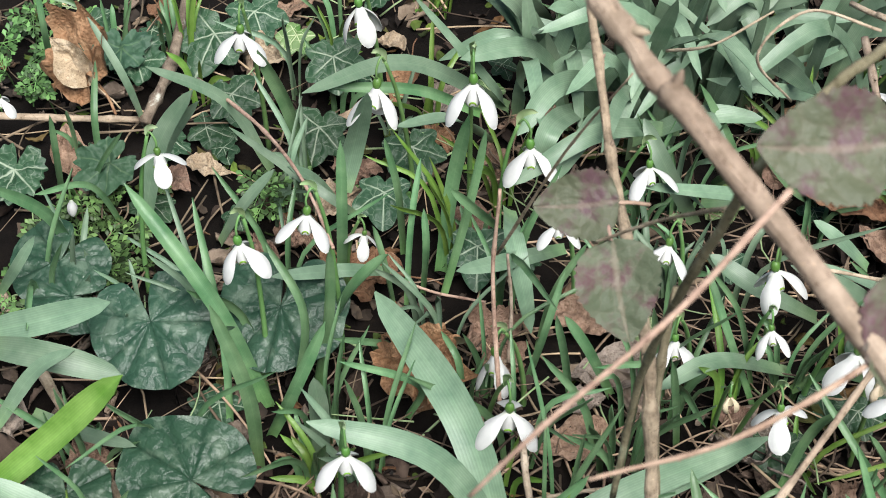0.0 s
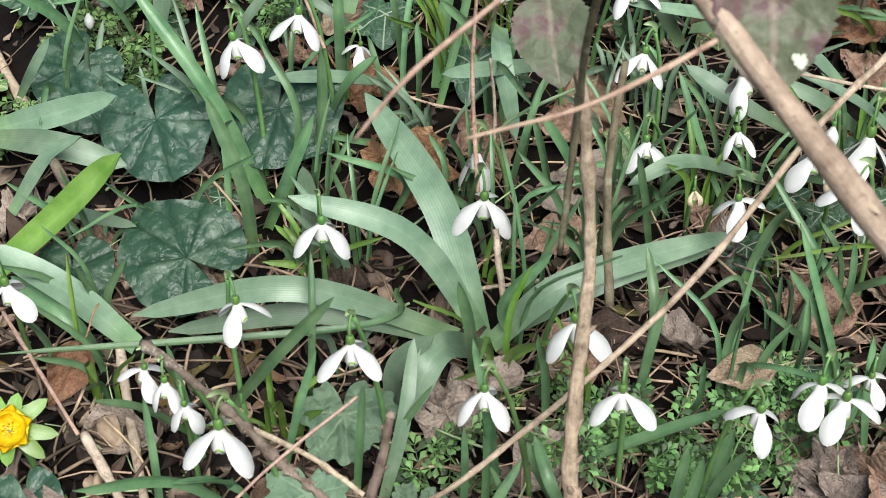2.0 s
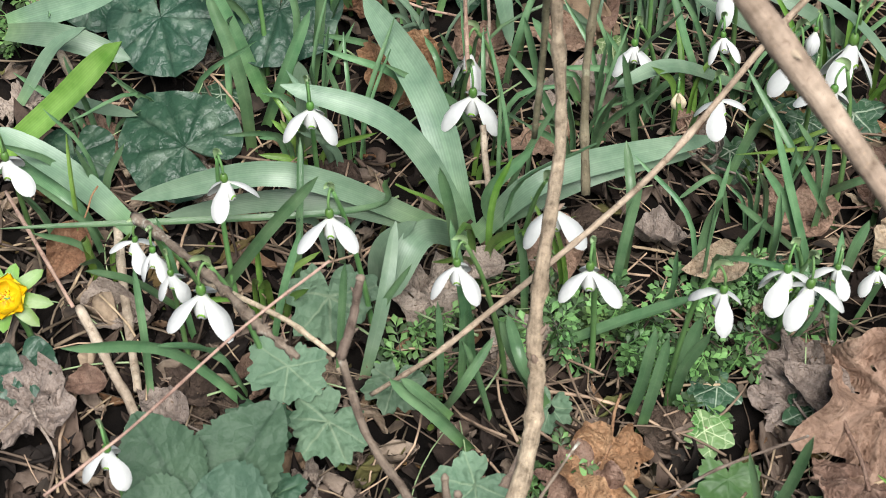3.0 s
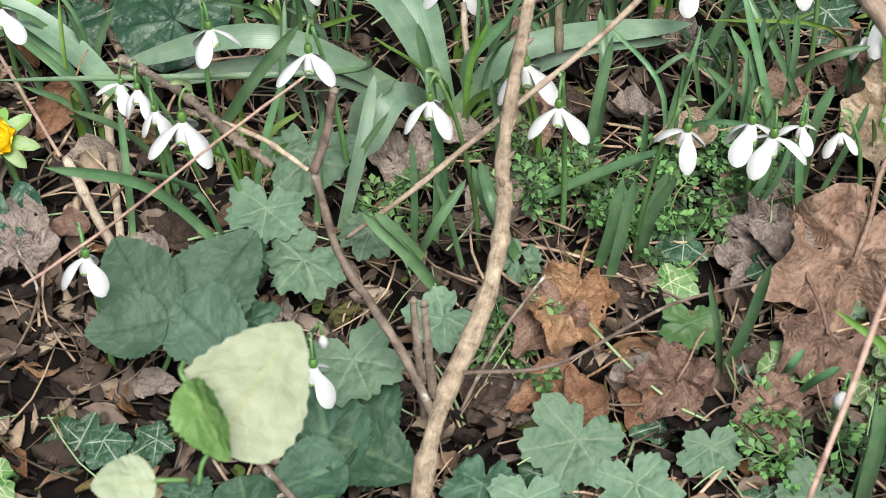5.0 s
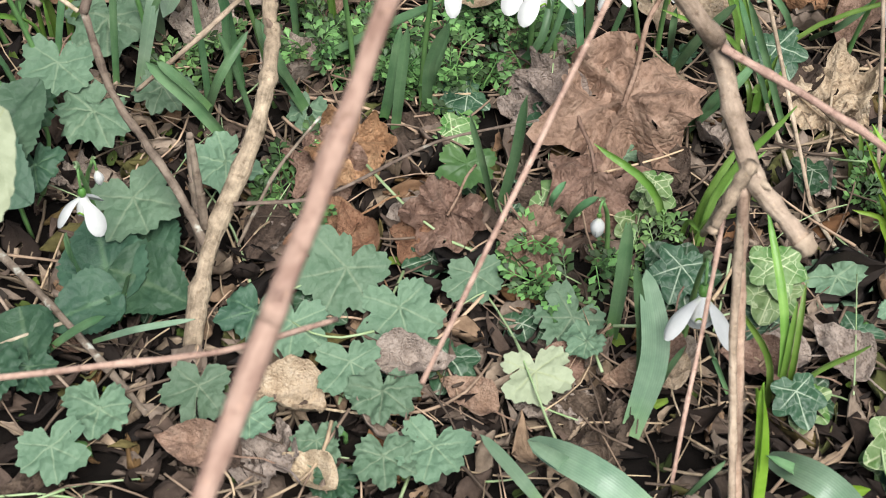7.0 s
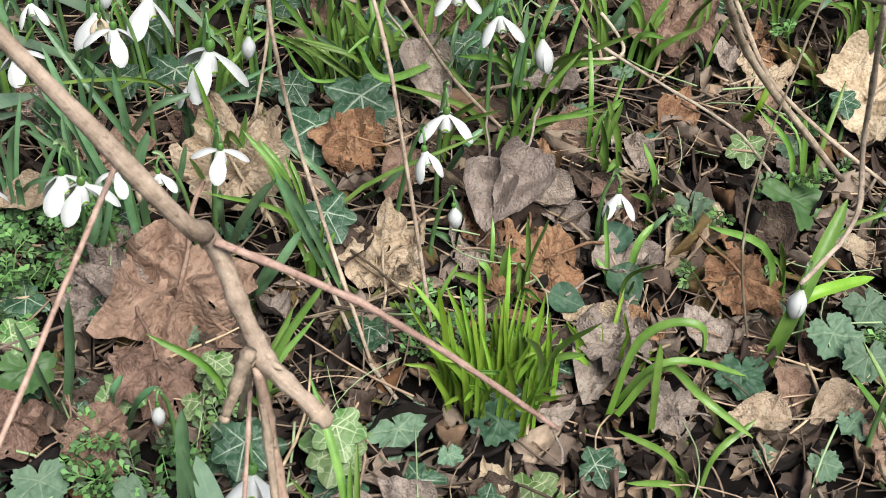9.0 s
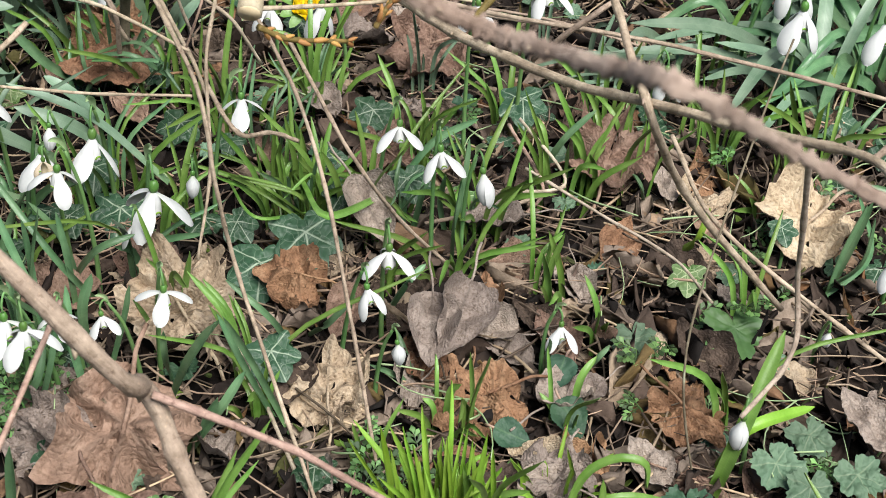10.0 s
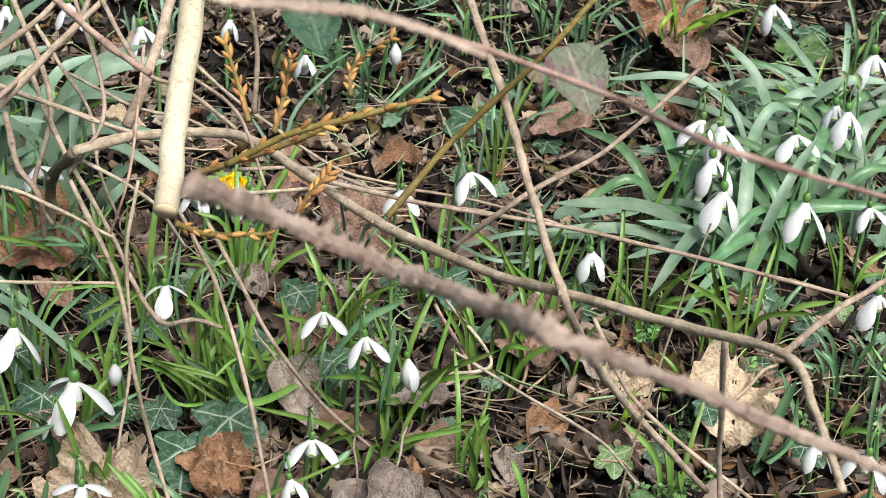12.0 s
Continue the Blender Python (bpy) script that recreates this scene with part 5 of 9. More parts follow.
strap(c, 0.0058, "green", (-0.1612, -0.0295, 0.0061), (-0.1533, -0.0261, 0.0558), (-0.1513, -0.0204, 0.0958))
strap(c, 0.0065, "green", (-0.1586, -0.0033, 0.0161), (-0.1413, -0.0158, 0.0654), (-0.1245, -0.0118, 0.0848))
strap(c, 0.0064, "green", (-0.1808, -0.0606, 0.0068), (-0.1666, -0.0658, 0.0463), (-0.1504, -0.0591, 0.0857))
strap(c, 0.0093, "strap", (-0.1541, -0.0803, 0.0058), (-0.1534, -0.0791, 0.0457), (-0.1552, -0.0761, 0.0658))
strap(c, 0.0069, "green", (-0.1839, -0.0821, 0.0069), (-0.1856, -0.0795, 0.0570), (-0.2023, -0.0616, 0.0977))
strap(c, 0.0043, "green", (-0.1715, -0.0416, 0.0065), (-0.1628, -0.0365, 0.0662), (-0.1814, -0.0186, 0.0969))
strap(c, 0.0044, "green", (-0.2006, -0.0582, 0.0076), (-0.2045, -0.0313, 0.0478), (-0.2205, 0.0110, 0.0985))
strap(c, 0.0037, "green", (-0.1344, -0.0002, 0.0052), (-0.1236, -0.0240, 0.0347), (-0.1494, -0.0410, 0.0557))
strap(c, 0.0039, "green", (-0.1141, -0.0541, 0.0143), (-0.1080, -0.0585, 0.0440), (-0.1444, -0.0648, 0.0654))
strap(c, 0.0075, "strap", (-0.1272, 0.0388, 0.0250), (-0.1503, 0.0060, 0.0558), (-0.1818, -0.0107, 0.0670))
c = clump(-0.1795, 0.1301)
strap(c, 0.0080, "green", (-0.1795, 0.1301, 0.0172), (-0.1889, 0.1360, 0.0575), (-0.2028, 0.1333, 0.0981))
strap(c, 0.0111, "strap", (-0.2671, 0.0725, 0.0104), (-0.2523, 0.0841, 0.0699), (-0.2298, 0.0828, 0.1090))
strap(c, 0.0068, "strap", (-0.2647, 0.1040, 0.0204), (-0.2501, 0.1013, 0.0598), (-0.2284, 0.0864, 0.0990))
strap(c, 0.0071, "strap", (-0.2005, 0.1286, 0.0180), (-0.2215, 0.1257, 0.0688), (-0.2601, 0.1143, 0.1002))
strap(c, 0.0073, "strap", (-0.2191, 0.0543, 0.0285), (-0.2040, 0.0512, 0.0580), (-0.1871, 0.0585, 0.0773))
strap(c, 0.0066, "strap", (-0.1595, 0.1021, 0.0163), (-0.1676, 0.0743, 0.0566), (-0.1801, 0.0613, 0.0771))
strap(c, 0.0053, "strap", (-0.1470, 0.0711, 0.0358), (-0.1639, 0.0654, 0.0564), (-0.2171, 0.1036, 0.0686))
c = clump(-0.2937, 0.0481)
strap(c, 0.0065, "green", (-0.2937, 0.0481, 0.0114), (-0.3010, 0.0354, 0.0617), (-0.3197, 0.0121, 0.1023))
strap(c, 0.0035, "green", (-0.2764, 0.0811, 0.0108), (-0.2855, 0.0610, 0.0611), (-0.3092, 0.0410, 0.0720))
strap(c, 0.0030, "green", (-0.3042, 0.1029, 0.0119), (-0.2867, 0.0913, 0.0512), (-0.2702, 0.0823, 0.0806))
strap(c, 0.0037, "green", (-0.3178, 0.1067, 0.0125), (-0.3119, 0.0942, 0.0522), (-0.3104, 0.0935, 0.0821))
strap(c, 0.0039, "green", (-0.3465, 0.2218, 0.0138), (-0.3374, 0.1942, 0.0634), (-0.3377, 0.1964, 0.0934))
strap(c, 0.0051, "strap", (-0.2770, 0.1588, 0.0210), (-0.2841, 0.1546, 0.0613), (-0.3036, 0.1711, 0.0920))
c = clump(-0.3270, -0.0298)
strap(c, 0.0139, "strap", (-0.3270, -0.0298, 0.0425), (-0.2936, -0.0393, 0.0612), (-0.2534, -0.0432, 0.0797))
strap(c, 0.0136, "strap", (-0.3252, -0.0373, 0.0424), (-0.2836, -0.0609, 0.0608), (-0.2488, -0.0621, 0.0494))
strap(c, 0.0138, "grass", (-0.3040, -0.1222, 0.0315), (-0.2703, -0.1120, 0.0602), (-0.2340, -0.1069, 0.0988))
strap(c, 0.0074, "strap", (-0.3122, -0.0737, 0.0219), (-0.2865, -0.0719, 0.0609), (-0.2643, -0.0749, 0.0800))
strap(c, 0.0070, "strap", (-0.2921, -0.0704, 0.0311), (-0.2651, -0.0896, 0.0400), (-0.2349, -0.1047, 0.0488))
strap(c, 0.0055, "strap", (-0.3265, 0.0082, 0.0326), (-0.3103, -0.0011, 0.0619), (-0.2983, -0.0012, 0.0815))
c = clump(-0.1010, 0.0615)
strap(c, 0.0076, "green", (-0.1010, 0.0615, 0.0040), (-0.0953, 0.0751, 0.0538), (-0.0868, 0.0730, 0.1035))
strap(c, 0.0051, "green", (-0.0989, 0.0440, 0.0039), (-0.0860, 0.0621, 0.0534), (-0.0779, 0.0746, 0.0932))
strap(c, 0.0035, "green", (-0.1183, 0.0341, 0.0046), (-0.1156, 0.0422, 0.0545), (-0.1111, 0.0613, 0.0844))
strap(c, 0.0125, "strap", (-0.1564, 0.1005, 0.0262), (-0.1501, 0.1041, 0.0560), (-0.1397, 0.0876, 0.1056))
strap(c, 0.0040, "green", (-0.1217, 0.0736, 0.0048), (-0.1236, 0.0684, 0.0549), (-0.1308, 0.0759, 0.0852))
strap(c, 0.0039, "green", (-0.1096, 0.0433, 0.0043), (-0.1075, 0.0363, 0.0442), (-0.1091, 0.0446, 0.0643))
strap(c, 0.0038, "green", (-0.1239, 0.0252, 0.0048), (-0.1288, 0.0221, 0.0450), (-0.1344, 0.0298, 0.0652))
c = clump(-0.0306, 0.2016)
strap(c, 0.0117, "strap", (-0.0306, 0.2016, 0.0316), (-0.0564, 0.1618, 0.0825), (-0.0924, 0.1346, 0.0938))
strap(c, 0.0099, "strap", (-0.0645, 0.1715, 0.0328), (-0.1221, 0.1422, 0.0850), (-0.1750, 0.0979, 0.0969))
strap(c, 0.0062, "green", (-0.0810, 0.1521, 0.0434), (-0.1155, 0.1313, 0.0747), (-0.1636, 0.1168, 0.0865))
strap(c, 0.0125, "strap", (0.0012, 0.2118, 0.0204), (-0.0382, 0.1294, 0.0817), (-0.0611, 0.0960, 0.0725))
strap(c, 0.0127, "strap", (-0.0169, 0.1880, 0.0210), (-0.0420, 0.0946, 0.0818), (-0.0519, 0.0805, 0.0622))
strap(c, 0.0109, "strap", (0.0070, 0.1456, 0.0300), (0.0394, 0.1209, 0.0687), (0.0734, 0.1211, 0.0674))
strap(c, 0.0105, "strap", (0.0320, 0.1454, 0.0391), (-0.0182, 0.0893, 0.0809), (-0.0654, 0.0657, 0.0627))
strap(c, 0.0127, "strap", (-0.0273, 0.2657, 0.0016), (-0.0444, 0.2363, 0.0522), (-0.0729, 0.1895, 0.1032))
strap(c, 0.0107, "strap", (0.0118, 0.1882, -0.0001), (0.0146, 0.1680, 0.0698), (0.0227, 0.1423, 0.1294))
strap(c, 0.0108, "strap", (0.0326, 0.1898, -0.0009), (0.0345, 0.1750, 0.0690), (0.0413, 0.1492, 0.1287))
strap(c, 0.0090, "strap", (-0.0098, 0.2491, 0.0009), (-0.0175, 0.2209, 0.0511), (-0.0270, 0.2085, 0.0915))
strap(c, 0.0105, "strap", (-0.0445, 0.2115, 0.0021), (-0.0502, 0.1898, 0.0523), (-0.0569, 0.1909, 0.1026))
strap(c, 0.0096, "strap", (0.0389, 0.0887, 0.0187), (0.0193, 0.0858, 0.0594), (0.0065, 0.1032, 0.0800))
strap(c, 0.0104, "strap", (0.0759, 0.2097, -0.0025), (0.0765, 0.1921, 0.0574), (0.0783, 0.1821, 0.1074))
strap(c, 0.0092, "strap", (0.1090, 0.1957, -0.0038), (0.1117, 0.1840, 0.0561), (0.1180, 0.1836, 0.0958))
strap(c, 0.0091, "strap", (0.0489, 0.1802, -0.0015), (0.0576, 0.1554, 0.0481), (0.0626, 0.1478, 0.0779))
strap(c, 0.0115, "strap", (-0.0648, 0.0704, 0.0426), (-0.0620, 0.0181, 0.0624), (-0.0527, -0.0019, 0.0220))
strap(c, 0.0084, "strap", (-0.0345, 0.0522, 0.0314), (-0.0654, 0.0088, 0.0625), (-0.0910, -0.0108, 0.0735))
strap(c, 0.0050, "green", (-0.0707, 0.0675, 0.0329), (-0.0829, 0.0465, 0.0633), (-0.0950, 0.0381, 0.0837))
strap(c, 0.0101, "strap", (0.0049, 0.2562, 0.0003), (0.0020, 0.2200, 0.0604), (0.0062, 0.2172, 0.0902))
strap(c, 0.0071, "green", (0.0558, 0.1442, -0.0019), (0.0613, 0.1175, 0.0379), (0.0373, 0.1223, 0.0888))
strap(c, 0.0082, "strap", (-0.0741, 0.1516, 0.0232), (-0.0965, 0.1204, 0.0640), (-0.1262, 0.0982, 0.0751))
strap(c, 0.0056, "strap", (-0.0640, 0.1916, 0.0129), (-0.0750, 0.1528, 0.0632), (-0.1188, 0.1502, 0.1249))
strap(c, 0.0092, "strap", (0.0457, 0.1171, 0.0085), (0.0677, 0.0893, 0.0376), (0.0017, 0.0591, 0.0701))
strap(c, 0.0086, "strap", (0.1493, 0.2325, -0.0053), (0.1113, 0.1702, 0.0461), (0.0456, 0.1545, 0.0686))
strap(c, 0.0062, "green", (0.1109, 0.1219, 0.0060), (0.0907, 0.1004, 0.0367), (0.0681, 0.1011, 0.0676))
c = clump(0.0963, 0.0183)
strap(c, 0.0105, "strap", (0.0963, 0.0183, 0.0163), (0.0602, 0.0083, 0.0477), (0.0360, 0.0208, 0.0587))
strap(c, 0.0095, "strap", (0.0806, -0.0114, 0.0069), (0.0352, -0.0438, 0.0486), (0.0053, -0.0638, 0.0497))
strap(c, 0.0083, "strap", (0.1259, 0.0482, 0.0253), (0.1086, 0.0452, 0.0459), (0.0930, 0.0505, 0.0565))
strap(c, 0.0054, "green", (-0.0130, -0.0328, 0.0104), (-0.0271, -0.0404, 0.0510), (-0.0389, -0.0381, 0.0714))
strap(c, 0.0040, "green", (-0.0322, -0.0289, 0.0012), (-0.0373, -0.0354, 0.0414), (-0.0430, -0.0383, 0.0716))
strap(c, 0.0042, "green", (0.0189, -0.0555, -0.0008), (0.0142, -0.0650, 0.0393), (0.0083, -0.0734, 0.0795))
strap(c, 0.0080, "strap", (0.1333, 0.0228, 0.0149), (0.1063, 0.0114, 0.0459), (0.0767, 0.0154, 0.0571))
strap(c, 0.0037, "green", (-0.0490, 0.0054, 0.0019), (-0.0426, -0.0028, 0.0516), (-0.0273, 0.0031, 0.0811))
strap(c, 0.0037, "green", (-0.0551, -0.0188, 0.0021), (-0.0482, -0.0247, 0.0418), (-0.0381, -0.0071, 0.0715))
strap(c, 0.0044, "green", (0.0600, -0.0269, -0.0024), (0.0422, -0.0283, 0.0483), (0.0296, -0.0089, 0.0788))
strap(c, 0.0029, "green", (0.0613, -0.0153, -0.0024), (0.0471, -0.0224, 0.0581), (0.0298, -0.0232, 0.0888))
strap(c, 0.0055, "green", (0.0791, -0.0231, 0.0069), (0.0950, -0.0288, 0.0263), (0.1123, -0.0534, 0.0456))
c = clump(-0.1813, -0.1841)
strap(c, 0.0057, "green", (-0.1813, -0.1841, 0.0066), (-0.1487, -0.1947, 0.0653), (-0.1221, -0.1971, 0.1043))
strap(c, 0.0051, "green", (-0.1473, -0.2540, 0.0051), (-0.1798, -0.2617, 0.0564), (-0.2107, -0.2971, 0.0975))
strap(c, 0.0036, "green", (-0.1919, -0.2124, 0.0270), (-0.2056, -0.2241, 0.0575), (-0.2202, -0.2374, 0.0780))
strap(c, 0.0036, "green", (-0.1966, -0.2592, 0.0070), (-0.1965, -0.2488, 0.0471), (-0.2004, -0.2327, 0.0772))
strap(c, 0.0034, "green", (-0.1860, -0.2159, 0.0067), (-0.1885, -0.2154, 0.0468), (-0.1936, -0.2113, 0.0870))
strap(c, 0.0037, "green", (-0.1491, -0.2119, 0.0053), (-0.1403, -0.2102, 0.0450), (-0.1313, -0.2020, 0.0746))
strap(c, 0.0034, "green", (-0.1417, -0.1904, 0.0051), (-0.1381, -0.1773, 0.0550), (-0.1394, -0.1522, 0.0851))
c = clump(-0.0487, -0.2689)
strap(c, 0.0063, "green", (-0.0487, -0.2689, 0.0113), (-0.0651, -0.2727, 0.0419), (-0.0822, -0.2732, 0.0626))
strap(c, 0.0068, "green", (-0.0151, -0.2456, 0.0101), (-0.0297, -0.2433, 0.0406), (-0.0390, -0.2354, 0.0610))
strap(c, 0.0053, "green", (-0.0118, -0.2114, 0.0200), (0.0152, -0.2116, 0.0390), (0.0459, -0.2110, 0.0578))
strap(c, 0.0049, "green", (-0.0525, -0.2215, 0.0016), (-0.0544, -0.2257, 0.0516), (-0.0572, -0.2314, 0.0917))
strap(c, 0.0042, "green", (-0.0569, -0.2317, 0.0017), (-0.0556, -0.2245, 0.0617), (-0.0629, -0.2063, 0.0920))
strap(c, 0.0032, "green", (-0.0399, -0.2519, 0.0010), (-0.0475, -0.2514, 0.0413), (-0.0536, -0.2493, 0.0616))
strap(c, 0.0033, "green", (-0.0669, -0.2359, 0.0021), (-0.0649, -0.2409, 0.0420), (-0.0644, -0.2454, 0.0820))
strap(c, 0.0033, "green", (-0.1040, -0.2302, 0.0035), (-0.0952, -0.2218, 0.0432), (-0.0796, -0.2163, 0.0726))
strap(c, 0.0041, "green", (-0.0311, -0.1820, 0.0008), (-0.0319, -0.1813, 0.0409), (-0.0360, -0.1847, 0.0710))
strap(c, 0.0037, "green", (-0.1148, -0.2281, 0.0039), (-0.1115, -0.2236, 0.0438), (-0.1088, -0.2195, 0.0737))
strap(c, 0.0045, "green", (-0.0683, -0.2487, 0.0021), (-0.0543, -0.2582, 0.0416), (-0.0407, -0.2449, 0.0611))
strap(c, 0.0066, "strap", (-0.1036, -0.2334, 0.0035), (-0.0924, -0.2201, 0.0531), (-0.0899, -0.1906, 0.0731))
c = clump(0.0258, -0.2433)
strap(c, 0.0051, "green", (0.0258, -0.2433, -0.0015), (0.0302, -0.2461, 0.0383), (0.0337, -0.2449, 0.0682))
strap(c, 0.0052, "green", (0.0399, -0.2261, -0.0020), (0.0425, -0.2356, 0.0379), (0.0515, -0.2399, 0.0675))
strap(c, 0.0048, "green", (0.0143, -0.1520, -0.0009), (0.0159, -0.1591, 0.0591), (0.0118, -0.1354, 0.0793))
strap(c, 0.0051, "green", (0.0092, -0.1706, -0.0007), (0.0129, -0.1749, 0.0491), (0.0190, -0.1701, 0.0889))
strap(c, 0.0027, "green", (0.0667, -0.1139, 0.0072), (0.0580, -0.1128, 0.0375), (0.0396, -0.1204, 0.0282))
strap(c, 0.0039, "green", (0.0471, -0.1736, -0.0022), (0.0516, -0.1545, 0.0377), (0.0575, -0.1570, 0.0675))
strap(c, 0.0028, "green", (0.0309, -0.1718, -0.0015), (0.0377, -0.1824, 0.0282), (0.0376, -0.1847, 0.0582))
c = clump(0.1044, -0.1603)
strap(c, 0.0041, "green", (0.1044, -0.1603, -0.0043), (0.0907, -0.1581, 0.0562), (0.0730, -0.1535, 0.0869))
strap(c, 0.0041, "green", (0.1103, -0.1525, -0.0046), (0.0931, -0.1613, 0.0561), (0.0758, -0.1450, 0.1068))
strap(c, 0.0035, "green", (0.1092, -0.1288, -0.0045), (0.0794, -0.1536, 0.0466), (0.0638, -0.1598, 0.0672))
strap(c, 0.0054, "green", (0.1176, -0.1642, -0.0049), (0.1169, -0.1706, 0.0452), (0.1237, -0.1638, 0.0649))
strap(c, 0.0049, "green", (0.0646, -0.0884, 0.0073), (0.0758, -0.0789, 0.0369), (0.0881, -0.0884, 0.0664))
strap(c, 0.0044, "green", (0.1161, -0.1834, -0.0048), (0.1111, -0.1830, 0.0353), (0.1110, -0.1721, 0.0654))
strap(c, 0.0036, "green", (0.1223, -0.1024, -0.0049), (0.1023, -0.1216, 0.0458), (0.0669, -0.0856, 0.0873))
strap(c, 0.0027, "green", (0.0510, -0.1510, 0.0177), (0.0681, -0.1759, 0.0470), (0.0965, -0.2005, 0.0659))
c = clump(-0.2291, -0.1558)
strap(c, 0.0149, "strap", (-0.2291, -0.1558, 0.0185), (-0.2570, -0.1513, 0.0496), (-0.2937, -0.1428, 0.0710))
strap(c, 0.0086, "green", (-0.2422, -0.1614, 0.0090), (-0.2534, -0.1621, 0.0394), (-0.2871, -0.1430, 0.0508))
strap(c, 0.0043, "green", (-0.2616, -0.1746, 0.0097), (-0.2644, -0.1725, 0.0398), (-0.2686, -0.1832, 0.0700))
c = clump(0.0789, -0.2929)
strap(c, 0.0033, "green", (0.0789, -0.2929, -0.0036), (0.0738, -0.3024, 0.0365), (0.0668, -0.3012, 0.0668))
strap(c, 0.0049, "green", (0.0800, -0.2892, -0.0037), (0.0869, -0.2934, 0.0361), (0.0907, -0.2977, 0.0759))
strap(c, 0.0039, "green", (0.1078, -0.3026, -0.0048), (0.1158, -0.3138, 0.0249), (0.1246, -0.3136, 0.0346))
strap(c, 0.0036, "green", (0.1024, -0.2947, -0.0045), (0.1045, -0.3087, 0.0253), (0.1098, -0.3056, 0.0351))
c = clump(0.1464, -0.3976)
strap(c, 0.0044, "green", (0.1464, -0.3976, -0.0064), (0.1440, -0.3929, 0.0337), (0.1382, -0.3901, 0.0739))
strap(c, 0.0028, "green", (0.1329, -0.3486, -0.0058), (0.1357, -0.3468, 0.0241), (0.1363, -0.3377, 0.0441))
strap(c, 0.0021, "green", (0.1848, -0.3878, -0.0079), (0.1744, -0.3919, 0.0225), (0.1673, -0.4054, 0.0527))
strap(c, 0.0026, "green", (0.1510, -0.3955, -0.0066), (0.1540, -0.4033, 0.0232), (0.1602, -0.4040, 0.0430))
c = clump(-0.0957, -0.3602)
strap(c, 0.0031, "green", (-0.0957, -0.3602, 0.0029), (-0.0948, -0.3720, 0.0329), (-0.0949, -0.3744, 0.0529))
strap(c, 0.0036, "green", (-0.1004, -0.4026, 0.0130), (-0.0835, -0.4069, 0.0324), (-0.0720, -0.4082, 0.0419))
strap(c, 0.0028, "strap", (-0.0840, -0.3972, 0.0124), (-0.0609, -0.4050, 0.0315), (-0.0358, -0.4051, 0.0405))
strap(c, 0.0022, "green", (-0.0852, -0.3779, 0.0025), (-0.0739, -0.3790, 0.0221), (-0.0672, -0.3845, 0.0418))
c = clump(-0.0577, -0.2676)
strap(c, 0.0050, "green", (-0.0577, -0.2676, 0.0317), (-0.0680, -0.2729, 0.0521), (-0.0774, -0.2724, 0.0624))
strap(c, 0.0055, "green", (-0.0212, -0.2418, 0.0203), (-0.0278, -0.2509, 0.0506), (-0.0358, -0.2317, 0.0609))
strap(c, 0.0053, "green", (0.0206, -0.2403, 0.0087), (0.0245, -0.2397, 0.0286), (0.0288, -0.2315, 0.0584))
strap(c, 0.0064, "green", (0.0405, -0.2210, 0.0080), (0.0441, -0.2203, 0.0278), (0.0498, -0.2140, 0.0476))
c = clump(0.1588, -0.1939)
strap(c, 0.0052, "green", (0.1588, -0.1939, 0.0035), (0.1693, -0.2113, 0.0430), (0.1826, -0.2208, 0.0725))
strap(c, 0.0035, "green", (0.2175, -0.2148, -0.0088), (0.2005, -0.2184, 0.0418), (0.1869, -0.2285, 0.0823))
strap(c, 0.0049, "green", (0.1707, -0.2201, -0.0070), (0.1742, -0.2358, 0.0228), (0.1814, -0.2411, 0.0425))
strap(c, 0.0036, "green", (0.1602, -0.1760, -0.0065), (0.1576, -0.1972, 0.0335), (0.1576, -0.2003, 0.0535))
c = clump(-0.1539, -0.2497)
strap(c, 0.0051, "green", (-0.1539, -0.2497, 0.0154), (-0.1603, -0.2601, 0.0556), (-0.1760, -0.2829, 0.0862))
c = clump(0.1370, -0.4542)
strap(c, 0.0065, "strap", (0.1370, -0.4542, 0.0038), (0.1193, -0.4544, 0.0245), (0.1016, -0.4579, 0.0452))
strap(c, 0.0053, "strap", (0.1081, -0.4576, 0.0049), (0.0955, -0.4564, 0.0254), (0.0836, -0.4571, 0.0458))
strap(c, 0.0044, "green", (0.2244, -0.4448, -0.0095), (0.2118, -0.4504, 0.0209), (0.1901, -0.4540, 0.0418))
strap(c, 0.0058, "fresh", (0.1965, -0.4483, -0.0085), (0.2113, -0.4559, 0.0209), (0.2297, -0.4574, 0.0302))
strap(c, 0.0030, "fresh", (0.1921, -0.4456, -0.0083), (0.1870, -0.4528, 0.0419), (0.1827, -0.4531, 0.0820))
strap(c, 0.0026, "green", (0.1600, -0.4465, -0.0071), (0.1674, -0.4544, 0.0226), (0.1758, -0.4508, 0.0323))
c = clump(0.4215, -0.2844)
strap(c, 0.0077, "grass", (0.4215, -0.2844, -0.0168), (0.4309, -0.2866, 0.0328), (0.4557, -0.2612, 0.0719))
strap(c, 0.0063, "fresh", (0.4287, -0.2707, -0.0071), (0.4337, -0.2869, 0.0327), (0.4733, -0.2737, 0.0312))
strap(c, 0.0044, "green", (0.5485, -0.1206, -0.0214), (0.5572, -0.1192, 0.0083), (0.5659, -0.1164, 0.0380))
c = clump(0.2110, -0.2074)
strap(c, 0.0037, "green", (0.2110, -0.2074, -0.0085), (0.1950, -0.2172, 0.0420), (0.1843, -0.2137, 0.0725))
strap(c, 0.0047, "green", (0.1652, -0.2249, -0.0068), (0.1822, -0.2385, 0.0325), (0.1957, -0.2333, 0.0520))
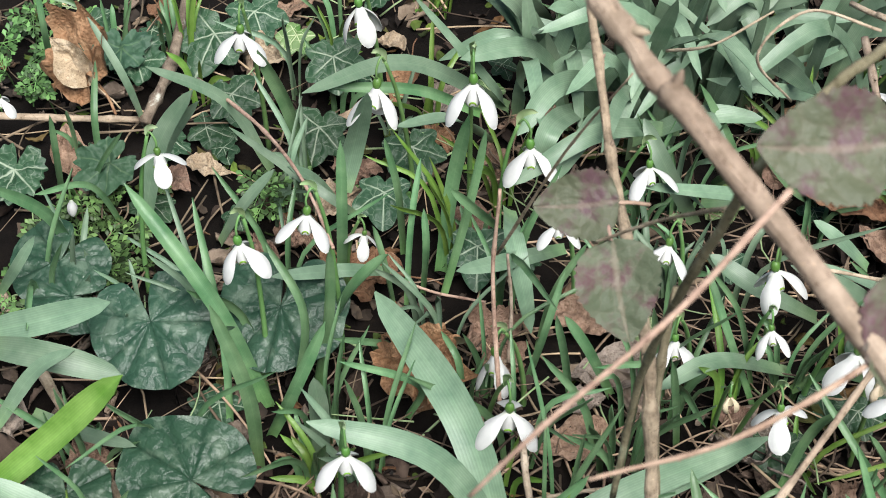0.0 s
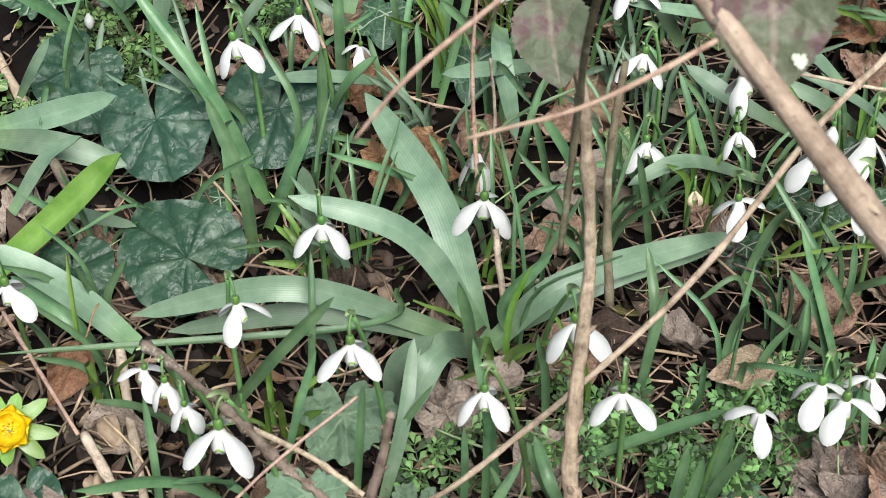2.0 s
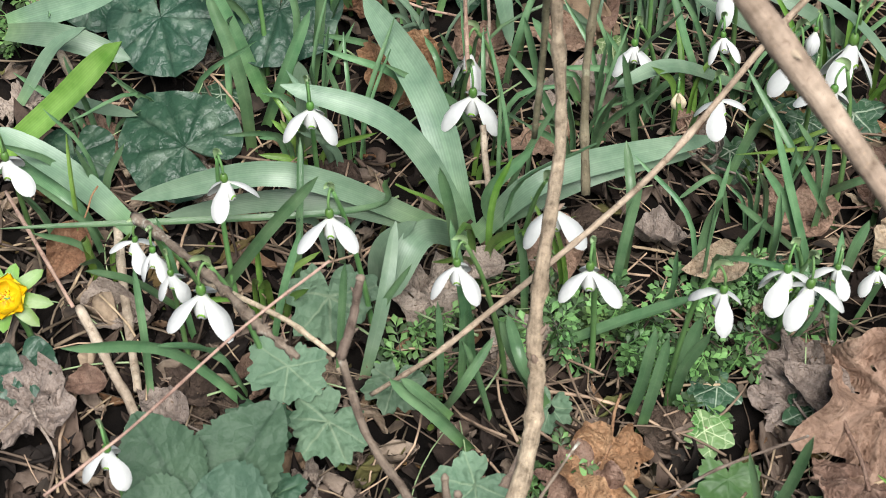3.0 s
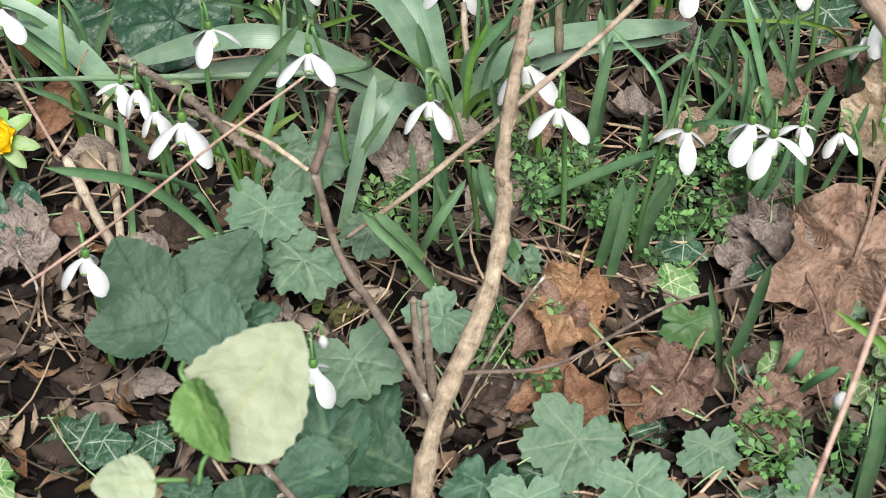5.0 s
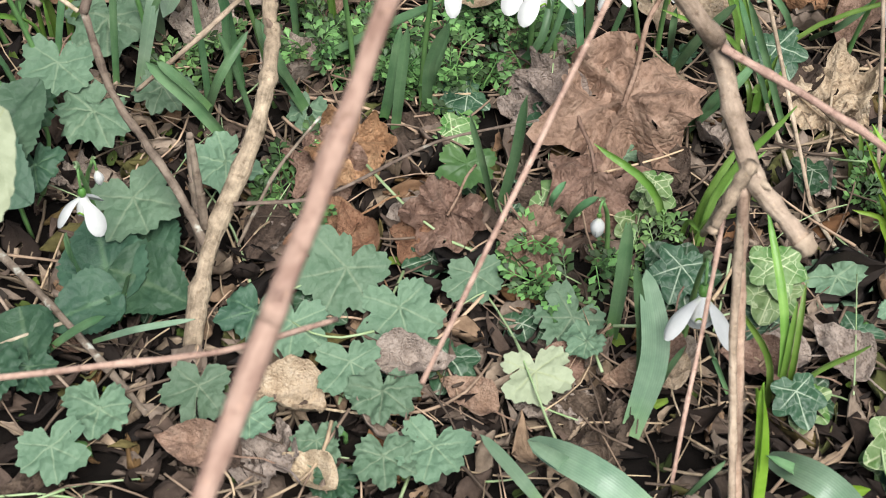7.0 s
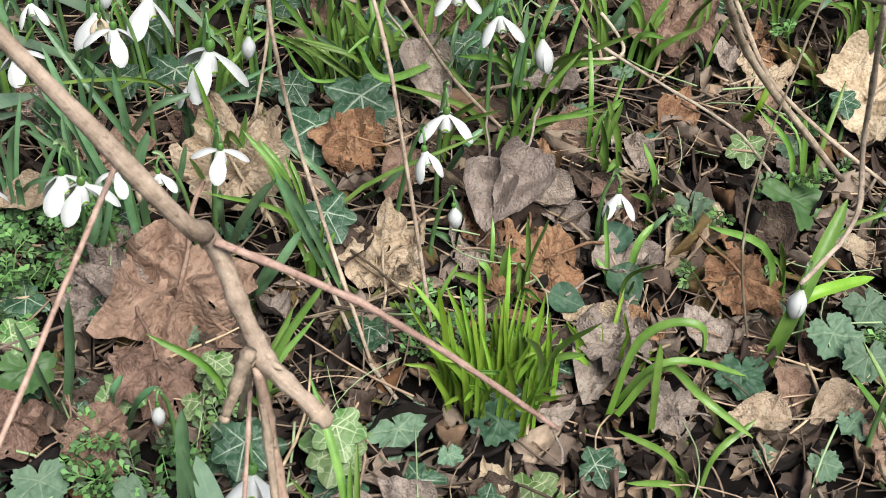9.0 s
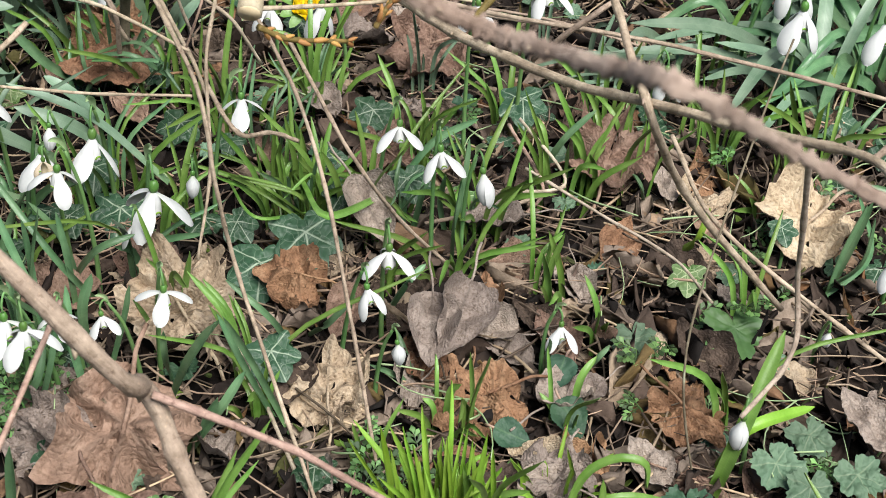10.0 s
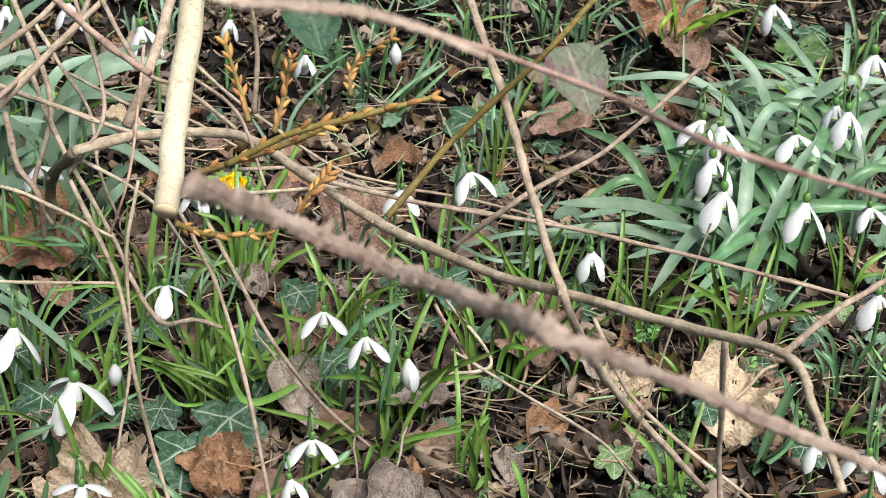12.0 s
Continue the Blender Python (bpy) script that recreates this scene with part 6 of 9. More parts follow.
strap(c, 0.0034, "green", (0.1600, -0.1697, -0.0065), (0.1735, -0.1904, 0.0329), (0.1858, -0.1932, 0.0525))
strap(c, 0.0034, "green", (0.2249, -0.1511, -0.0090), (0.2117, -0.1827, 0.0415), (0.1902, -0.1739, 0.0623))
strap(c, 0.0036, "green", (0.2356, -0.1372, -0.0094), (0.2425, -0.1648, 0.0203), (0.2574, -0.1670, 0.0398))
c = clump(0.0901, -0.1887)
strap(c, 0.0033, "green", (0.0901, -0.1887, -0.0039), (0.1007, -0.1981, 0.0357), (0.1056, -0.1918, 0.0555))
strap(c, 0.0040, "green", (0.1122, -0.0953, -0.0045), (0.1056, -0.1068, 0.0457), (0.0918, -0.1121, 0.0762))
strap(c, 0.0051, "strap", (0.1636, -0.0260, 0.0236), (0.1230, -0.0296, 0.0752), (0.0790, -0.0244, 0.0969))
strap(c, 0.0036, "green", (0.1092, -0.1104, -0.0044), (0.1088, -0.1223, 0.0456), (0.1064, -0.1232, 0.0757))
strap(c, 0.0040, "green", (0.1027, -0.0868, -0.0041), (0.1235, -0.1182, 0.0450), (0.1451, -0.1179, 0.0542))
strap(c, 0.0038, "green", (0.0831, -0.1497, -0.0035), (0.0843, -0.1642, 0.0464), (0.0825, -0.1611, 0.0765))
strap(c, 0.0031, "green", (0.1245, -0.1714, -0.0051), (0.1370, -0.1648, 0.0344), (0.1416, -0.1623, 0.0542))
strap(c, 0.0041, "green", (0.0787, -0.1855, -0.0034), (0.0939, -0.1946, 0.0260), (0.0985, -0.1744, 0.0458))
c = clump(0.3059, -0.0505)
strap(c, 0.0039, "green", (0.3059, -0.0505, -0.0119), (0.3102, -0.0609, 0.0279), (0.3171, -0.0557, 0.0477))
strap(c, 0.0038, "green", (0.3248, -0.0831, -0.0127), (0.3227, -0.0958, 0.0274), (0.3266, -0.0945, 0.0572))
strap(c, 0.0040, "green", (0.2786, -0.1252, -0.0110), (0.2876, -0.1463, 0.0286), (0.2988, -0.1425, 0.0382))
strap(c, 0.0035, "green", (0.3266, -0.0519, -0.0127), (0.3210, -0.0587, 0.0175), (0.3208, -0.0736, 0.0475))
strap(c, 0.0046, "green", (0.3055, -0.0042, -0.0018), (0.3256, -0.0066, 0.0275), (0.3515, -0.0140, 0.0464))
strap(c, 0.0044, "grass", (0.2405, -0.0452, 0.0307), (0.2489, -0.1085, 0.0502), (0.2924, -0.0452, 0.0187))
c = clump(0.3944, 0.0024)
strap(c, 0.0042, "green", (0.3944, 0.0024, -0.0152), (0.4067, -0.0107, 0.0243), (0.4272, -0.0076, 0.0435))
strap(c, 0.0031, "green", (0.3754, -0.1915, -0.0148), (0.3781, -0.2080, 0.0150), (0.3866, -0.2066, 0.0247))
strap(c, 0.0031, "green", (0.3614, -0.1904, -0.0143), (0.3525, -0.2060, 0.0160), (0.3528, -0.2115, 0.0360))
strap(c, 0.0036, "green", (0.4572, -0.0297, -0.0177), (0.4471, -0.0541, 0.0127), (0.4366, -0.0650, 0.0331))
strap(c, 0.0046, "fresh", (0.4570, -0.0835, -0.0178), (0.4636, -0.1075, 0.0119), (0.4726, -0.1022, 0.0316))
# dense broad clumps behind the bramble
for k, (x, y, count) in enumerate(((-0.035, 0.205, 13), (0.02, 0.19, 13), (0.065, 0.22, 15), (0.11, 0.255, 7), (0.03, 0.285, 12), (0.15, 0.21, 4), (-0.03, 0.30, 8), (0.09, 0.33, 4))):
    strap_fan(x, y, count, 900 + k, turn=(150, 390), reach=(0.04, 0.13))
# the broad clump round the group of flowers at the far side
for k, (x, y, count) in enumerate(((0.60, 0.075, 13), (0.655, 0.095, 14), (0.64, 0.165, 12), (0.715, 0.14, 13), (0.76, 0.23, 11), (0.70, 0.25, 9), (0.80, 0.33, 7), (0.585, 0.14, 8))):
    strap_fan(x, y, count, 930 + k, turn=(-20, 250), reach=(0.05, 0.14), height=(0.04, 0.085), width=(0.005, 0.0105), mat=("strap", "green", "strap")[k % 3])
c = clump(0.5269, 0.1430)
strap(c, 0.0089, "strap", (0.5269, 0.1430, -0.0100), (0.4912, 0.1043, 0.0313), (0.4711, 0.0781, 0.0420))
strap(c, 0.0071, "strap", (0.5320, 0.1400, -0.0100), (0.4764, 0.0876, 0.0232), (0.4545, 0.0752, 0.0393))
strap(c, 0.0071, "strap", (0.5228, 0.1360, -0.0100), (0.4992, 0.0862, 0.0225), (0.4626, 0.0730, 0.0316))
strap(c, 0.0048, "strap", (0.4949, 0.1084, 0.0012), (0.4642, 0.0641, 0.0323), (0.4428, 0.0460, 0.0231))
strap(c, 0.0038, "strap", (0.4936, 0.1054, 0.0012), (0.4743, 0.0664, 0.0346), (0.4490, 0.0564, 0.0202))
strap(c, 0.0038, "strap", (0.4940, 0.1135, 0.0012), (0.4704, 0.0823, 0.0319), (0.4508, 0.0367, 0.0240))
strap(c, 0.0033, "strap", (0.4964, 0.0878, 0.0111), (0.4473, 0.0617, 0.0429), (0.4019, 0.0779, 0.0247))
strap(c, 0.0026, "strap", (0.4945, 0.0819, 0.0111), (0.4299, 0.0485, 0.0351), (0.4089, 0.0693, 0.0137))
strap(c, 0.0026, "strap", (0.5006, 0.0887, 0.0111), (0.4284, 0.0437, 0.0330), (0.3962, 0.0923, 0.0279))
strap(c, 0.0036, "green", (0.5041, 0.0908, -0.0192), (0.4985, 0.0635, 0.0209), (0.5074, 0.0665, 0.0406))
strap(c, 0.0029, "green", (0.5059, 0.0865, -0.0192), (0.4957, 0.0580, 0.0142), (0.4879, 0.0699, 0.0418))
strap(c, 0.0029, "green", (0.5077, 0.0843, -0.0192), (0.4997, 0.0504, 0.0203), (0.5053, 0.0841, 0.0413))
c = clump(0.5418, -0.1296)
strap(c, 0.0038, "green", (0.5418, -0.1296, -0.0211), (0.5505, -0.1230, 0.0086), (0.5610, -0.1202, 0.0382))
strap(c, 0.0030, "green", (0.5357, -0.1325, -0.0211), (0.5671, -0.1245, 0.0035), (0.5587, -0.1095, 0.0411))
strap(c, 0.0030, "green", (0.5423, -0.1221, -0.0211), (0.5544, -0.1388, 0.0096), (0.5578, -0.1381, 0.0418))
strap(c, 0.0031, "green", (0.6363, -0.0563, -0.0246), (0.6363, -0.0612, 0.0054), (0.6419, -0.0657, 0.0252))
strap(c, 0.0024, "green", (0.6288, -0.0551, -0.0246), (0.6356, -0.0459, -0.0003), (0.6305, -0.0746, 0.0164))
strap(c, 0.0024, "green", (0.6373, -0.0586, -0.0246), (0.6463, -0.0715, -0.0010), (0.6318, -0.0464, 0.0266))
strap(c, 0.0029, "green", (0.6147, -0.1293, -0.0239), (0.6165, -0.1206, 0.0160), (0.6236, -0.1088, 0.0358))
strap(c, 0.0023, "green", (0.6203, -0.1274, -0.0239), (0.6125, -0.1349, 0.0173), (0.6232, -0.1273, 0.0265))
strap(c, 0.0023, "green", (0.6083, -0.1258, -0.0239), (0.6325, -0.1326, 0.0168), (0.6165, -0.1015, 0.0376))
c = clump(0.1707, 0.1752)
strap(c, 0.0097, "strap", (0.1707, 0.1752, 0.0038), (0.1825, 0.1592, 0.0433), (0.1892, 0.1539, 0.0630))
strap(c, 0.0078, "strap", (0.1727, 0.1800, 0.0038), (0.1775, 0.1396, 0.0395), (0.1927, 0.1413, 0.0573))
strap(c, 0.0078, "strap", (0.1678, 0.1677, 0.0038), (0.1750, 0.1545, 0.0389), (0.1973, 0.1499, 0.0668))
strap(c, 0.0039, "green", (0.1262, 0.1346, -0.0046), (0.1226, 0.1269, 0.0355), (0.1183, 0.1266, 0.0657))
strap(c, 0.0031, "green", (0.1313, 0.1414, -0.0046), (0.1304, 0.1337, 0.0321), (0.1303, 0.1211, 0.0632))
strap(c, 0.0031, "green", (0.1291, 0.1350, -0.0046), (0.1140, 0.1100, 0.0249), (0.1126, 0.1298, 0.0659))
strap(c, 0.0034, "green", (0.1160, 0.1055, 0.0358), (0.1452, 0.0902, 0.0446), (0.1720, 0.0897, 0.0236))
strap(c, 0.0027, "green", (0.1194, 0.1024, 0.0358), (0.1623, 0.0812, 0.0441), (0.1549, 0.0998, 0.0223))
strap(c, 0.0027, "green", (0.1233, 0.1119, 0.0358), (0.1527, 0.1037, 0.0444), (0.1765, 0.0780, 0.0198))
strap(c, 0.0067, "strap", (0.1624, 0.3245, -0.0056), (0.1285, 0.2395, 0.0355), (0.1111, 0.1958, 0.0461))
strap(c, 0.0053, "strap", (0.1688, 0.3204, -0.0056), (0.1475, 0.2413, 0.0298), (0.0912, 0.1914, 0.0370))
strap(c, 0.0053, "strap", (0.1649, 0.3309, -0.0056), (0.1449, 0.2441, 0.0297), (0.0954, 0.2033, 0.0430))
c = clump(0.3174, 0.4107)
strap(c, 0.0035, "green", (0.3174, 0.4107, -0.0114), (0.3252, 0.3912, 0.0383), (0.3515, 0.3787, 0.0672))
strap(c, 0.0028, "green", (0.3208, 0.4087, -0.0114), (0.3407, 0.3797, 0.0312), (0.3422, 0.3836, 0.0696))
strap(c, 0.0028, "green", (0.3121, 0.4129, -0.0114), (0.3359, 0.3802, 0.0273), (0.3541, 0.3919, 0.0693))
strap(c, 0.0034, "green", (0.3498, 0.3663, -0.0127), (0.3607, 0.3460, 0.0368), (0.3693, 0.3443, 0.0665))
strap(c, 0.0028, "green", (0.3534, 0.3649, -0.0127), (0.3577, 0.3471, 0.0393), (0.3614, 0.3355, 0.0642))
strap(c, 0.0028, "green", (0.3572, 0.3613, -0.0127), (0.3419, 0.3306, 0.0338), (0.3734, 0.3317, 0.0575))
strap(c, 0.0035, "green", (0.3873, 0.3647, -0.0142), (0.3835, 0.3453, 0.0359), (0.3755, 0.3554, 0.0663))
strap(c, 0.0028, "green", (0.3888, 0.3670, -0.0142), (0.3911, 0.3544, 0.0249), (0.3749, 0.3688, 0.0696))
strap(c, 0.0028, "green", (0.3844, 0.3703, -0.0142), (0.3893, 0.3624, 0.0276), (0.3834, 0.3690, 0.0619))
strap(c, 0.0040, "green", (0.4341, 0.3843, -0.0159), (0.4387, 0.3654, 0.0239), (0.4425, 0.3658, 0.0537))
strap(c, 0.0032, "green", (0.4277, 0.3794, -0.0159), (0.4250, 0.3491, 0.0143), (0.4471, 0.3500, 0.0538))
strap(c, 0.0032, "green", (0.4378, 0.3893, -0.0159), (0.4509, 0.3739, 0.0266), (0.4607, 0.3708, 0.0572))
strap(c, 0.0039, "green", (0.4055, 0.3327, -0.0149), (0.4166, 0.3230, 0.0246), (0.4501, 0.3323, 0.0434))
strap(c, 0.0031, "green", (0.3992, 0.3263, -0.0149), (0.3992, 0.3113, 0.0186), (0.4484, 0.3395, 0.0432))
strap(c, 0.0031, "green", (0.3988, 0.3311, -0.0149), (0.4183, 0.3180, 0.0145), (0.4540, 0.3273, 0.0423))
strap(c, 0.0043, "green", (0.5136, 0.3072, -0.0191), (0.5199, 0.2880, 0.0206), (0.5321, 0.2871, 0.0401))
strap(c, 0.0034, "green", (0.5135, 0.3146, -0.0191), (0.5377, 0.2709, 0.0207), (0.5409, 0.2789, 0.0300))
strap(c, 0.0034, "green", (0.5133, 0.3049, -0.0191), (0.5294, 0.3047, 0.0147), (0.5237, 0.2870, 0.0393))
strap(c, 0.0038, "green", (0.4924, 0.2787, -0.0184), (0.4874, 0.2594, 0.0218), (0.4783, 0.2577, 0.0521))
strap(c, 0.0030, "green", (0.4970, 0.2799, -0.0184), (0.4792, 0.2529, 0.0233), (0.4791, 0.2397, 0.0468))
strap(c, 0.0030, "green", (0.4882, 0.2813, -0.0184), (0.4703, 0.2503, 0.0113), (0.4774, 0.2770, 0.0488))
strap(c, 0.0081, "strap", (0.6751, 0.4577, -0.0250), (0.6425, 0.4078, 0.0261), (0.6249, 0.3867, 0.0567))
strap(c, 0.0065, "strap", (0.6733, 0.4647, -0.0250), (0.6262, 0.4020, 0.0271), (0.6051, 0.3974, 0.0505))
strap(c, 0.0065, "strap", (0.6674, 0.4537, -0.0250), (0.6409, 0.4031, 0.0224), (0.6070, 0.3755, 0.0603))
strap(c, 0.0044, "fresh", (0.6914, 0.4573, -0.0257), (0.6751, 0.4195, 0.0249), (0.6704, 0.4241, 0.0551))
strap(c, 0.0035, "fresh", (0.6905, 0.4568, -0.0257), (0.6586, 0.4107, 0.0282), (0.6779, 0.4244, 0.0439))
strap(c, 0.0035, "fresh", (0.6897, 0.4617, -0.0257), (0.6725, 0.4232, 0.0273), (0.6762, 0.4295, 0.0436))
strap(c, 0.0050, "fresh", (0.6980, 0.4447, -0.0260), (0.6944, 0.4067, 0.0241), (0.7086, 0.3856, 0.0535))
strap(c, 0.0040, "fresh", (0.6904, 0.4490, -0.0260), (0.6909, 0.4217, 0.0253), (0.7252, 0.3808, 0.0575))
strap(c, 0.0040, "fresh", (0.7021, 0.4510, -0.0260), (0.6803, 0.4179, 0.0189), (0.7275, 0.4054, 0.0450))
c = clump(0.2221, 0.0446)
strap(c, 0.0023, "green", (0.2221, 0.0446, -0.0085), (0.2301, 0.0353, 0.0312), (0.2500, 0.0555, 0.0505))
strap(c, 0.0019, "green", (0.2209, 0.0410, -0.0085), (0.2289, 0.0268, 0.0299), (0.2350, 0.0423, 0.0458))
strap(c, 0.0019, "green", (0.2153, 0.0427, -0.0085), (0.2460, 0.0507, 0.0224), (0.2308, 0.0686, 0.0539))
strap(c, 0.0023, "green", (0.2185, 0.0449, -0.0083), (0.2163, 0.0364, 0.0318), (0.2218, 0.0477, 0.0616))
strap(c, 0.0019, "green", (0.2201, 0.0391, -0.0083), (0.2057, 0.0532, 0.0348), (0.2030, 0.0351, 0.0564))
strap(c, 0.0019, "green", (0.2148, 0.0490, -0.0083), (0.2112, 0.0474, 0.0222), (0.2225, 0.0667, 0.0608))
strap(c, 0.0023, "green", (0.2323, 0.0373, -0.0089), (0.2400, 0.0280, 0.0308), (0.2580, 0.0277, 0.0501))
strap(c, 0.0019, "green", (0.2258, 0.0311, -0.0089), (0.2458, 0.0230, 0.0247), (0.2571, 0.0310, 0.0536))
strap(c, 0.0019, "green", (0.2282, 0.0384, -0.0089), (0.2306, 0.0298, 0.0305), (0.2433, 0.0270, 0.0494))
strap(c, 0.0024, "grass", (0.2056, -0.0221, 0.0220), (0.2170, -0.0629, 0.0415), (0.2455, -0.0575, 0.0104))
strap(c, 0.0020, "grass", (0.1977, -0.0178, 0.0220), (0.2138, -0.0628, 0.0393), (0.2572, -0.0753, 0.0064))
strap(c, 0.0020, "grass", (0.1982, -0.0239, 0.0220), (0.2108, -0.0821, 0.0343), (0.2435, -0.0513, 0.0132))
strap(c, 0.0024, "grass", (0.2431, -0.0417, -0.0094), (0.2382, -0.0759, 0.0407), (0.2075, -0.0707, 0.0519))
strap(c, 0.0019, "grass", (0.2411, -0.0412, -0.0094), (0.2467, -0.0584, 0.0439), (0.2270, -0.0786, 0.0425))
strap(c, 0.0019, "grass", (0.2500, -0.0484, -0.0094), (0.2362, -0.0665, 0.0371), (0.2031, -0.0537, 0.0447))

c = clump(0.1420, -0.4170)
strap(c, 0.0115, "strap", (0.1420, -0.4170, 0.0000), (0.1490, -0.4020, 0.0350), (0.1430, -0.3850, 0.0650))
strap(c, 0.0062, "green", (0.1340, -0.3640, 0.0000), (0.1360, -0.3570, 0.0300), (0.1370, -0.3490, 0.0550))
strap(c, 0.0125, "strap", (0.1530, -0.4720, 0.0200), (0.1270, -0.4630, 0.0350), (0.1010, -0.4380, 0.0200))
strap(c, 0.0120, "strap", (0.2330, -0.4700, 0.0200), (0.2100, -0.4630, 0.0400), (0.1930, -0.4380, 0.0200))
strap(c, 0.0058, "fresh", (0.1900, -0.4590, 0.0000), (0.1880, -0.4510, 0.0400), (0.1820, -0.4500, 0.0750))
c = clump(0.3320, -0.3210, "few arching narrow bright green leaves over the litter")
strap(c, 0.0042, "grass", (0.3320, -0.3210, 0.0000), (0.3410, -0.3180, 0.0400), (0.3550, -0.3200, 0.0550), (0.3690, -0.3240, 0.0550), (0.3720, -0.3250, 0.0400))
strap(c, 0.0036, "grass", (0.3370, -0.3150, 0.0000), (0.3490, -0.3230, 0.0300), (0.3670, -0.3250, 0.0350), (0.3960, -0.3230, 0.0200))
strap(c, 0.0038, "grass", (0.3360, -0.3220, 0.0000), (0.3550, -0.3220, 0.0300), (0.3660, -0.3480, 0.0350), (0.3880, -0.3610, 0.0200))
strap(c, 0.0040, "grass", (0.3490, -0.3350, 0.0000), (0.3480, -0.3340, 0.0300), (0.3500, -0.3270, 0.0500))

# ---- snowdrops ----
snowdrop((-0.2118, 0.1384, 0.1084), 0.0238, 180, 42, 0.0049, 0.0273, 5, 3, "open")
snowdrop((-0.1513, 0.1835, 0.0962), 0.0249, 150, 25, 0.0096, 0.0327, -8, -7, "open")
snowdrop((-0.1360, 0.1054, 0.0985), 0.0252, 170, 36, 0.0177, 0.0245, 7, -14, "open")
snowdrop((-0.0847, 0.0683, 0.1304), 0.0249, 60, 32, -0.0012, 0.0124, 1, -5, "open")
snowdrop((-0.2379, 0.0256, 0.1152), 0.0184, 130, 46, -0.0195, 0.0115, -4, 2, "open")
snowdrop((-0.1607, -0.0178, 0.1172), 0.0204, 180, 44, 0.0106, 0.0098, 5, -13, "open")
snowdrop((-0.1911, -0.0361, 0.1143), 0.0218, 65, 40, 0.0047, 0.0088, -9, 1, "open")
snowdrop((-0.1394, 0.0353, 0.0554), 0.0142, 250, 40, -0.0116, 0.0115, 9, 1, "open")
snowdrop((-0.1333, -0.1508, 0.1038), 0.0200, 190, 38, -0.0084, 0.0338, 1, -2, "open")
snowdrop((-0.0649, -0.0883, 0.0623), 0.0236, 180, 46, -0.0118, 0.0332, 3, 3, "open")
snowdrop((-0.0717, -0.0441, 0.0527), 0.0219, 160, 20, 0.0157, 0.0140, -2, -13, "open")
snowdrop((-0.0547, 0.0771, 0.0823), 0.0255, 180, 40, -0.0142, 0.0070, -4, -4, "open")
snowdrop((0.0071, 0.0657, 0.0799), 0.0208, 200, 44, -0.0199, 0.0253, -3, -10, "open")
snowdrop((-0.0414, 0.0174, 0.0816), 0.0157, 180, 50, 0.0127, 0.0194, -3, -6, "open")
snowdrop((0.0130, 0.0068, 0.0795), 0.0203, 60, 42, 0.0082, 0.0067, 9, -16, "open")
snowdrop((0.0604, -0.0180, 0.0876), 0.0246, 330, 34, 0.0100, 0.0303, -9, -0, "open")
snowdrop((0.0588, -0.0390, 0.0677), 0.0159, 180, 30, -0.0054, 0.0224, -9, -15, "open")
snowdrop((0.0557, -0.0939, 0.0727), 0.0191, 0, 45, -0.0128, 0.0337, -5, -1, "open")
snowdrop((0.0142, -0.0390, 0.0594), 0.0192, 180, 36, 0.0172, 0.0333, -3, -9, "open")
snowdrop((0.0369, -0.0743, 0.0584), 0.0096, 180, 10, 0.0010, 0.0283, -7, -1, "old")
snowdrop((0.1348, 0.1382, 0.0751), 0.0188, 200, 44, 0.0119, 0.0308, -8, 3, "open")
snowdrop((-0.3409, 0.1083, 0.0833), 0.0132, 180, 35, -0.0164, 0.0152, 2, 2, "open")
snowdrop((-0.2978, 0.0625, 0.0516), 0.0104, 180, 10, -0.0064, 0.0327, 1, -10, "bud")
snowdrop((-0.1642, -0.1977, 0.1009), 0.0191, 0, 46, -0.0073, 0.0103, -8, -13, "open")
snowdrop((-0.1099, -0.2336, 0.1197), 0.0194, 60, 48, 0.0076, 0.0349, -6, -15, "open")
snowdrop((-0.0559, -0.2445, 0.1067), 0.0178, 180, 44, 0.0195, 0.0210, -2, -11, "open")
snowdrop((-0.0012, -0.2400, 0.1046), 0.0193, 60, 44, 0.0038, 0.0298, -1, -8, "open")
snowdrop((-0.0201, -0.1814, 0.0804), 0.0230, 180, 46, -0.0178, 0.0325, -8, -6, "open")
snowdrop((0.1078, -0.1015, 0.0886), 0.0213, 15, 44, 0.0135, 0.0089, 4, 3, "open")
snowdrop((0.1000, -0.0879, 0.0860), 0.0130, 180, 20, 0.0052, 0.0286, -7, -7, "old")
snowdrop((-0.2661, -0.1916, 0.0998), 0.0202, 180, 44, -0.0140, 0.0303, -4, -7, "open")
snowdrop((-0.1999, -0.2252, 0.0872), 0.0144, 30, 50, 0.0200, 0.0306, 9, -7, "open")
snowdrop((-0.1872, -0.2393, 0.0967), 0.0153, 180, 25, -0.0005, 0.0269, -0, -10, "open")
snowdrop((-0.1783, -0.2471, 0.0914), 0.0153, 60, 30, -0.0038, 0.0094, -2, 4, "open")
snowdrop((-0.1587, -0.2678, 0.1056), 0.0225, 180, 44, 0.0184, 0.0238, -0, -9, "open")
snowdrop((0.0540, -0.2412, 0.0974), 0.0193, 10, 46, -0.0164, 0.0132, 5, 1, "open")
snowdrop((0.0935, -0.2152, 0.0760), 0.0220, 330, 46, -0.0055, 0.0286, 5, -2, "open")
snowdrop((0.1079, -0.1943, 0.0654), 0.0147, 20, 46, 0.0066, 0.0278, -2, -2, "open")
snowdrop((-0.1811, -0.3415, 0.0943), 0.0181, 180, 30, -0.0088, 0.0196, 5, -2, "open")
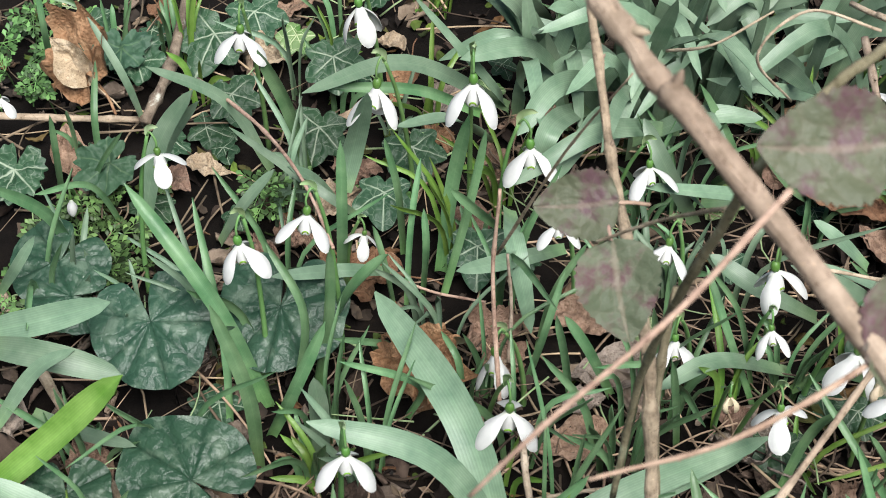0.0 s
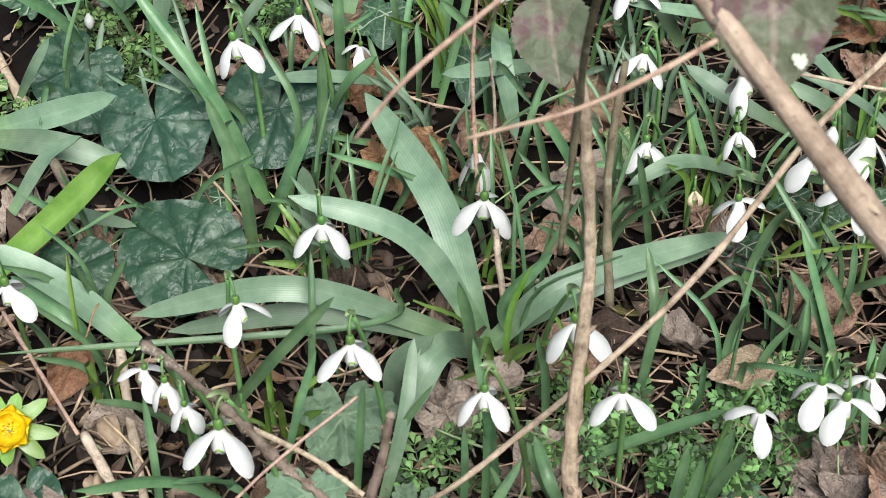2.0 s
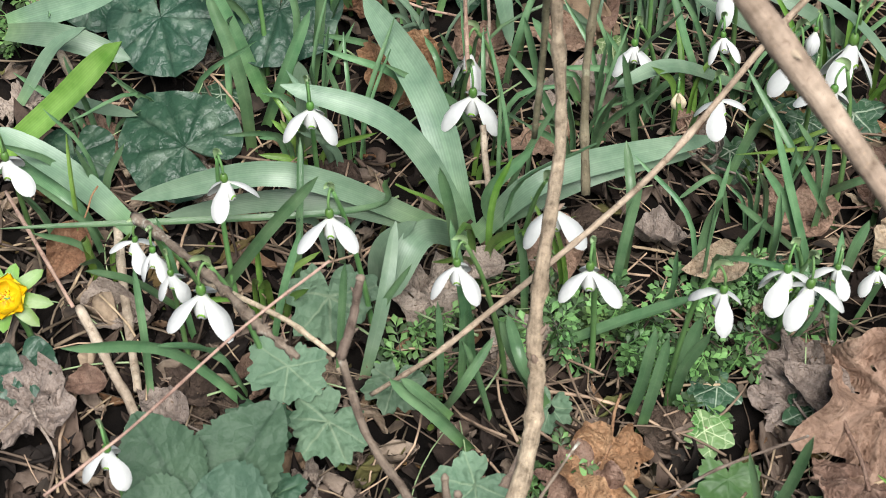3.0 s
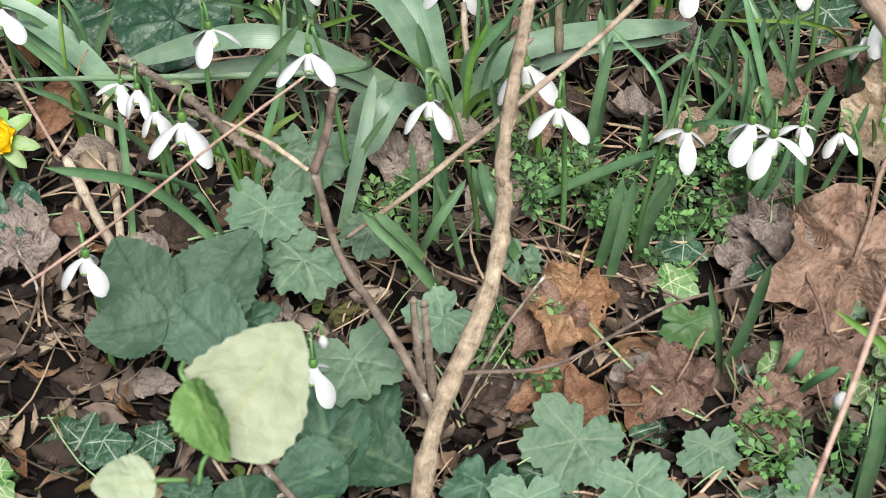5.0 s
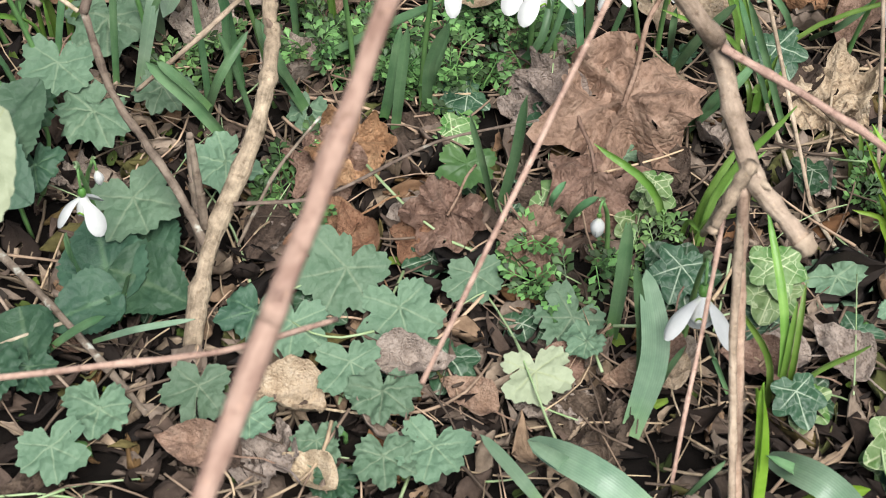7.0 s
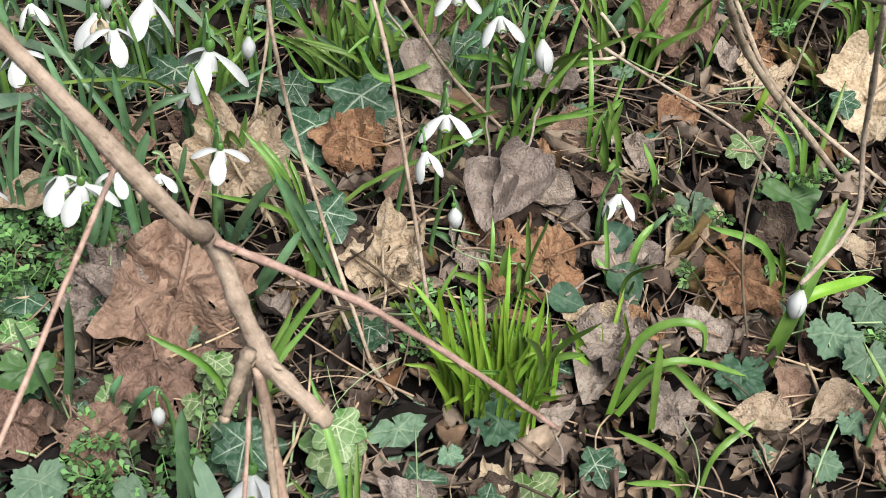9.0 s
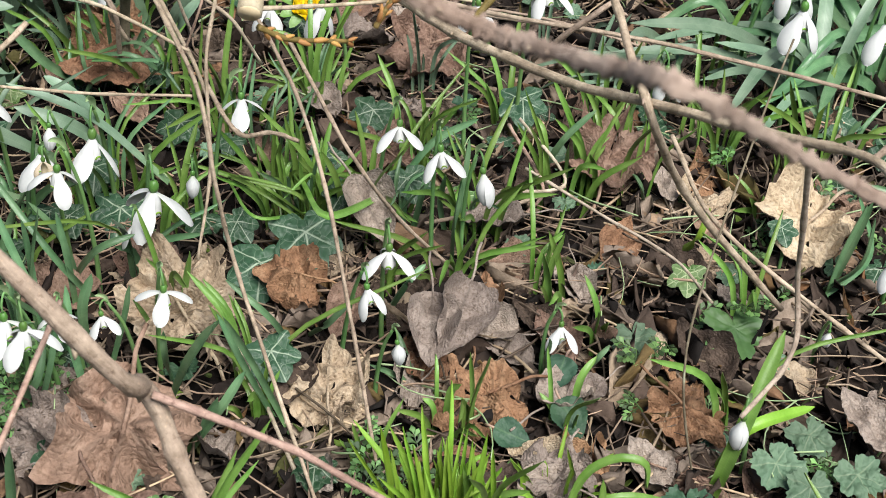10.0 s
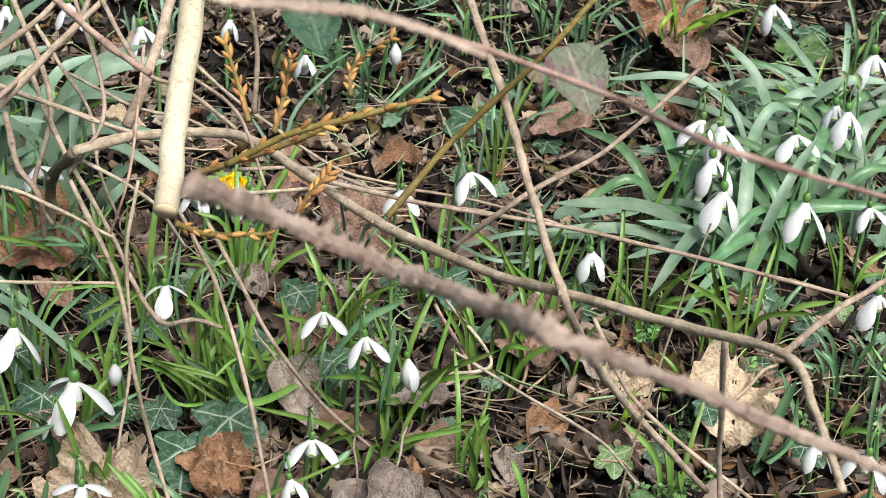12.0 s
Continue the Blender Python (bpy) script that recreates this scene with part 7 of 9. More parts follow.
snowdrop((-0.0857, -0.3693, 0.0725), 0.0183, 170, 38, -0.0082, 0.0334, 3, -4, "open")
snowdrop((-0.0875, -0.3447, 0.0627), 0.0076, 180, 10, -0.0195, 0.0214, -4, -3, "bud")
snowdrop((0.1649, -0.3965, 0.0678), 0.0230, 172, 34, -0.0015, 0.0295, 3, -28, "open")
snowdrop((0.1594, -0.1918, 0.0735), 0.0186, 0, 50, -0.0061, 0.0243, 4, 1, "open")
snowdrop((0.1568, -0.1026, 0.0738), 0.0300, 330, 42, -0.0060, 0.0303, 7, -2, "open")
snowdrop((0.1444, -0.1075, 0.0542), 0.0138, 180, 30, 0.0190, 0.0337, 0, -5, "open")
snowdrop((0.0967, -0.0557, 0.0712), 0.0242, 60, 36, -0.0134, 0.0301, 8, -6, "open")
snowdrop((0.1238, -0.0407, 0.0702), 0.0274, 100, 34, 0.0077, 0.0266, 4, -13, "open")
snowdrop((0.1021, -0.0537, 0.0860), 0.0134, 180, 10, 0.0112, 0.0224, 3, -8, "bud")
snowdrop((0.1779, -0.0762, 0.0630), 0.0142, 180, 10, 0.0049, 0.0282, 2, -2, "bud")
snowdrop((0.2083, -0.0367, 0.0869), 0.0200, 0, 50, -0.0189, 0.0098, -1, -3, "open")
snowdrop((0.2944, -0.0708, 0.0835), 0.0197, 60, 55, -0.0112, 0.0256, 2, -15, "open")
snowdrop((0.3144, -0.0901, 0.0777), 0.0209, 60, 42, -0.0011, 0.0118, -8, -13, "open")
snowdrop((0.3372, -0.0988, 0.0668), 0.0196, 180, 10, -0.0073, 0.0104, -6, -15, "bud")
snowdrop((0.2760, -0.1596, 0.0640), 0.0210, 50, 44, -0.0014, 0.0164, 2, -4, "open")
snowdrop((0.2601, -0.1913, 0.0646), 0.0169, 190, 28, -0.0105, 0.0321, -9, -8, "open")
snowdrop((0.2727, -0.2125, 0.0441), 0.0135, 180, 10, -0.0089, 0.0173, -7, 1, "bud")
snowdrop((0.3612, -0.1992, 0.0357), 0.0159, 180, 32, -0.0050, 0.0061, 2, -14, "open")
snowdrop((0.5087, -0.2055, 0.0200), 0.0105, 180, 10, 0.0018, 0.0152, 1, 3, "bud")
snowdrop((0.4301, -0.2885, 0.0429), 0.0170, 180, 10, 0.0127, 0.0176, 6, -3, "bud")
snowdrop((0.4575, -0.3597, 0.0417), 0.0159, 180, 32, -0.0052, 0.0093, 2, -5, "open")
snowdrop((0.0841, -0.2073, 0.0763), 0.0209, 100, 40, 0.0183, 0.0340, 2, -9, "open")
snowdrop((0.1275, -0.1836, 0.0547), 0.0140, 180, 38, 0.0157, 0.0050, -7, -5, "open")
snowdrop((0.1252, -0.3250, 0.0345), 0.0118, 180, 10, 0.0046, 0.0092, 2, 2, "bud")
snowdrop((0.4864, 0.0381, 0.0414), 0.0141, 180, 30, -0.0050, 0.0180, -5, -10, "open")
snowdrop((0.2722, 0.1357, 0.0498), 0.0239, 200, 30, 0.0189, 0.0164, 8, 2, "open")
snowdrop((0.2383, 0.1377, 0.0511), 0.0205, 160, 30, 0.0038, 0.0128, 9, -6, "open")
snowdrop((0.2845, 0.4034, 0.0599), 0.0199, 180, 20, -0.0034, 0.0146, 9, -6, "open")
snowdrop((0.3971, 0.0239, 0.1148), 0.0231, 200, 34, -0.0085, 0.0193, -7, -4, "open")
snowdrop((0.3554, 0.0216, 0.1064), 0.0193, 180, 40, -0.0023, 0.0138, 5, 1, "open")
snowdrop((0.4681, -0.0115, 0.0720), 0.0207, 185, 22, -0.0195, 0.0210, -4, 3, "open")
snowdrop((0.2112, 0.3696, 0.0726), 0.0287, 180, 30, 0.0113, 0.0124, -4, -13, "open")
snowdrop((0.1563, 0.4162, 0.0748), 0.0244, 180, 34, 0.0196, 0.0138, 2, -7, "open")
snowdrop((0.1084, 0.4108, 0.0767), 0.0241, 180, 20, 0.0058, 0.0231, 4, -14, "open")
snowdrop((0.3391, 0.3550, 0.0477), 0.0215, 180, 24, 0.0104, 0.0140, 1, -9, "open")
snowdrop((0.4163, 0.3755, 0.0447), 0.0190, 180, 10, -0.0081, 0.0209, -1, -9, "bud")
snowdrop((0.5986, 0.1191, 0.0872), 0.0305, 185, 28, 0.0098, 0.0227, -8, -11, "open")
snowdrop((0.5894, 0.1283, 0.0876), 0.0256, 160, 36, -0.0018, 0.0325, 7, -5, "open")
snowdrop((0.5760, 0.0721, 0.0880), 0.0293, 180, 26, -0.0194, 0.0284, -1, -4, "open")
snowdrop((0.5674, 0.0272, 0.0882), 0.0290, 180, 28, 0.0083, 0.0240, -0, 2, "open")
snowdrop((0.6350, 0.0439, 0.0657), 0.0301, 185, 28, -0.0046, 0.0168, 6, -12, "open")
snowdrop((0.7581, 0.4078, 0.0517), 0.0278, 180, 28, -0.0081, 0.0299, -8, 1, "open")
snowdrop((0.6573, 0.1213, 0.0749), 0.0242, 180, 48, 0.0078, 0.0180, -4, -0, "open")
snowdrop((0.7140, 0.1571, 0.0728), 0.0295, 180, 30, 0.0164, 0.0093, -0, -5, "open")
snowdrop((0.7818, 0.2585, 0.0704), 0.0369, 180, 32, -0.0001, 0.0149, -6, -4, "open")
snowdrop((0.7084, 0.1668, 0.0731), 0.0270, 150, 28, 0.0125, 0.0071, -5, 0, "open")
snowdrop((0.6853, 0.0492, 0.0537), 0.0207, 60, 46, 0.0117, 0.0249, -9, -2, "open")
snowdrop((0.5564, -0.1706, 0.0382), 0.0196, 180, 26, 0.0191, 0.0350, 4, -15, "open")
snowdrop((0.5727, -0.1977, 0.0476), 0.0237, 150, 34, 0.0137, 0.0116, 3, 3, "open")
snowdrop((0.6420, -0.0570, 0.0552), 0.0249, 180, 40, 0.0085, 0.0090, -4, 2, "open")

# ---- dead leaves ----
dead_leaf("maple", "brown", (0.1366, -0.2382, 0.0283), 0.0446, 160, 38, 0, 0, cup=.25, seed=28)
dead_leaf("oval", "grey", (0.1032, -0.2242, 0.0156), 0.0190, 60, 20, 10, 0.5, seed=29)
dead_leaf("maple", "rust", (-0.1104, -0.0257, 0.0242), 0.0290, 200, 25, 10, 0.3, cup=.4, seed=30)
dead_leaf("maple", "rust", (-0.3110, 0.1790, 0.0513), 0.0316, 20, 30, -15, 0.4, cup=.5, seed=31)
dead_leaf("oval", "tan", (-0.3162, 0.1708, 0.0625), 0.0179, 40, 60, 0, 0.9, seed=32)
dead_leaf("maple", "rust", (0.0106, -0.2771, 0.0240), 0.0246, 170, 35, 10, 0.3, cup=.4, seed=33)
dead_leaf("oval", "rust", (0.0029, -0.3255, 0.0142), 0.0187, 120, 15, 0, 0.4, seed=34)
dead_leaf("maple", "brown", (0.0592, -0.3130, 0.0191), 0.0210, 150, 42, 0, 0.3, seed=35)
dead_leaf("maple", "brown", (0.0961, -0.3244, 0.0186), 0.0190, 200, 48, -12, 0.5, seed=36)
dead_leaf("maple", "brown", (0.1230, -0.2760, 0.0170), 0.0330, 190, 6, 8, 0.2, cup=-.2, seed=41)
dead_leaf("maple", "tan", (0.1678, -0.1398, 0.0143), 0.0380, 20, 30, 0, 0, cup=.2, seed=37)
dead_leaf("oval", "brown", (0.0943, -0.1098, 0.0111), 0.0240, 80, 20, 0, 0.3, seed=38)
dead_leaf("oval", "tan", (0.0577, -0.1627, 0.0274), 0.0160, 100, 30, 0, 0.5, seed=39)
dead_leaf("maple", "grey", (0.0952, -0.2297, 0.0109), 0.0215, 30, 20, 0, 0.3, seed=0)
dead_leaf("maple", "grey", (-0.2450, -0.2752, 0.0239), 0.0248, 30, 10, 0, 0.4, seed=1)
dead_leaf("oval", "rust", (-0.2537, -0.1842, 0.0294), 0.0167, 170, 40, 20, 0.8, seed=2)
dead_leaf("oval", "rust", (0.1263, 0.1069, 0.0244), 0.0302, 80, 20, 0, 0.3, seed=3)
dead_leaf("oval", "brown", (0.1400, 0.0753, 0.0148), 0.0170, 40, 20, 0, 0.5, seed=4)
dead_leaf("maple", "tan", (0.2379, -0.2054, 0.0094), 0.0280, 350, 20, 0, 0.1, cup=.15, seed=5)
dead_leaf("oval", "grey", (0.3113, -0.1673, 0.0167), 0.0261, 160, 25, 20, 0.9, seed=6)
dead_leaf("maple", "rust", (0.2315, -0.1190, 0.0198), 0.0236, 60, 20, 0, 0.5, seed=7)
dead_leaf("oval", "brown", (0.2540, -0.1434, 0.0099), 0.0186, 150, 30, 0, 0.6, seed=8)
dead_leaf("oval", "grey", (0.2788, -0.0721, 0.0231), 0.0247, 200, 30, 0, 0.9, seed=9)
dead_leaf("maple", "rust", (0.3219, -0.2201, 0.0112), 0.0279, 100, 10, 0, 0.3, seed=10)
dead_leaf("maple", "rust", (0.4191, -0.2391, 0.0074), 0.0265, 210, 25, 0, 0.1, seed=11)
dead_leaf("maple", "brown", (0.4367, -0.0094, 0.0072), 0.0376, 330, 20, 0, 0.2, seed=12)
dead_leaf("maple", "tan", (0.5456, -0.0823, -0.0002), 0.0397, 120, 15, 0, 0.1, cup=.2, seed=13)
dead_leaf("oval", "brown", (0.3558, -0.0956, -0.0019), 0.0165, 90, 10, 0, 0.5, seed=14)
dead_leaf("oval", "grey", (0.4708, -0.0272, -0.0032), 0.0142, 0, 20, 0, 0.5, seed=15)
dead_leaf("oval", "grey", (0.3397, -0.1767, -0.0014), 0.0148, 60, 20, 0, 0.6, seed=16)
dead_leaf("oval", "grey", (0.3937, -0.1225, -0.0034), 0.0146, 180, 20, 0, 0.5, seed=17)
dead_leaf("oval", "brown", (0.1012, -0.0996, 0.0079), 0.0220, 90, 10, 0, 0.3, seed=18)
dead_leaf("maple", "rust", (0.6912, 0.4919, 0.0134), 0.0524, 180, 35, 0, 0.3, seed=19)
dead_leaf("oval", "brown", (0.6795, 0.4136, 0.0037), 0.0301, 30, 20, 0, 0.5, seed=20)
dead_leaf("maple", "brown", (0.3499, 0.1341, 0.0158), 0.0336, 100, 20, 0, 0.5, cup=.5, seed=21)
dead_leaf("maple", "rust", (0.1276, 0.1687, 0.0244), 0.0330, 60, 20, 0, 0.3, seed=22)
dead_leaf("oval", "brown", (0.1349, 0.1387, 0.0101), 0.0228, 100, 10, 0, 0.4, seed=23)
dead_leaf("oval", "brown", (0.5326, 0.2772, 0.0091), 0.0270, 100, 20, 0, 0.4, seed=24)
dead_leaf("oval", "tan", (0.2605, -0.4196, 0.0091), 0.0150, 60, 20, 0, 0.9, seed=25)
dead_leaf("oval", "grey", (0.1606, -0.3808, 0.0050), 0.0133, 180, 10, 0, 0.5, seed=26)
dead_leaf("oval", "grey", (0.2024, -0.3704, 0.0034), 0.0159, 90, 10, 0, 0.3, seed=27)
dead_leaf("oval", "brown", (0.1527, -0.3806, 0.0083), 0.0151, 160, 30, 0, 0.8, seed=28)
dead_leaf("oval", "brown", (0.1404, -0.3917, 0.0058), 0.0115, 100, 20, 0, 0.5, seed=29)
dead_leaf("oval", "brown", (-0.0190, -0.1530, 0.0154), 0.0234, 180, 30, 0, 0.3, seed=30)
dead_leaf("oval", "grey", (0.2949, 0.0162, 0.0037), 0.0196, 80, 20, 0, 0.5, seed=31)
dead_leaf("oval", "grey", (0.2625, 0.0858, 0.0051), 0.0187, 60, 20, 0, 0.5, seed=32)
dead_leaf("oval", "brown", (0.3519, -0.1009, -0.0018), 0.0180, 40, 10, 0, 0.5, seed=33)
dead_leaf("oval", "grey", (0.3526, -0.0628, 0.0073), 0.0203, 90, 10, 0, 0.4, seed=34)
dead_leaf("oval", "grey", (0.3878, -0.1203, -0.0032), 0.0178, 20, 10, 0, 0.4, seed=35)
dead_leaf("oval", "brown", (-0.2266, -0.2578, 0.0232), 0.0114, 100, 20, 0, 0.6, seed=36)
dead_leaf("oval", "grey", (0.2968, -0.1757, 0.0172), 0.0232, 170, 25, 0, 0.8, seed=37)
dead_leaf("oval", "grey", (-0.0564, -0.1699, 0.0218), 0.0148, 100, 15, 0, 0.4, seed=38)
dead_leaf("maple", "grey", (-0.0766, -0.1864, 0.0146), 0.0214, 30, 10, 0, 0.3, seed=39)
dead_leaf("oval", "grey", (-0.0125, -0.0193, 0.0124), 0.0215, 100, 15, 0, 0.3, seed=0)
dead_leaf("oval", "brown", (-0.0258, 0.0170, 0.0160), 0.0207, 80, 15, 0, 0.3, seed=1)
dead_leaf("maple", "brown", (0.1513, -0.0904, 0.0150), 0.0236, 30, 15, 0, 0.2, seed=19)
dead_leaf("maple", "brown", (0.2999, 0.0076, 0.0125), 0.0213, 30, 15, 0, 0.4, seed=20)
dead_leaf("oval", "dark", (0.3609, -0.1513, -0.0022), 0.0189, 30, 10, 0, 0.4, seed=21)
dead_leaf("oval", "brown", (-0.2628, -0.0936, 0.0199), 0.0176, 30, 10, 0, 0.4, seed=22)
dead_leaf("oval", "grey", (-0.1905, -0.2627, 0.0168), 0.0151, 60, 10, 0, 0.4, seed=23)
dead_leaf("oval", "dark", (-0.1805, -0.2492, 0.0164), 0.0153, 60, 10, 0, 0.4, seed=24)
dead_leaf("oval", "brown", (0.0754, -0.4072, 0.0063), 0.0141, 60, 10, 0, 0.4, seed=25)
dead_leaf("oval", "tan", (0.0158, -0.4534, 0.0085), 0.0134, 60, 10, 0, 0.6, seed=26)
dead_leaf("oval", "dark", (-0.0257, -0.4446, 0.0101), 0.0157, 60, 10, 0, 0.4, seed=27)
dead_leaf("maple", "tan", (0.1640, -0.1369, 0.0224), 0.0331, 20, 35, 0, 0.2, seed=11)
dead_leaf("maple", "brown", (0.0955, -0.1057, 0.0111), 0.0187, 80, 20, 0, 0.3, seed=12)
dead_leaf("oval", "brown", (0.1945, -0.3781, 0.0067), 0.0166, 75, 15, 0, 0.5, seed=13)
dead_leaf("oval", "grey", (0.2307, -0.3674, 0.0054), 0.0168, 40, 15, 0, 0.4, seed=14)
dead_leaf("oval", "tan", (0.1565, -0.3828, 0.0082), 0.0142, 10, 15, 0, 0.5, seed=15)
dead_leaf("oval", "rust", (0.0188, -0.3286, 0.0186), 0.0150, 30, 25, 0, 0.5, seed=16)
dead_leaf("oval", "brown", (-0.0307, -0.4494, 0.0153), 0.0156, 80, 20, 0, 0.6, seed=17)
dead_leaf("maple", "brown", (0.0028, -0.2865, 0.0193), 0.0222, 140, 25, 0, 0.4, seed=18)
dead_leaf("maple", "grey", (0.3443, -0.2834, 0.0072), 0.0223, 40, 10, 0, 0.3, seed=38)
dead_leaf("oval", "tan", (0.3372, -0.2617, 0.0015), 0.0170, 60, 15, 0, 0.5, seed=39)
dead_leaf("oval", "grey", (0.3908, -0.2705, -0.0006), 0.0171, 20, 15, 0, 0.5, seed=0)
dead_leaf("oval", "tan", (0.4029, -0.3297, -0.0012), 0.0162, 80, 15, 0, 0.5, seed=1)
dead_leaf("maple", "grey", (0.3621, -0.3258, 0.0004), 0.0161, 80, 15, 0, 0.4, seed=2)
dead_leaf("oval", "grey", (0.5069, -0.2649, 0.0089), 0.0204, 20, 20, 0, 0.6, seed=3)
dead_leaf("oval", "tan", (0.4410, -0.3259, -0.0026), 0.0164, 120, 15, 0, 0.5, seed=4)
dead_leaf("oval", "grey", (0.3711, -0.2174, 0.0003), 0.0149, 120, 15, 0, 0.5, seed=5)

# ---- low leaves ----
live_leaf("cyclamen_leaf", "cyclamen", "cyclamen", (-0.2409, -0.0258, 0.0492), 0.0327, 200, 22, 0, 2, "dark green marbled heart-shaped cyclamen leaf near the soil", "cyclamen leaves")
live_leaf("cyclamen_leaf", "cyclamen", "cyclamen", (-0.1786, -0.0113, 0.0469), 0.0340, 170, 25, 0, 3, "dark green marbled heart-shaped cyclamen leaf near the soil", "cyclamen leaves")
live_leaf("cyclamen_leaf", "cyclamen", "cyclamen", (-0.2081, -0.1185, 0.0428), 0.0322, 60, 25, 0, 4, "dark green marbled heart-shaped cyclamen leaf near the soil", "cyclamen leaves")
live_leaf("cyclamen_leaf", "cyclamen", "cyclamen", (-0.2655, -0.1220, 0.0350), 0.0216, 190, 20, 0, 5, "dark green marbled heart-shaped cyclamen leaf near the soil", "cyclamen leaves")
live_leaf("cyclamen_leaf", "cyclamen", "cyclamen", (-0.2975, 0.0240, 0.0415), 0.0264, 150, 20, 0, 6, "dark green marbled heart-shaped cyclamen leaf near the soil", "cyclamen leaves")
live_leaf("cyclamen_leaf", "cyclamen", "cyclamen", (-0.2881, 0.0037, 0.0361), 0.0228, 100, 20, 10, 7, "dark green marbled heart-shaped cyclamen leaf near the soil", "cyclamen leaves")
live_leaf("cyclamen_leaf", "cyclamen", "cyclamen", (-0.2546, -0.2552, 0.0293), 0.0171, 200, 25, 0, 8, "dark green marbled heart-shaped cyclamen leaf near the soil", "cyclamen leaves")
live_leaf("ivy_leaf", "ivy", "ivy", (-0.1690, 0.1993, 0.0469), 0.0240, 190, 30, 0, 9, "dark green ivy leaf with pale veins in the litter", "ivy leaves")
live_leaf("ivy_leaf", "ivy", "ivy_pale", (-0.1947, 0.2331, 0.0380), 0.0146, 150, 25, 0, 10, "yellowish green ivy leaf with pale veins", "ivy leaves")
live_leaf("ivy_leaf", "ivy", "ivy", (-0.2446, 0.2301, 0.0399), 0.0279, 160, 30, 0, 11, "dark green ivy leaf with pale veins in the litter", "ivy leaves")
live_leaf("ivy_leaf", "round", "bramble", (-0.2984, 0.2110, 0.0419), 0.0212, 180, 25, 0, 12, "dull dark green toothed leaf near the ground", "ivy leaves")
live_leaf("ivy_leaf", "ivy", "ivy", (-0.2282, 0.1785, 0.0341), 0.0223, 200, 25, 0, 13, "dark green ivy leaf with pale veins in the litter", "ivy leaves")
live_leaf("ivy_leaf", "ivy", "ivy", (-0.1740, 0.1507, 0.0320), 0.0233, 170, 30, 0, 14, "dark green ivy leaf with pale veins in the litter", "ivy leaves")
live_leaf("ivy_leaf", "ivy", "ivy", (-0.0811, 0.0619, 0.0232), 0.0218, 180, 25, 0, 15, "dark green ivy leaf with pale veins in the litter", "ivy leaves")
live_leaf("ivy_leaf", "round", "ivy", (-0.3369, 0.0946, 0.0432), 0.0243, 170, 20, 0, 16, "dark green ivy leaf with pale veins in the litter", "ivy leaves")
live_leaf("ivy_leaf", "round", "bramble", (-0.2839, 0.0975, 0.0461), 0.0211, 130, 30, 0, 17, "dull dark green toothed leaf near the ground", "ivy leaves")
live_leaf("ivy_leaf", "ivy", "ivy", (-0.3218, 0.2356, 0.0429), 0.0208, 190, 20, 0, 18, "dark green ivy leaf with pale veins in the litter", "ivy leaves")
live_leaf("ivy_leaf", "ivy", "ivy", (-0.1338, 0.1022, 0.0254), 0.0218, 180, 20, 0, 19, "dark green ivy leaf with pale veins in the litter", "ivy leaves")
live_leaf("ivy_leaf", "ivy", "ivy", (-0.1198, 0.1430, 0.0249), 0.0225, 200, 20, 0, 20, "dark green ivy leaf with pale veins in the litter", "ivy leaves")
live_leaf("ivy_leaf", "ivy", "ivy", (0.1630, -0.3353, 0.0080), 0.0226, 40, 20, 0, 31, "dark green ivy leaf with pale veins in the litter", "ivy leaves")
live_leaf("ivy_leaf", "ivy", "ivy_pale", (0.2040, -0.3258, 0.0065), 0.0198, 150, 20, 0, 32, "yellowish green ivy leaf with pale veins", "ivy leaves")
live_leaf("ivy_leaf", "ivy", "ivy", (0.2133, -0.3902, 0.0010), 0.0171, 190, 20, 0, 33, "dark green ivy leaf with pale veins in the litter", "ivy leaves")
live_leaf("ivy_leaf", "ivy", "ivy_pale", (0.2677, -0.3846, 0.0089), 0.0148, 220, 25, 0, 34, "yellowish green ivy leaf with pale veins", "ivy leaves")
live_leaf("ivy_leaf", "round", "geranium", (0.2322, -0.3240, 0.0054), 0.0176, 210, 25, 0, 35, "soft grey-green lobed leaf near the ground", "ivy leaves")
live_leaf("ivy_leaf", "ivy", "ivy_pale", (0.2498, -0.4192, 0.0045), 0.0174, 160, 10, 0, 36, "yellowish green ivy leaf with pale veins", "ivy leaves")
live_leaf("ivy_leaf", "ivy", "ivy", (0.2016, -0.3488, 0.0015), 0.0167, 190, 20, 0, 37, "dark green ivy leaf with pale veins in the litter", "ivy leaves")
live_leaf("ivy_leaf", "round", "bramble", (0.2782, -0.3277, 0.0086), 0.0147, 100, 20, 0, 38, "dull dark green toothed leaf near the ground", "ivy leaves")
live_leaf("ivy_leaf", "ivy", "ivy_pale", (0.1508, -0.2801, 0.0086), 0.0118, 160, 20, 0, 39, "yellowish green ivy leaf with pale veins", "ivy leaves")
live_leaf("ivy_leaf", "ivy", "ivy_pale", (0.1425, -0.2961, 0.0039), 0.0127, 190, 20, 0, 0, "yellowish green ivy leaf with pale veins", "ivy leaves")
live_leaf("ivy_leaf", "ivy", "ivy", (0.2124, -0.0949, 0.0116), 0.0249, 170, 20, 0, 1, "dark green ivy leaf with pale veins in the litter", "ivy leaves")
live_leaf("ivy_leaf", "ivy", "ivy", (0.7124, 0.3320, -0.0067), 0.0221, 170, 20, 0, 5, "dark green ivy leaf with pale veins in the litter", "ivy leaves")
live_leaf("ivy_leaf", "ivy", "ivy", (0.8346, 0.4729, -0.0112), 0.0244, 190, 20, 0, 6, "dark green ivy leaf with pale veins in the litter", "ivy leaves")
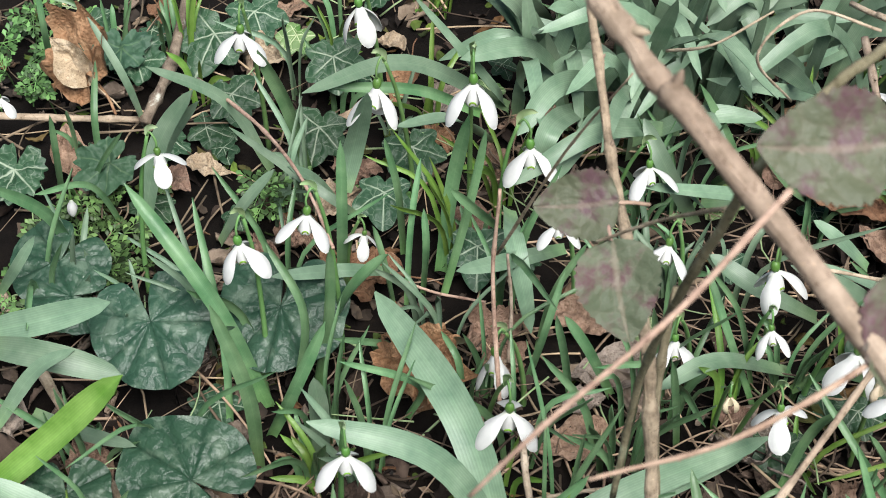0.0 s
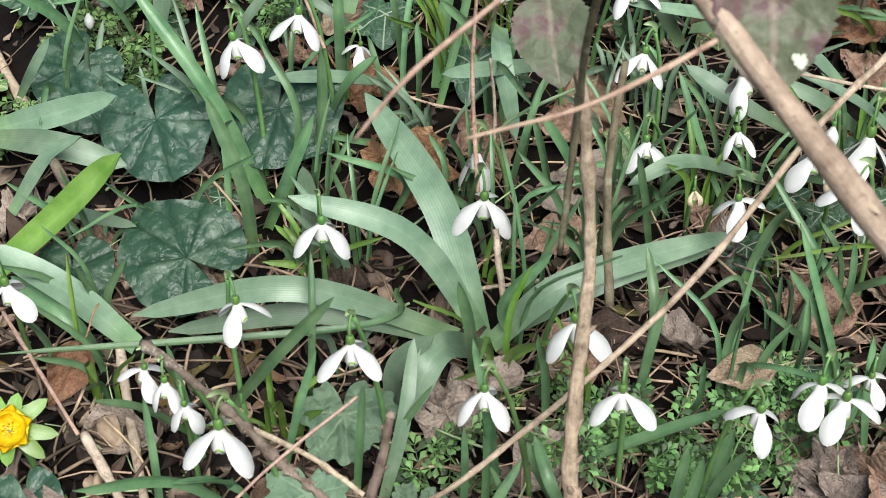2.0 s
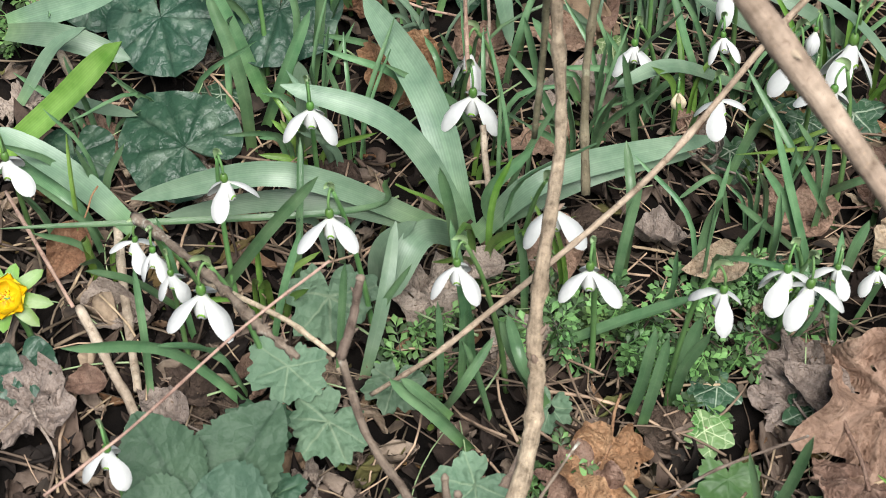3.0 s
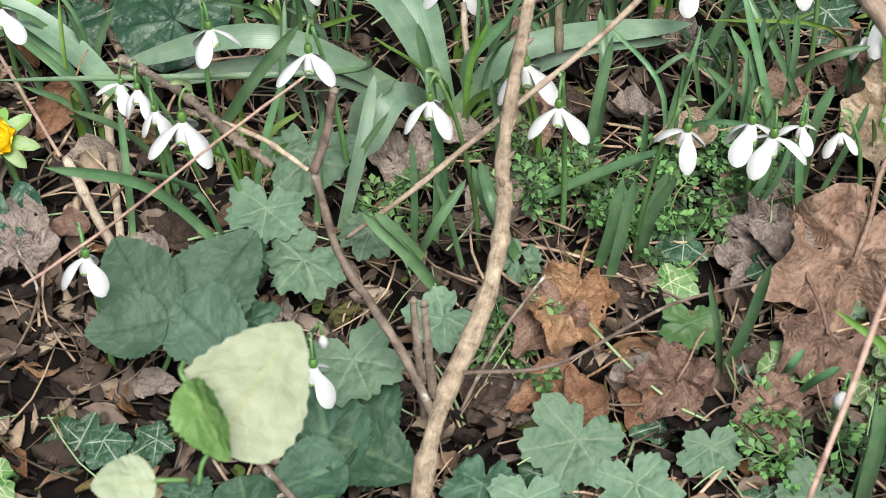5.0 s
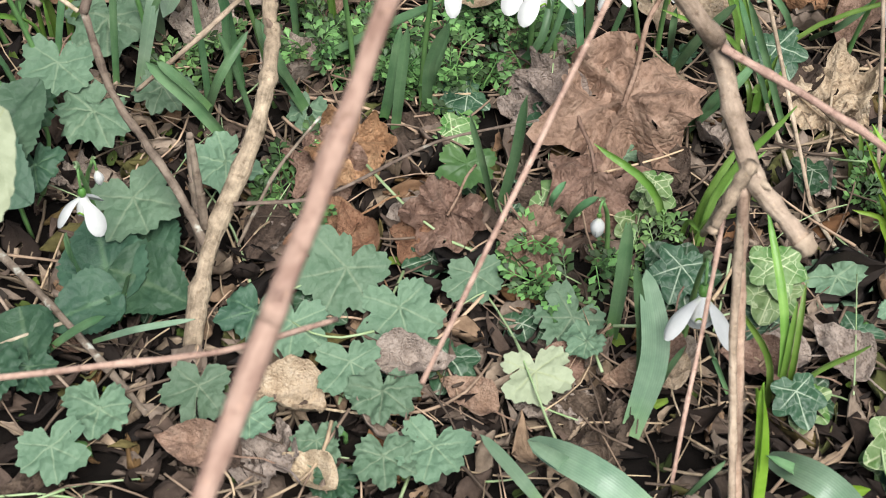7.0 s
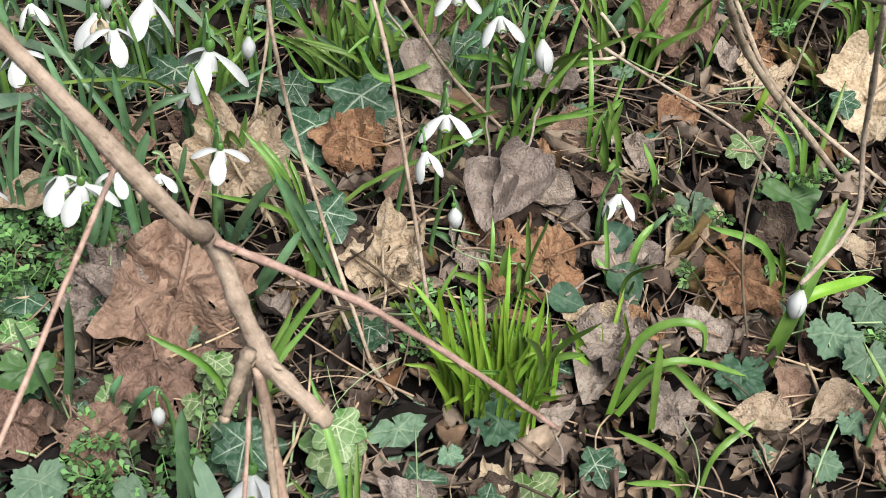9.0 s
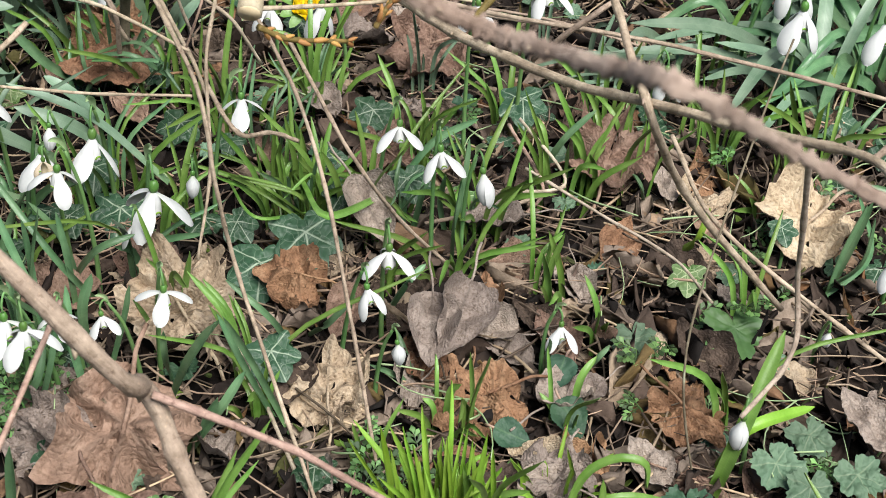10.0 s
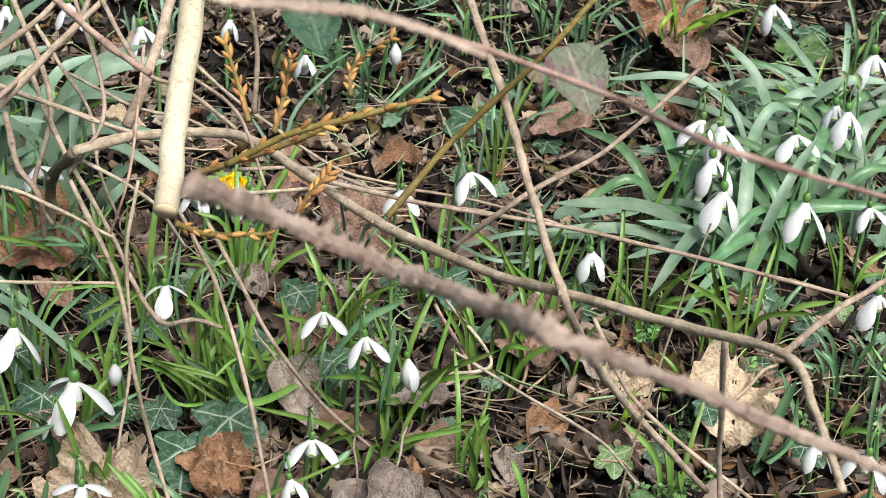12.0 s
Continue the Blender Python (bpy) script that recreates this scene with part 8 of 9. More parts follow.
live_leaf("ivy_leaf", "ivy", "ivy", (0.6093, 0.0363, -0.0034), 0.0213, 180, 20, 0, 7, "dark green ivy leaf with pale veins in the litter", "ivy leaves")
live_leaf("ivy_leaf", "ivy", "ivy", (0.4705, 0.3103, 0.0025), 0.0314, 170, 20, 0, 10, "dark green ivy leaf with pale veins in the litter", "ivy leaves")
live_leaf("ivy_leaf", "ivy", "ivy", (0.0677, -0.0663, 0.0123), 0.0189, 180, 20, 0, 11, "dark green ivy leaf with pale veins in the litter", "ivy leaves")
live_leaf("ivy_leaf", "ivy", "ivy", (0.1345, -0.0288, 0.0098), 0.0228, 170, 20, 0, 12, "dark green ivy leaf with pale veins in the litter", "ivy leaves")
live_leaf("ivy_leaf", "ivy", "ivy_pale", (0.0031, 0.0058, 0.0199), 0.0130, 190, 20, 0, 13, "yellowish green ivy leaf with pale veins", "ivy leaves")
live_leaf("ivy_leaf", "ivy", "ivy", (-0.2234, 0.2560, 0.0391), 0.0244, 200, 20, 0, 14, "dark green ivy leaf with pale veins in the litter", "ivy leaves")
live_leaf("ivy_leaf", "round", "ivy", (-0.2903, 0.2099, 0.0366), 0.0197, 200, 20, 0, 15, "dark green ivy leaf with pale veins in the litter", "ivy leaves")
live_leaf("ivy_leaf", "ivy", "ivy", (0.2390, -0.0830, 0.0220), 0.0277, 185, 28, 0, 3, "dark green ivy leaf with pale veins in the litter", "ivy leaves")
live_leaf("ivy_leaf", "ivy", "ivy", (0.1730, 0.0430, 0.0220), 0.0187, 150, 20, -8, 4, "dark green ivy leaf with pale veins in the litter", "ivy leaves")
live_leaf("ivy_leaf", "ivy", "ivy", (0.1600, 0.1080, 0.0220), 0.0130, 205, 24, 6, 5, "dark green ivy leaf with pale veins in the litter", "ivy leaves")
live_leaf("ivy_leaf", "ivy", "ivy", (0.2010, -0.0680, 0.0220), 0.0153, 215, 30, 10, 6, "dark green ivy leaf with pale veins in the litter", "ivy leaves")
live_leaf("ivy_leaf", "ivy", "ivy", (0.3930, 0.0450, 0.0220), 0.0209, 170, 22, -6, 7, "dark green ivy leaf with pale veins in the litter", "ivy leaves")
live_leaf("ivy_leaf", "ivy", "ivy", (0.2950, 0.0430, 0.0220), 0.0192, 160, 26, 4, 8, "dark green ivy leaf with pale veins in the litter", "ivy leaves")
live_leaf("ivy_leaf", "ivy", "ivy", (0.3050, -0.0360, 0.0220), 0.0169, 190, 30, 0, 9, "dark green ivy leaf with pale veins in the litter", "ivy leaves")
live_leaf("ivy_leaf", "ivy", "ivy", (0.2660, -0.0440, 0.0220), 0.0152, 140, 20, -10, 10, "dark green ivy leaf with pale veins in the litter", "ivy leaves")
live_leaf("ivy_leaf", "ivy", "ivy", (0.1210, -0.0010, 0.0220), 0.0181, 175, 25, 6, 11, "dark green ivy leaf with pale veins in the litter", "ivy leaves")
live_leaf("ivy_leaf", "ivy", "ivy", (0.2110, -0.1850, 0.0220), 0.0187, 200, 24, 0, 12, "dark green ivy leaf with pale veins in the litter", "ivy leaves")
live_leaf("ivy_leaf", "ivy", "ivy", (0.2030, 0.0170, 0.0220), 0.0124, 165, 22, 8, 13, "dark green ivy leaf with pale veins in the litter", "ivy leaves")
live_leaf("ivy_leaf", "ivy", "ivy", (0.1060, -0.0500, 0.0220), 0.0142, 190, 28, -4, 14, "dark green ivy leaf with pale veins in the litter", "ivy leaves")
live_leaf("ivy_leaf", "ivy", "ivy", (0.5140, -0.1130, 0.0220), 0.0113, 180, 20, 0, 15, "dark green ivy leaf with pale veins in the litter", "ivy leaves")
live_leaf("ivy_leaf", "ivy", "ivy", (0.1620, -0.3380, 0.0200), 0.0171, 165, 26, 0, 21, "grey-green ivy leaf with pale veins in the litter", "ivy leaves")
live_leaf("ivy_leaf", "ivy", "ivy_pale", (0.2030, -0.3330, 0.0200), 0.0160, 190, 26, 0, 22, "yellowish green ivy leaf with pale veins", "ivy leaves")
live_leaf("ivy_leaf", "ivy", "ivy", (0.2070, -0.4040, 0.0200), 0.0143, 200, 26, 0, 23, "dark green ivy leaf with pale veins in the litter", "ivy leaves")
live_leaf("ivy_leaf", "ivy", "ivy_pale", (0.2490, -0.4260, 0.0200), 0.0204, 175, 26, 0, 24, "pale olive ivy leaf lying on the litter", "ivy leaves")
live_leaf("ivy_leaf", "ivy", "ivy", (0.2620, -0.3850, 0.0200), 0.0132, 215, 26, 0, 25, "dark green ivy leaf with pale veins in the litter", "ivy leaves")
live_leaf("ivy_leaf", "ivy", "ivy_pale", (0.1510, -0.2860, 0.0200), 0.0105, 170, 26, 0, 26, "yellowish green ivy leaf with pale veins", "ivy leaves")
live_leaf("ivy_leaf", "ivy", "ivy", (0.2140, -0.1860, 0.0200), 0.0154, 150, 26, 0, 27, "dark green ivy leaf with pale veins in the litter", "ivy leaves")
live_leaf("lobed_leaf", "geranium", "geranium", (0.0183, -0.3553, 0.0236), 0.0253, 160, 28, 0, 16, "soft grey-green lobed leaf near the ground", "lobed leaves")
live_leaf("lobed_leaf", "geranium", "geranium", (0.0429, -0.3708, 0.0176), 0.0217, 200, 25, 0, 17, "soft grey-green lobed leaf near the ground", "lobed leaves")
live_leaf("lobed_leaf", "geranium", "geranium", (-0.0002, -0.3848, 0.0192), 0.0182, 180, 20, 0, 18, "soft grey-green lobed leaf near the ground", "lobed leaves")
live_leaf("lobed_leaf", "geranium", "geranium", (0.0731, -0.3475, 0.0165), 0.0155, 190, 25, 0, 19, "soft grey-green lobed leaf near the ground", "lobed leaves")
live_leaf("lobed_leaf", "geranium", "geranium", (-0.1306, -0.2557, 0.0445), 0.0200, 180, 25, 0, 20, "soft grey-green lobed leaf near the ground", "lobed leaves")
live_leaf("lobed_leaf", "geranium", "geranium", (-0.0776, -0.3346, 0.0373), 0.0230, 210, 20, 0, 21, "soft grey-green lobed leaf near the ground", "lobed leaves")
live_leaf("lobed_leaf", "round", "geranium", (-0.1099, -0.2766, 0.0337), 0.0221, 150, 20, 0, 22, "soft grey-green lobed leaf near the ground", "lobed leaves")
live_leaf("lobed_leaf", "geranium", "geranium", (-0.0328, -0.4231, 0.0204), 0.0176, 180, 20, 0, 23, "soft grey-green lobed leaf near the ground", "lobed leaves")
live_leaf("lobed_leaf", "round", "bramble", (-0.1196, -0.4245, 0.0237), 0.0203, 160, 15, 0, 24, "dull dark green toothed leaf near the ground", "lobed leaves")
live_leaf("lobed_leaf", "round", "bramble", (-0.1324, -0.4014, 0.0243), 0.0121, 200, 20, 0, 25, "dull dark green toothed leaf near the ground", "lobed leaves")
live_leaf("lobed_leaf", "round", "bramble", (-0.0186, -0.3758, 0.0149), 0.0178, 170, 20, 0, 26, "dull dark green toothed leaf near the ground", "lobed leaves")
live_leaf("lobed_leaf", "round", "geranium", (-0.0434, -0.3016, 0.0311), 0.0191, 140, 20, 0, 27, "soft grey-green lobed leaf near the ground", "lobed leaves")
live_leaf("lobed_leaf", "geranium", "pale_leaf", (0.1021, -0.3991, 0.0153), 0.0182, 190, 15, 0, 28, "pale cream lobed leaf fading on the litter", "lobed leaves")
live_leaf("lobed_leaf", "geranium", "geranium", (0.1162, -0.3634, 0.0098), 0.0186, 150, 15, 0, 29, "soft grey-green lobed leaf near the ground", "lobed leaves")
live_leaf("lobed_leaf", "round", "geranium", (0.0411, -0.4165, 0.0176), 0.0171, 180, 15, 0, 30, "soft grey-green lobed leaf near the ground", "lobed leaves")
live_leaf("lobed_leaf", "round", "geranium", (-0.0702, -0.4382, 0.0218), 0.0168, 180, 15, 0, 31, "soft grey-green lobed leaf near the ground", "lobed leaves")
live_leaf("lobed_leaf", "round", "geranium", (-0.1221, -0.2006, 0.0293), 0.0256, 190, 20, 0, 32, "soft grey-green lobed leaf near the ground", "lobed leaves")
live_leaf("lobed_leaf", "round", "geranium", (-0.0860, -0.2434, 0.0228), 0.0159, 170, 20, 0, 33, "soft grey-green lobed leaf near the ground", "lobed leaves")
live_leaf("lobed_leaf", "round", "geranium", (-0.0153, -0.2446, 0.0151), 0.0130, 170, 20, 0, 34, "soft grey-green lobed leaf near the ground", "lobed leaves")
live_leaf("lobed_leaf", "geranium", "herb", (0.0640, -0.2785, 0.0170), 0.0150, 185, 20, 0, 35, "bright green deeply lobed young leaf", "lobed leaves")
live_leaf("lobed_leaf", "geranium", "herb", (0.4682, -0.1747, 0.0016), 0.0207, 180, 20, 0, 36, "bright green deeply lobed young leaf", "lobed leaves")
live_leaf("lobed_leaf", "round", "geranium", (0.4083, -0.1794, 0.0039), 0.0163, 180, 20, 0, 37, "soft grey-green lobed leaf near the ground", "lobed leaves")
live_leaf("lobed_leaf", "round", "geranium", (0.4527, -0.2863, 0.0070), 0.0169, 200, 20, 0, 38, "soft grey-green lobed leaf near the ground", "lobed leaves")
live_leaf("lobed_leaf", "round", "geranium", (0.4645, -0.3034, 0.0065), 0.0153, 160, 20, 0, 39, "soft grey-green lobed leaf near the ground", "lobed leaves")
live_leaf("lobed_leaf", "round", "geranium", (0.4917, -0.2978, 0.0055), 0.0162, 190, 20, 0, 0, "soft grey-green lobed leaf near the ground", "lobed leaves")
live_leaf("lobed_leaf", "round", "geranium", (0.4771, -0.2677, 0.0061), 0.0146, 190, 20, 0, 1, "soft grey-green lobed leaf near the ground", "lobed leaves")
live_leaf("lobed_leaf", "round", "bramble", (0.4032, -0.2996, -0.0011), 0.0155, 170, 20, 0, 2, "dull dark green toothed leaf near the ground", "lobed leaves")
live_leaf("lobed_leaf", "round", "geranium", (0.4167, 0.0079, -0.0010), 0.0166, 170, 20, 0, 3, "soft grey-green lobed leaf near the ground", "lobed leaves")
live_leaf("lobed_leaf", "geranium", "herb", (0.8072, 0.4348, -0.0102), 0.0285, 180, 20, 0, 4, "bright green deeply lobed young leaf", "lobed leaves")
live_leaf("bramble_leaf", "bramble", "bramble", (-0.0866, -0.3604, 0.0246), 0.0229, 20, 20, 0, 5, "dull dark green toothed leaf near the ground", "bramble leaves")
live_leaf("bramble_leaf", "bramble", "bramble", (-0.0637, -0.3712, 0.0217), 0.0202, 250, 20, 0, 6, "dull dark green toothed leaf near the ground", "bramble leaves")
live_leaf("bramble_leaf", "bramble", "bramble", (-0.0893, -0.3858, 0.0206), 0.0177, 120, 20, 0, 7, "dull dark green toothed leaf near the ground", "bramble leaves")
live_leaf("bramble_leaf", "bramble", "bramble", (-0.1098, -0.4045, 0.0184), 0.0162, 200, 20, 0, 9, "dull dark green toothed leaf near the ground", "bramble leaves")
live_leaf("lobed_leaf", "round", "geranium", (0.0450, -0.4483, 0.0173), 0.0153, 190, 10, 0, 10, "soft grey-green lobed leaf near the ground", "lobed leaves")
live_leaf("lobed_leaf", "geranium", "geranium", (0.0644, -0.4417, 0.0166), 0.0180, 170, 10, 0, 11, "soft grey-green lobed leaf near the ground", "lobed leaves")
live_leaf("lobed_leaf", "geranium", "geranium", (-0.0100, -0.4359, 0.0195), 0.0129, 190, 10, 0, 12, "soft grey-green lobed leaf near the ground", "lobed leaves")
live_leaf("bramble_leaf", "bramble", "greyleaf", (-0.1722, -0.3174, 0.0560), 0.0225, 35, 25, 0, 13, "dull grey-green toothed bramble leaf near the ground", "bramble leaves")
live_leaf("bramble_leaf", "bramble", "greyleaf", (-0.1374, -0.3096, 0.0547), 0.0243, -30, 25, 0, 14, "dull grey-green toothed bramble leaf near the ground", "bramble leaves")
live_leaf("bramble_leaf", "bramble", "greyleaf", (-0.1711, -0.3414, 0.0509), 0.0176, 105, 25, 0, 15, "dull grey-green toothed bramble leaf near the ground", "bramble leaves")
live_leaf("bramble_leaf", "bramble", "greyleaf", (-0.1359, -0.3385, 0.0495), 0.0221, 235, 25, 0, 16, "dull grey-green toothed bramble leaf near the ground", "bramble leaves")
live_leaf("ivy_leaf", "ivy", "ivy", (0.1624, -0.3363, 0.0131), 0.0176, 190, 20, 0, 31, "dark green ivy leaf with pale veins in the litter", "ivy leaves")
live_leaf("ivy_leaf", "ivy", "ivy_pale", (0.2028, -0.3397, 0.0115), 0.0167, 160, 20, 0, 32, "yellowish green ivy leaf with pale veins", "ivy leaves")
live_leaf("ivy_leaf", "ivy", "ivy_pale", (0.2123, -0.3997, 0.0110), 0.0143, 170, 20, 0, 33, "yellowish green ivy leaf with pale veins", "ivy leaves")
live_leaf("ivy_leaf", "ivy", "ivy_pale", (0.1514, -0.2879, 0.0136), 0.0109, 190, 20, 0, 34, "yellowish green ivy leaf with pale veins", "ivy leaves")
live_leaf("lobed_leaf", "geranium", "geranium", (0.0264, -0.4046, 0.0202), 0.0165, 200, 20, 0, 36, "soft grey-green lobed leaf near the ground", "lobed leaves")
live_leaf("lobed_leaf", "geranium", "geranium", (-0.0836, -0.4595, 0.0223), 0.0167, 200, 20, 0, 0, "soft grey-green lobed leaf near the ground", "lobed leaves")
live_leaf("lobed_leaf", "round", "geranium", (0.0172, -0.4401, 0.0124), 0.0129, 190, 20, 0, 2, "soft grey-green lobed leaf near the ground", "lobed leaves")
live_leaf("lobed_leaf", "round", "bramble", (-0.1382, -0.2887, 0.0447), 0.0170, 180, 15, 0, 4, "dull dark green toothed leaf near the ground", "lobed leaves")
live_leaf("lobed_leaf", "round", "bramble", (-0.1256, -0.3195, 0.0392), 0.0155, 200, 15, 0, 5, "dull dark green toothed leaf near the ground", "lobed leaves")
live_leaf("bramble_leaf", "bramble", "bramble", (-0.0689, -0.3502, 0.0219), 0.0185, 210, 15, 0, 7, "dull dark green toothed leaf near the ground", "bramble leaves")
live_leaf("lobed_leaf", "round", "bramble", (-0.1049, -0.4178, 0.0182), 0.0139, 180, 15, 0, 8, "dull dark green toothed leaf near the ground", "lobed leaves")
live_leaf("lobed_leaf", "round", "bramble", (0.0259, -0.4554, 0.0081), 0.0111, 180, 15, 0, 9, "dull dark green toothed leaf near the ground", "lobed leaves")
live_leaf("lobed_leaf", "round", "bramble", (0.0433, -0.3924, 0.0075), 0.0118, 180, 15, 0, 10, "dull dark green toothed leaf near the ground", "lobed leaves")

# ---- leaves on the twigs ----
hanging_leaf("broad", "pale_leaf", (-0.0732, -0.4817, 0.1918), 0.0214, -24, 45, 8, 17)
hanging_leaf("broad", "pale_leaf", (-0.1046, -0.5134, 0.1830), 0.0094, 100, 50, 0, 18)
hanging_leaf("bramble", "young", (-0.0836, -0.4961, 0.1922), 0.0127, 180, 50, -50, 19)
hanging_leaf("bramble", "purple", (-0.0485, -0.1727, 0.2595), 0.0143, 95, 45, 0, 20)
hanging_leaf("bramble", "purple", (-0.0341, -0.1935, 0.2409), 0.0172, 190, 45, 0, 21)
hanging_leaf("bramble", "purple", (0.0009, -0.2756, 0.3694), 0.0168, 100, 45, 10, 22)
hanging_leaf("bramble", "purple", (0.0229, -0.3146, 0.3435), 0.0191, 185, 55, 0, 23, spot=True)
hanging_leaf("bramble", "bramble", (0.3351, 0.2736, 0.1077), 0.0271, 190, 40, 0, 24)
hanging_leaf("bramble", "purple", (0.4752, 0.0640, 0.1518), 0.0249, 190, 40, 0, 25)
hanging_leaf("bramble", "bramble", (0.3607, -0.2057, 0.0077), 0.0101, 150, 30, 0, 26)
hanging_leaf("bramble", "bramble", (0.3592, -0.2386, 0.0057), 0.0116, 200, 30, 0, 27)
hanging_leaf("bramble", "bramble", (0.3262, -0.2481, 0.0069), 0.0097, 240, 30, 0, 28)

# ---- yellow flowers ----
aconite((-0.2595, -0.2398, 0.0595), 0.0094)
aconite((0.2641, 0.1684, 0.0302), 0.0103)

# ---- herbs ----
herb_patch(0.0039, -0.2000, 0.0289, 60, 551)
herb_patch(0.0732, -0.1650, 0.0297, 60, 552)
herb_patch(0.0584, -0.2140, 0.0155, 25, 553)
herb_patch(-0.2809, 0.0698, 0.0341, 70, 554)
herb_patch(-0.3586, 0.2132, 0.0381, 60, 555)
herb_patch(-0.3154, 0.0024, 0.0234, 25, 556)
herb_patch(-0.1984, 0.1089, 0.0128, 12, 557)
herb_patch(-0.0180, -0.1810, 0.0258, 45, 558)
herb_patch(0.1034, -0.3342, 0.0160, 22, 559)
herb_patch(-0.0124, -0.2931, 0.0181, 25, 560)
herb_patch(-0.0768, -0.2121, 0.0157, 20, 561)
herb_patch(0.0788, -0.1565, 0.0179, 20, 562)
herb_patch(0.1485, -0.3167, 0.0129, 15, 563)

# ---- grass ----
grass_clump(0.2812, -0.3078, 0.0271, 95, 0.08, "fresh", 564)
grass_clump(0.2401, -0.0228, 0.0242, 40, 0.08, "grass", 565)
grass_clump(0.3396, -0.2829, 0.0169, 14, 0.06, "fresh", 566)
grass_clump(0.5998, 0.4977, 0.0315, 14, 0.07, "green", 567)
grass_clump(0.3961, 0.4191, 0.0292, 14, 0.07, "green", 568)
grass_clump(0.6363, -0.0563, 0.0218, 14, 0.06, "green", 569)
grass_clump(0.6086, 0.0208, 0.0228, 12, 0.05, "green", 570)
grass_clump(0.1104, 0.1506, 0.0174, 8, 0.08, "grass", 619)
grass_clump(0.1625, 0.1033, 0.0215, 10, 0.09, "grass", 620)
grass_clump(0.2091, 0.0721, 0.0256, 12, 0.1, "grass", 621)
grass_clump(0.2670, 0.0954, 0.0172, 14, 0.08, "grass", 622)
grass_clump(0.2356, -0.0068, 0.0199, 8, 0.09, "grass", 623)
grass_clump(0.2812, -0.0346, 0.0238, 10, 0.1, "grass", 624)
grass_clump(0.3198, 0.0363, 0.0166, 12, 0.08, "grass", 625)
grass_clump(0.3481, -0.0523, 0.0196, 14, 0.09, "grass", 626)
grass_clump(0.1268, -0.0030, 0.0237, 8, 0.1, "grass", 627)
grass_clump(0.1762, -0.0362, 0.0151, 10, 0.08, "grass", 628)
grass_clump(0.4049, -0.0219, 0.0204, 12, 0.09, "grass", 629)
grass_clump(0.4443, -0.0129, 0.0250, 14, 0.1, "grass", 630)
grass_clump(0.3184, -0.1041, 0.0147, 8, 0.08, "grass", 631)
grass_clump(0.5119, 0.0204, 0.0215, 10, 0.09, "grass", 632)
grass_clump(0.5799, -0.0119, 0.0257, 12, 0.1, "grass", 633)
grass_clump(0.2044, -0.1778, 0.0136, 10, 0.08, "grass", 635)
grass_clump(0.2977, -0.2256, 0.0133, 10, 0.08, "grass", 637)

# ---- litter on the soil ----
def litter_straw(count, seed, area, name, label, mat, lo, hi, rmin, rmax, rise=0.02):
    r = random.Random(seed)
    vs, fs = [], []
    x0, x1, y0, y1 = area
    for _ in range(count):
        x, y = r.uniform(x0, x1) + r.gauss(0, 0.05), r.uniform(y0, y1) + r.gauss(0, 0.05)
        a, s = r.uniform(0, 6.28), r.uniform(lo, hi)
        pts, z0, z1 = [], r.uniform(0.001, rise), r.uniform(0.001, rise)
        bow = r.uniform(-0.8, 0.8)
        for k in (-0.5, -0.17, 0.17, 0.5):
            px = x + s * k * math.cos(a) - s * bow * (0.25 - k * k) * math.sin(a)
            py = y + s * k * math.sin(a) + s * bow * (0.25 - k * k) * math.cos(a)
            pts.append((px, py, ground_z(px, py) + z0 + (z1 - z0) * (k + 0.5)))
        rad = r.uniform(rmin, rmax)
        v, f = tube(curve(pts, 6), [rad * (1 - 0.06 * k) for k in range(7)], 5)
        fs.extend(tuple(i + len(vs) for i in q) for q in f)
        vs.extend(v)
    return tagged(new(name, mesh(name, vs, fs, mat)), label, "litter", "", "stuff")


def litter_flakes(count, seed, area, name, label, mat, lo, hi, rise=0.012):
    """Small curled pieces of leaf, many sided and uneven."""
    r = random.Random(seed)
    vs, fs = [], []
    x0, x1, y0, y1 = area
    for _ in range(count):
        x, y, s = r.uniform(x0, x1) + r.gauss(0, 0.05), r.uniform(y0, y1) + r.gauss(0, 0.05), r.uniform(lo, hi)
        m = Matrix.Translation((x, y, ground_z(x, y) + r.uniform(0.001, rise))) @ Euler((r.uniform(-0.7, 0.7), r.uniform(-0.7, 0.7), r.uniform(0, 6.28))).to_matrix().to_4x4()
        k, n, bend = len(vs), 9, r.uniform(-1.2, 1.2)
        ring = []
        for i in range(n):
            a = 2 * math.pi * i / n
            q = s * r.uniform(0.55, 1.05)
            px, py = q * math.cos(a), 0.7 * q * math.sin(a)
            ring.append((px, py, bend * px * px / s + 0.12 * s * r.uniform(-1, 1)))
        for dz in (0, -0.0006):
            vs.append(m @ Vector((0, 0, dz)))
            vs.extend(m @ Vector((a, b2, c + dz)) for a, b2, c in ring)
        for i in range(n):
            j = (i + 1) % n
            fs += [(k, k + 1 + i, k + 1 + j), (k + n + 1, k + n + 2 + j, k + n + 2 + i), (k + 1 + i, k + n + 2 + i, k + n + 2 + j, k + 1 + j)]
    return tagged(new(name, mesh(name, vs, fs, mat, False)), label, "litter", "", "stuff")


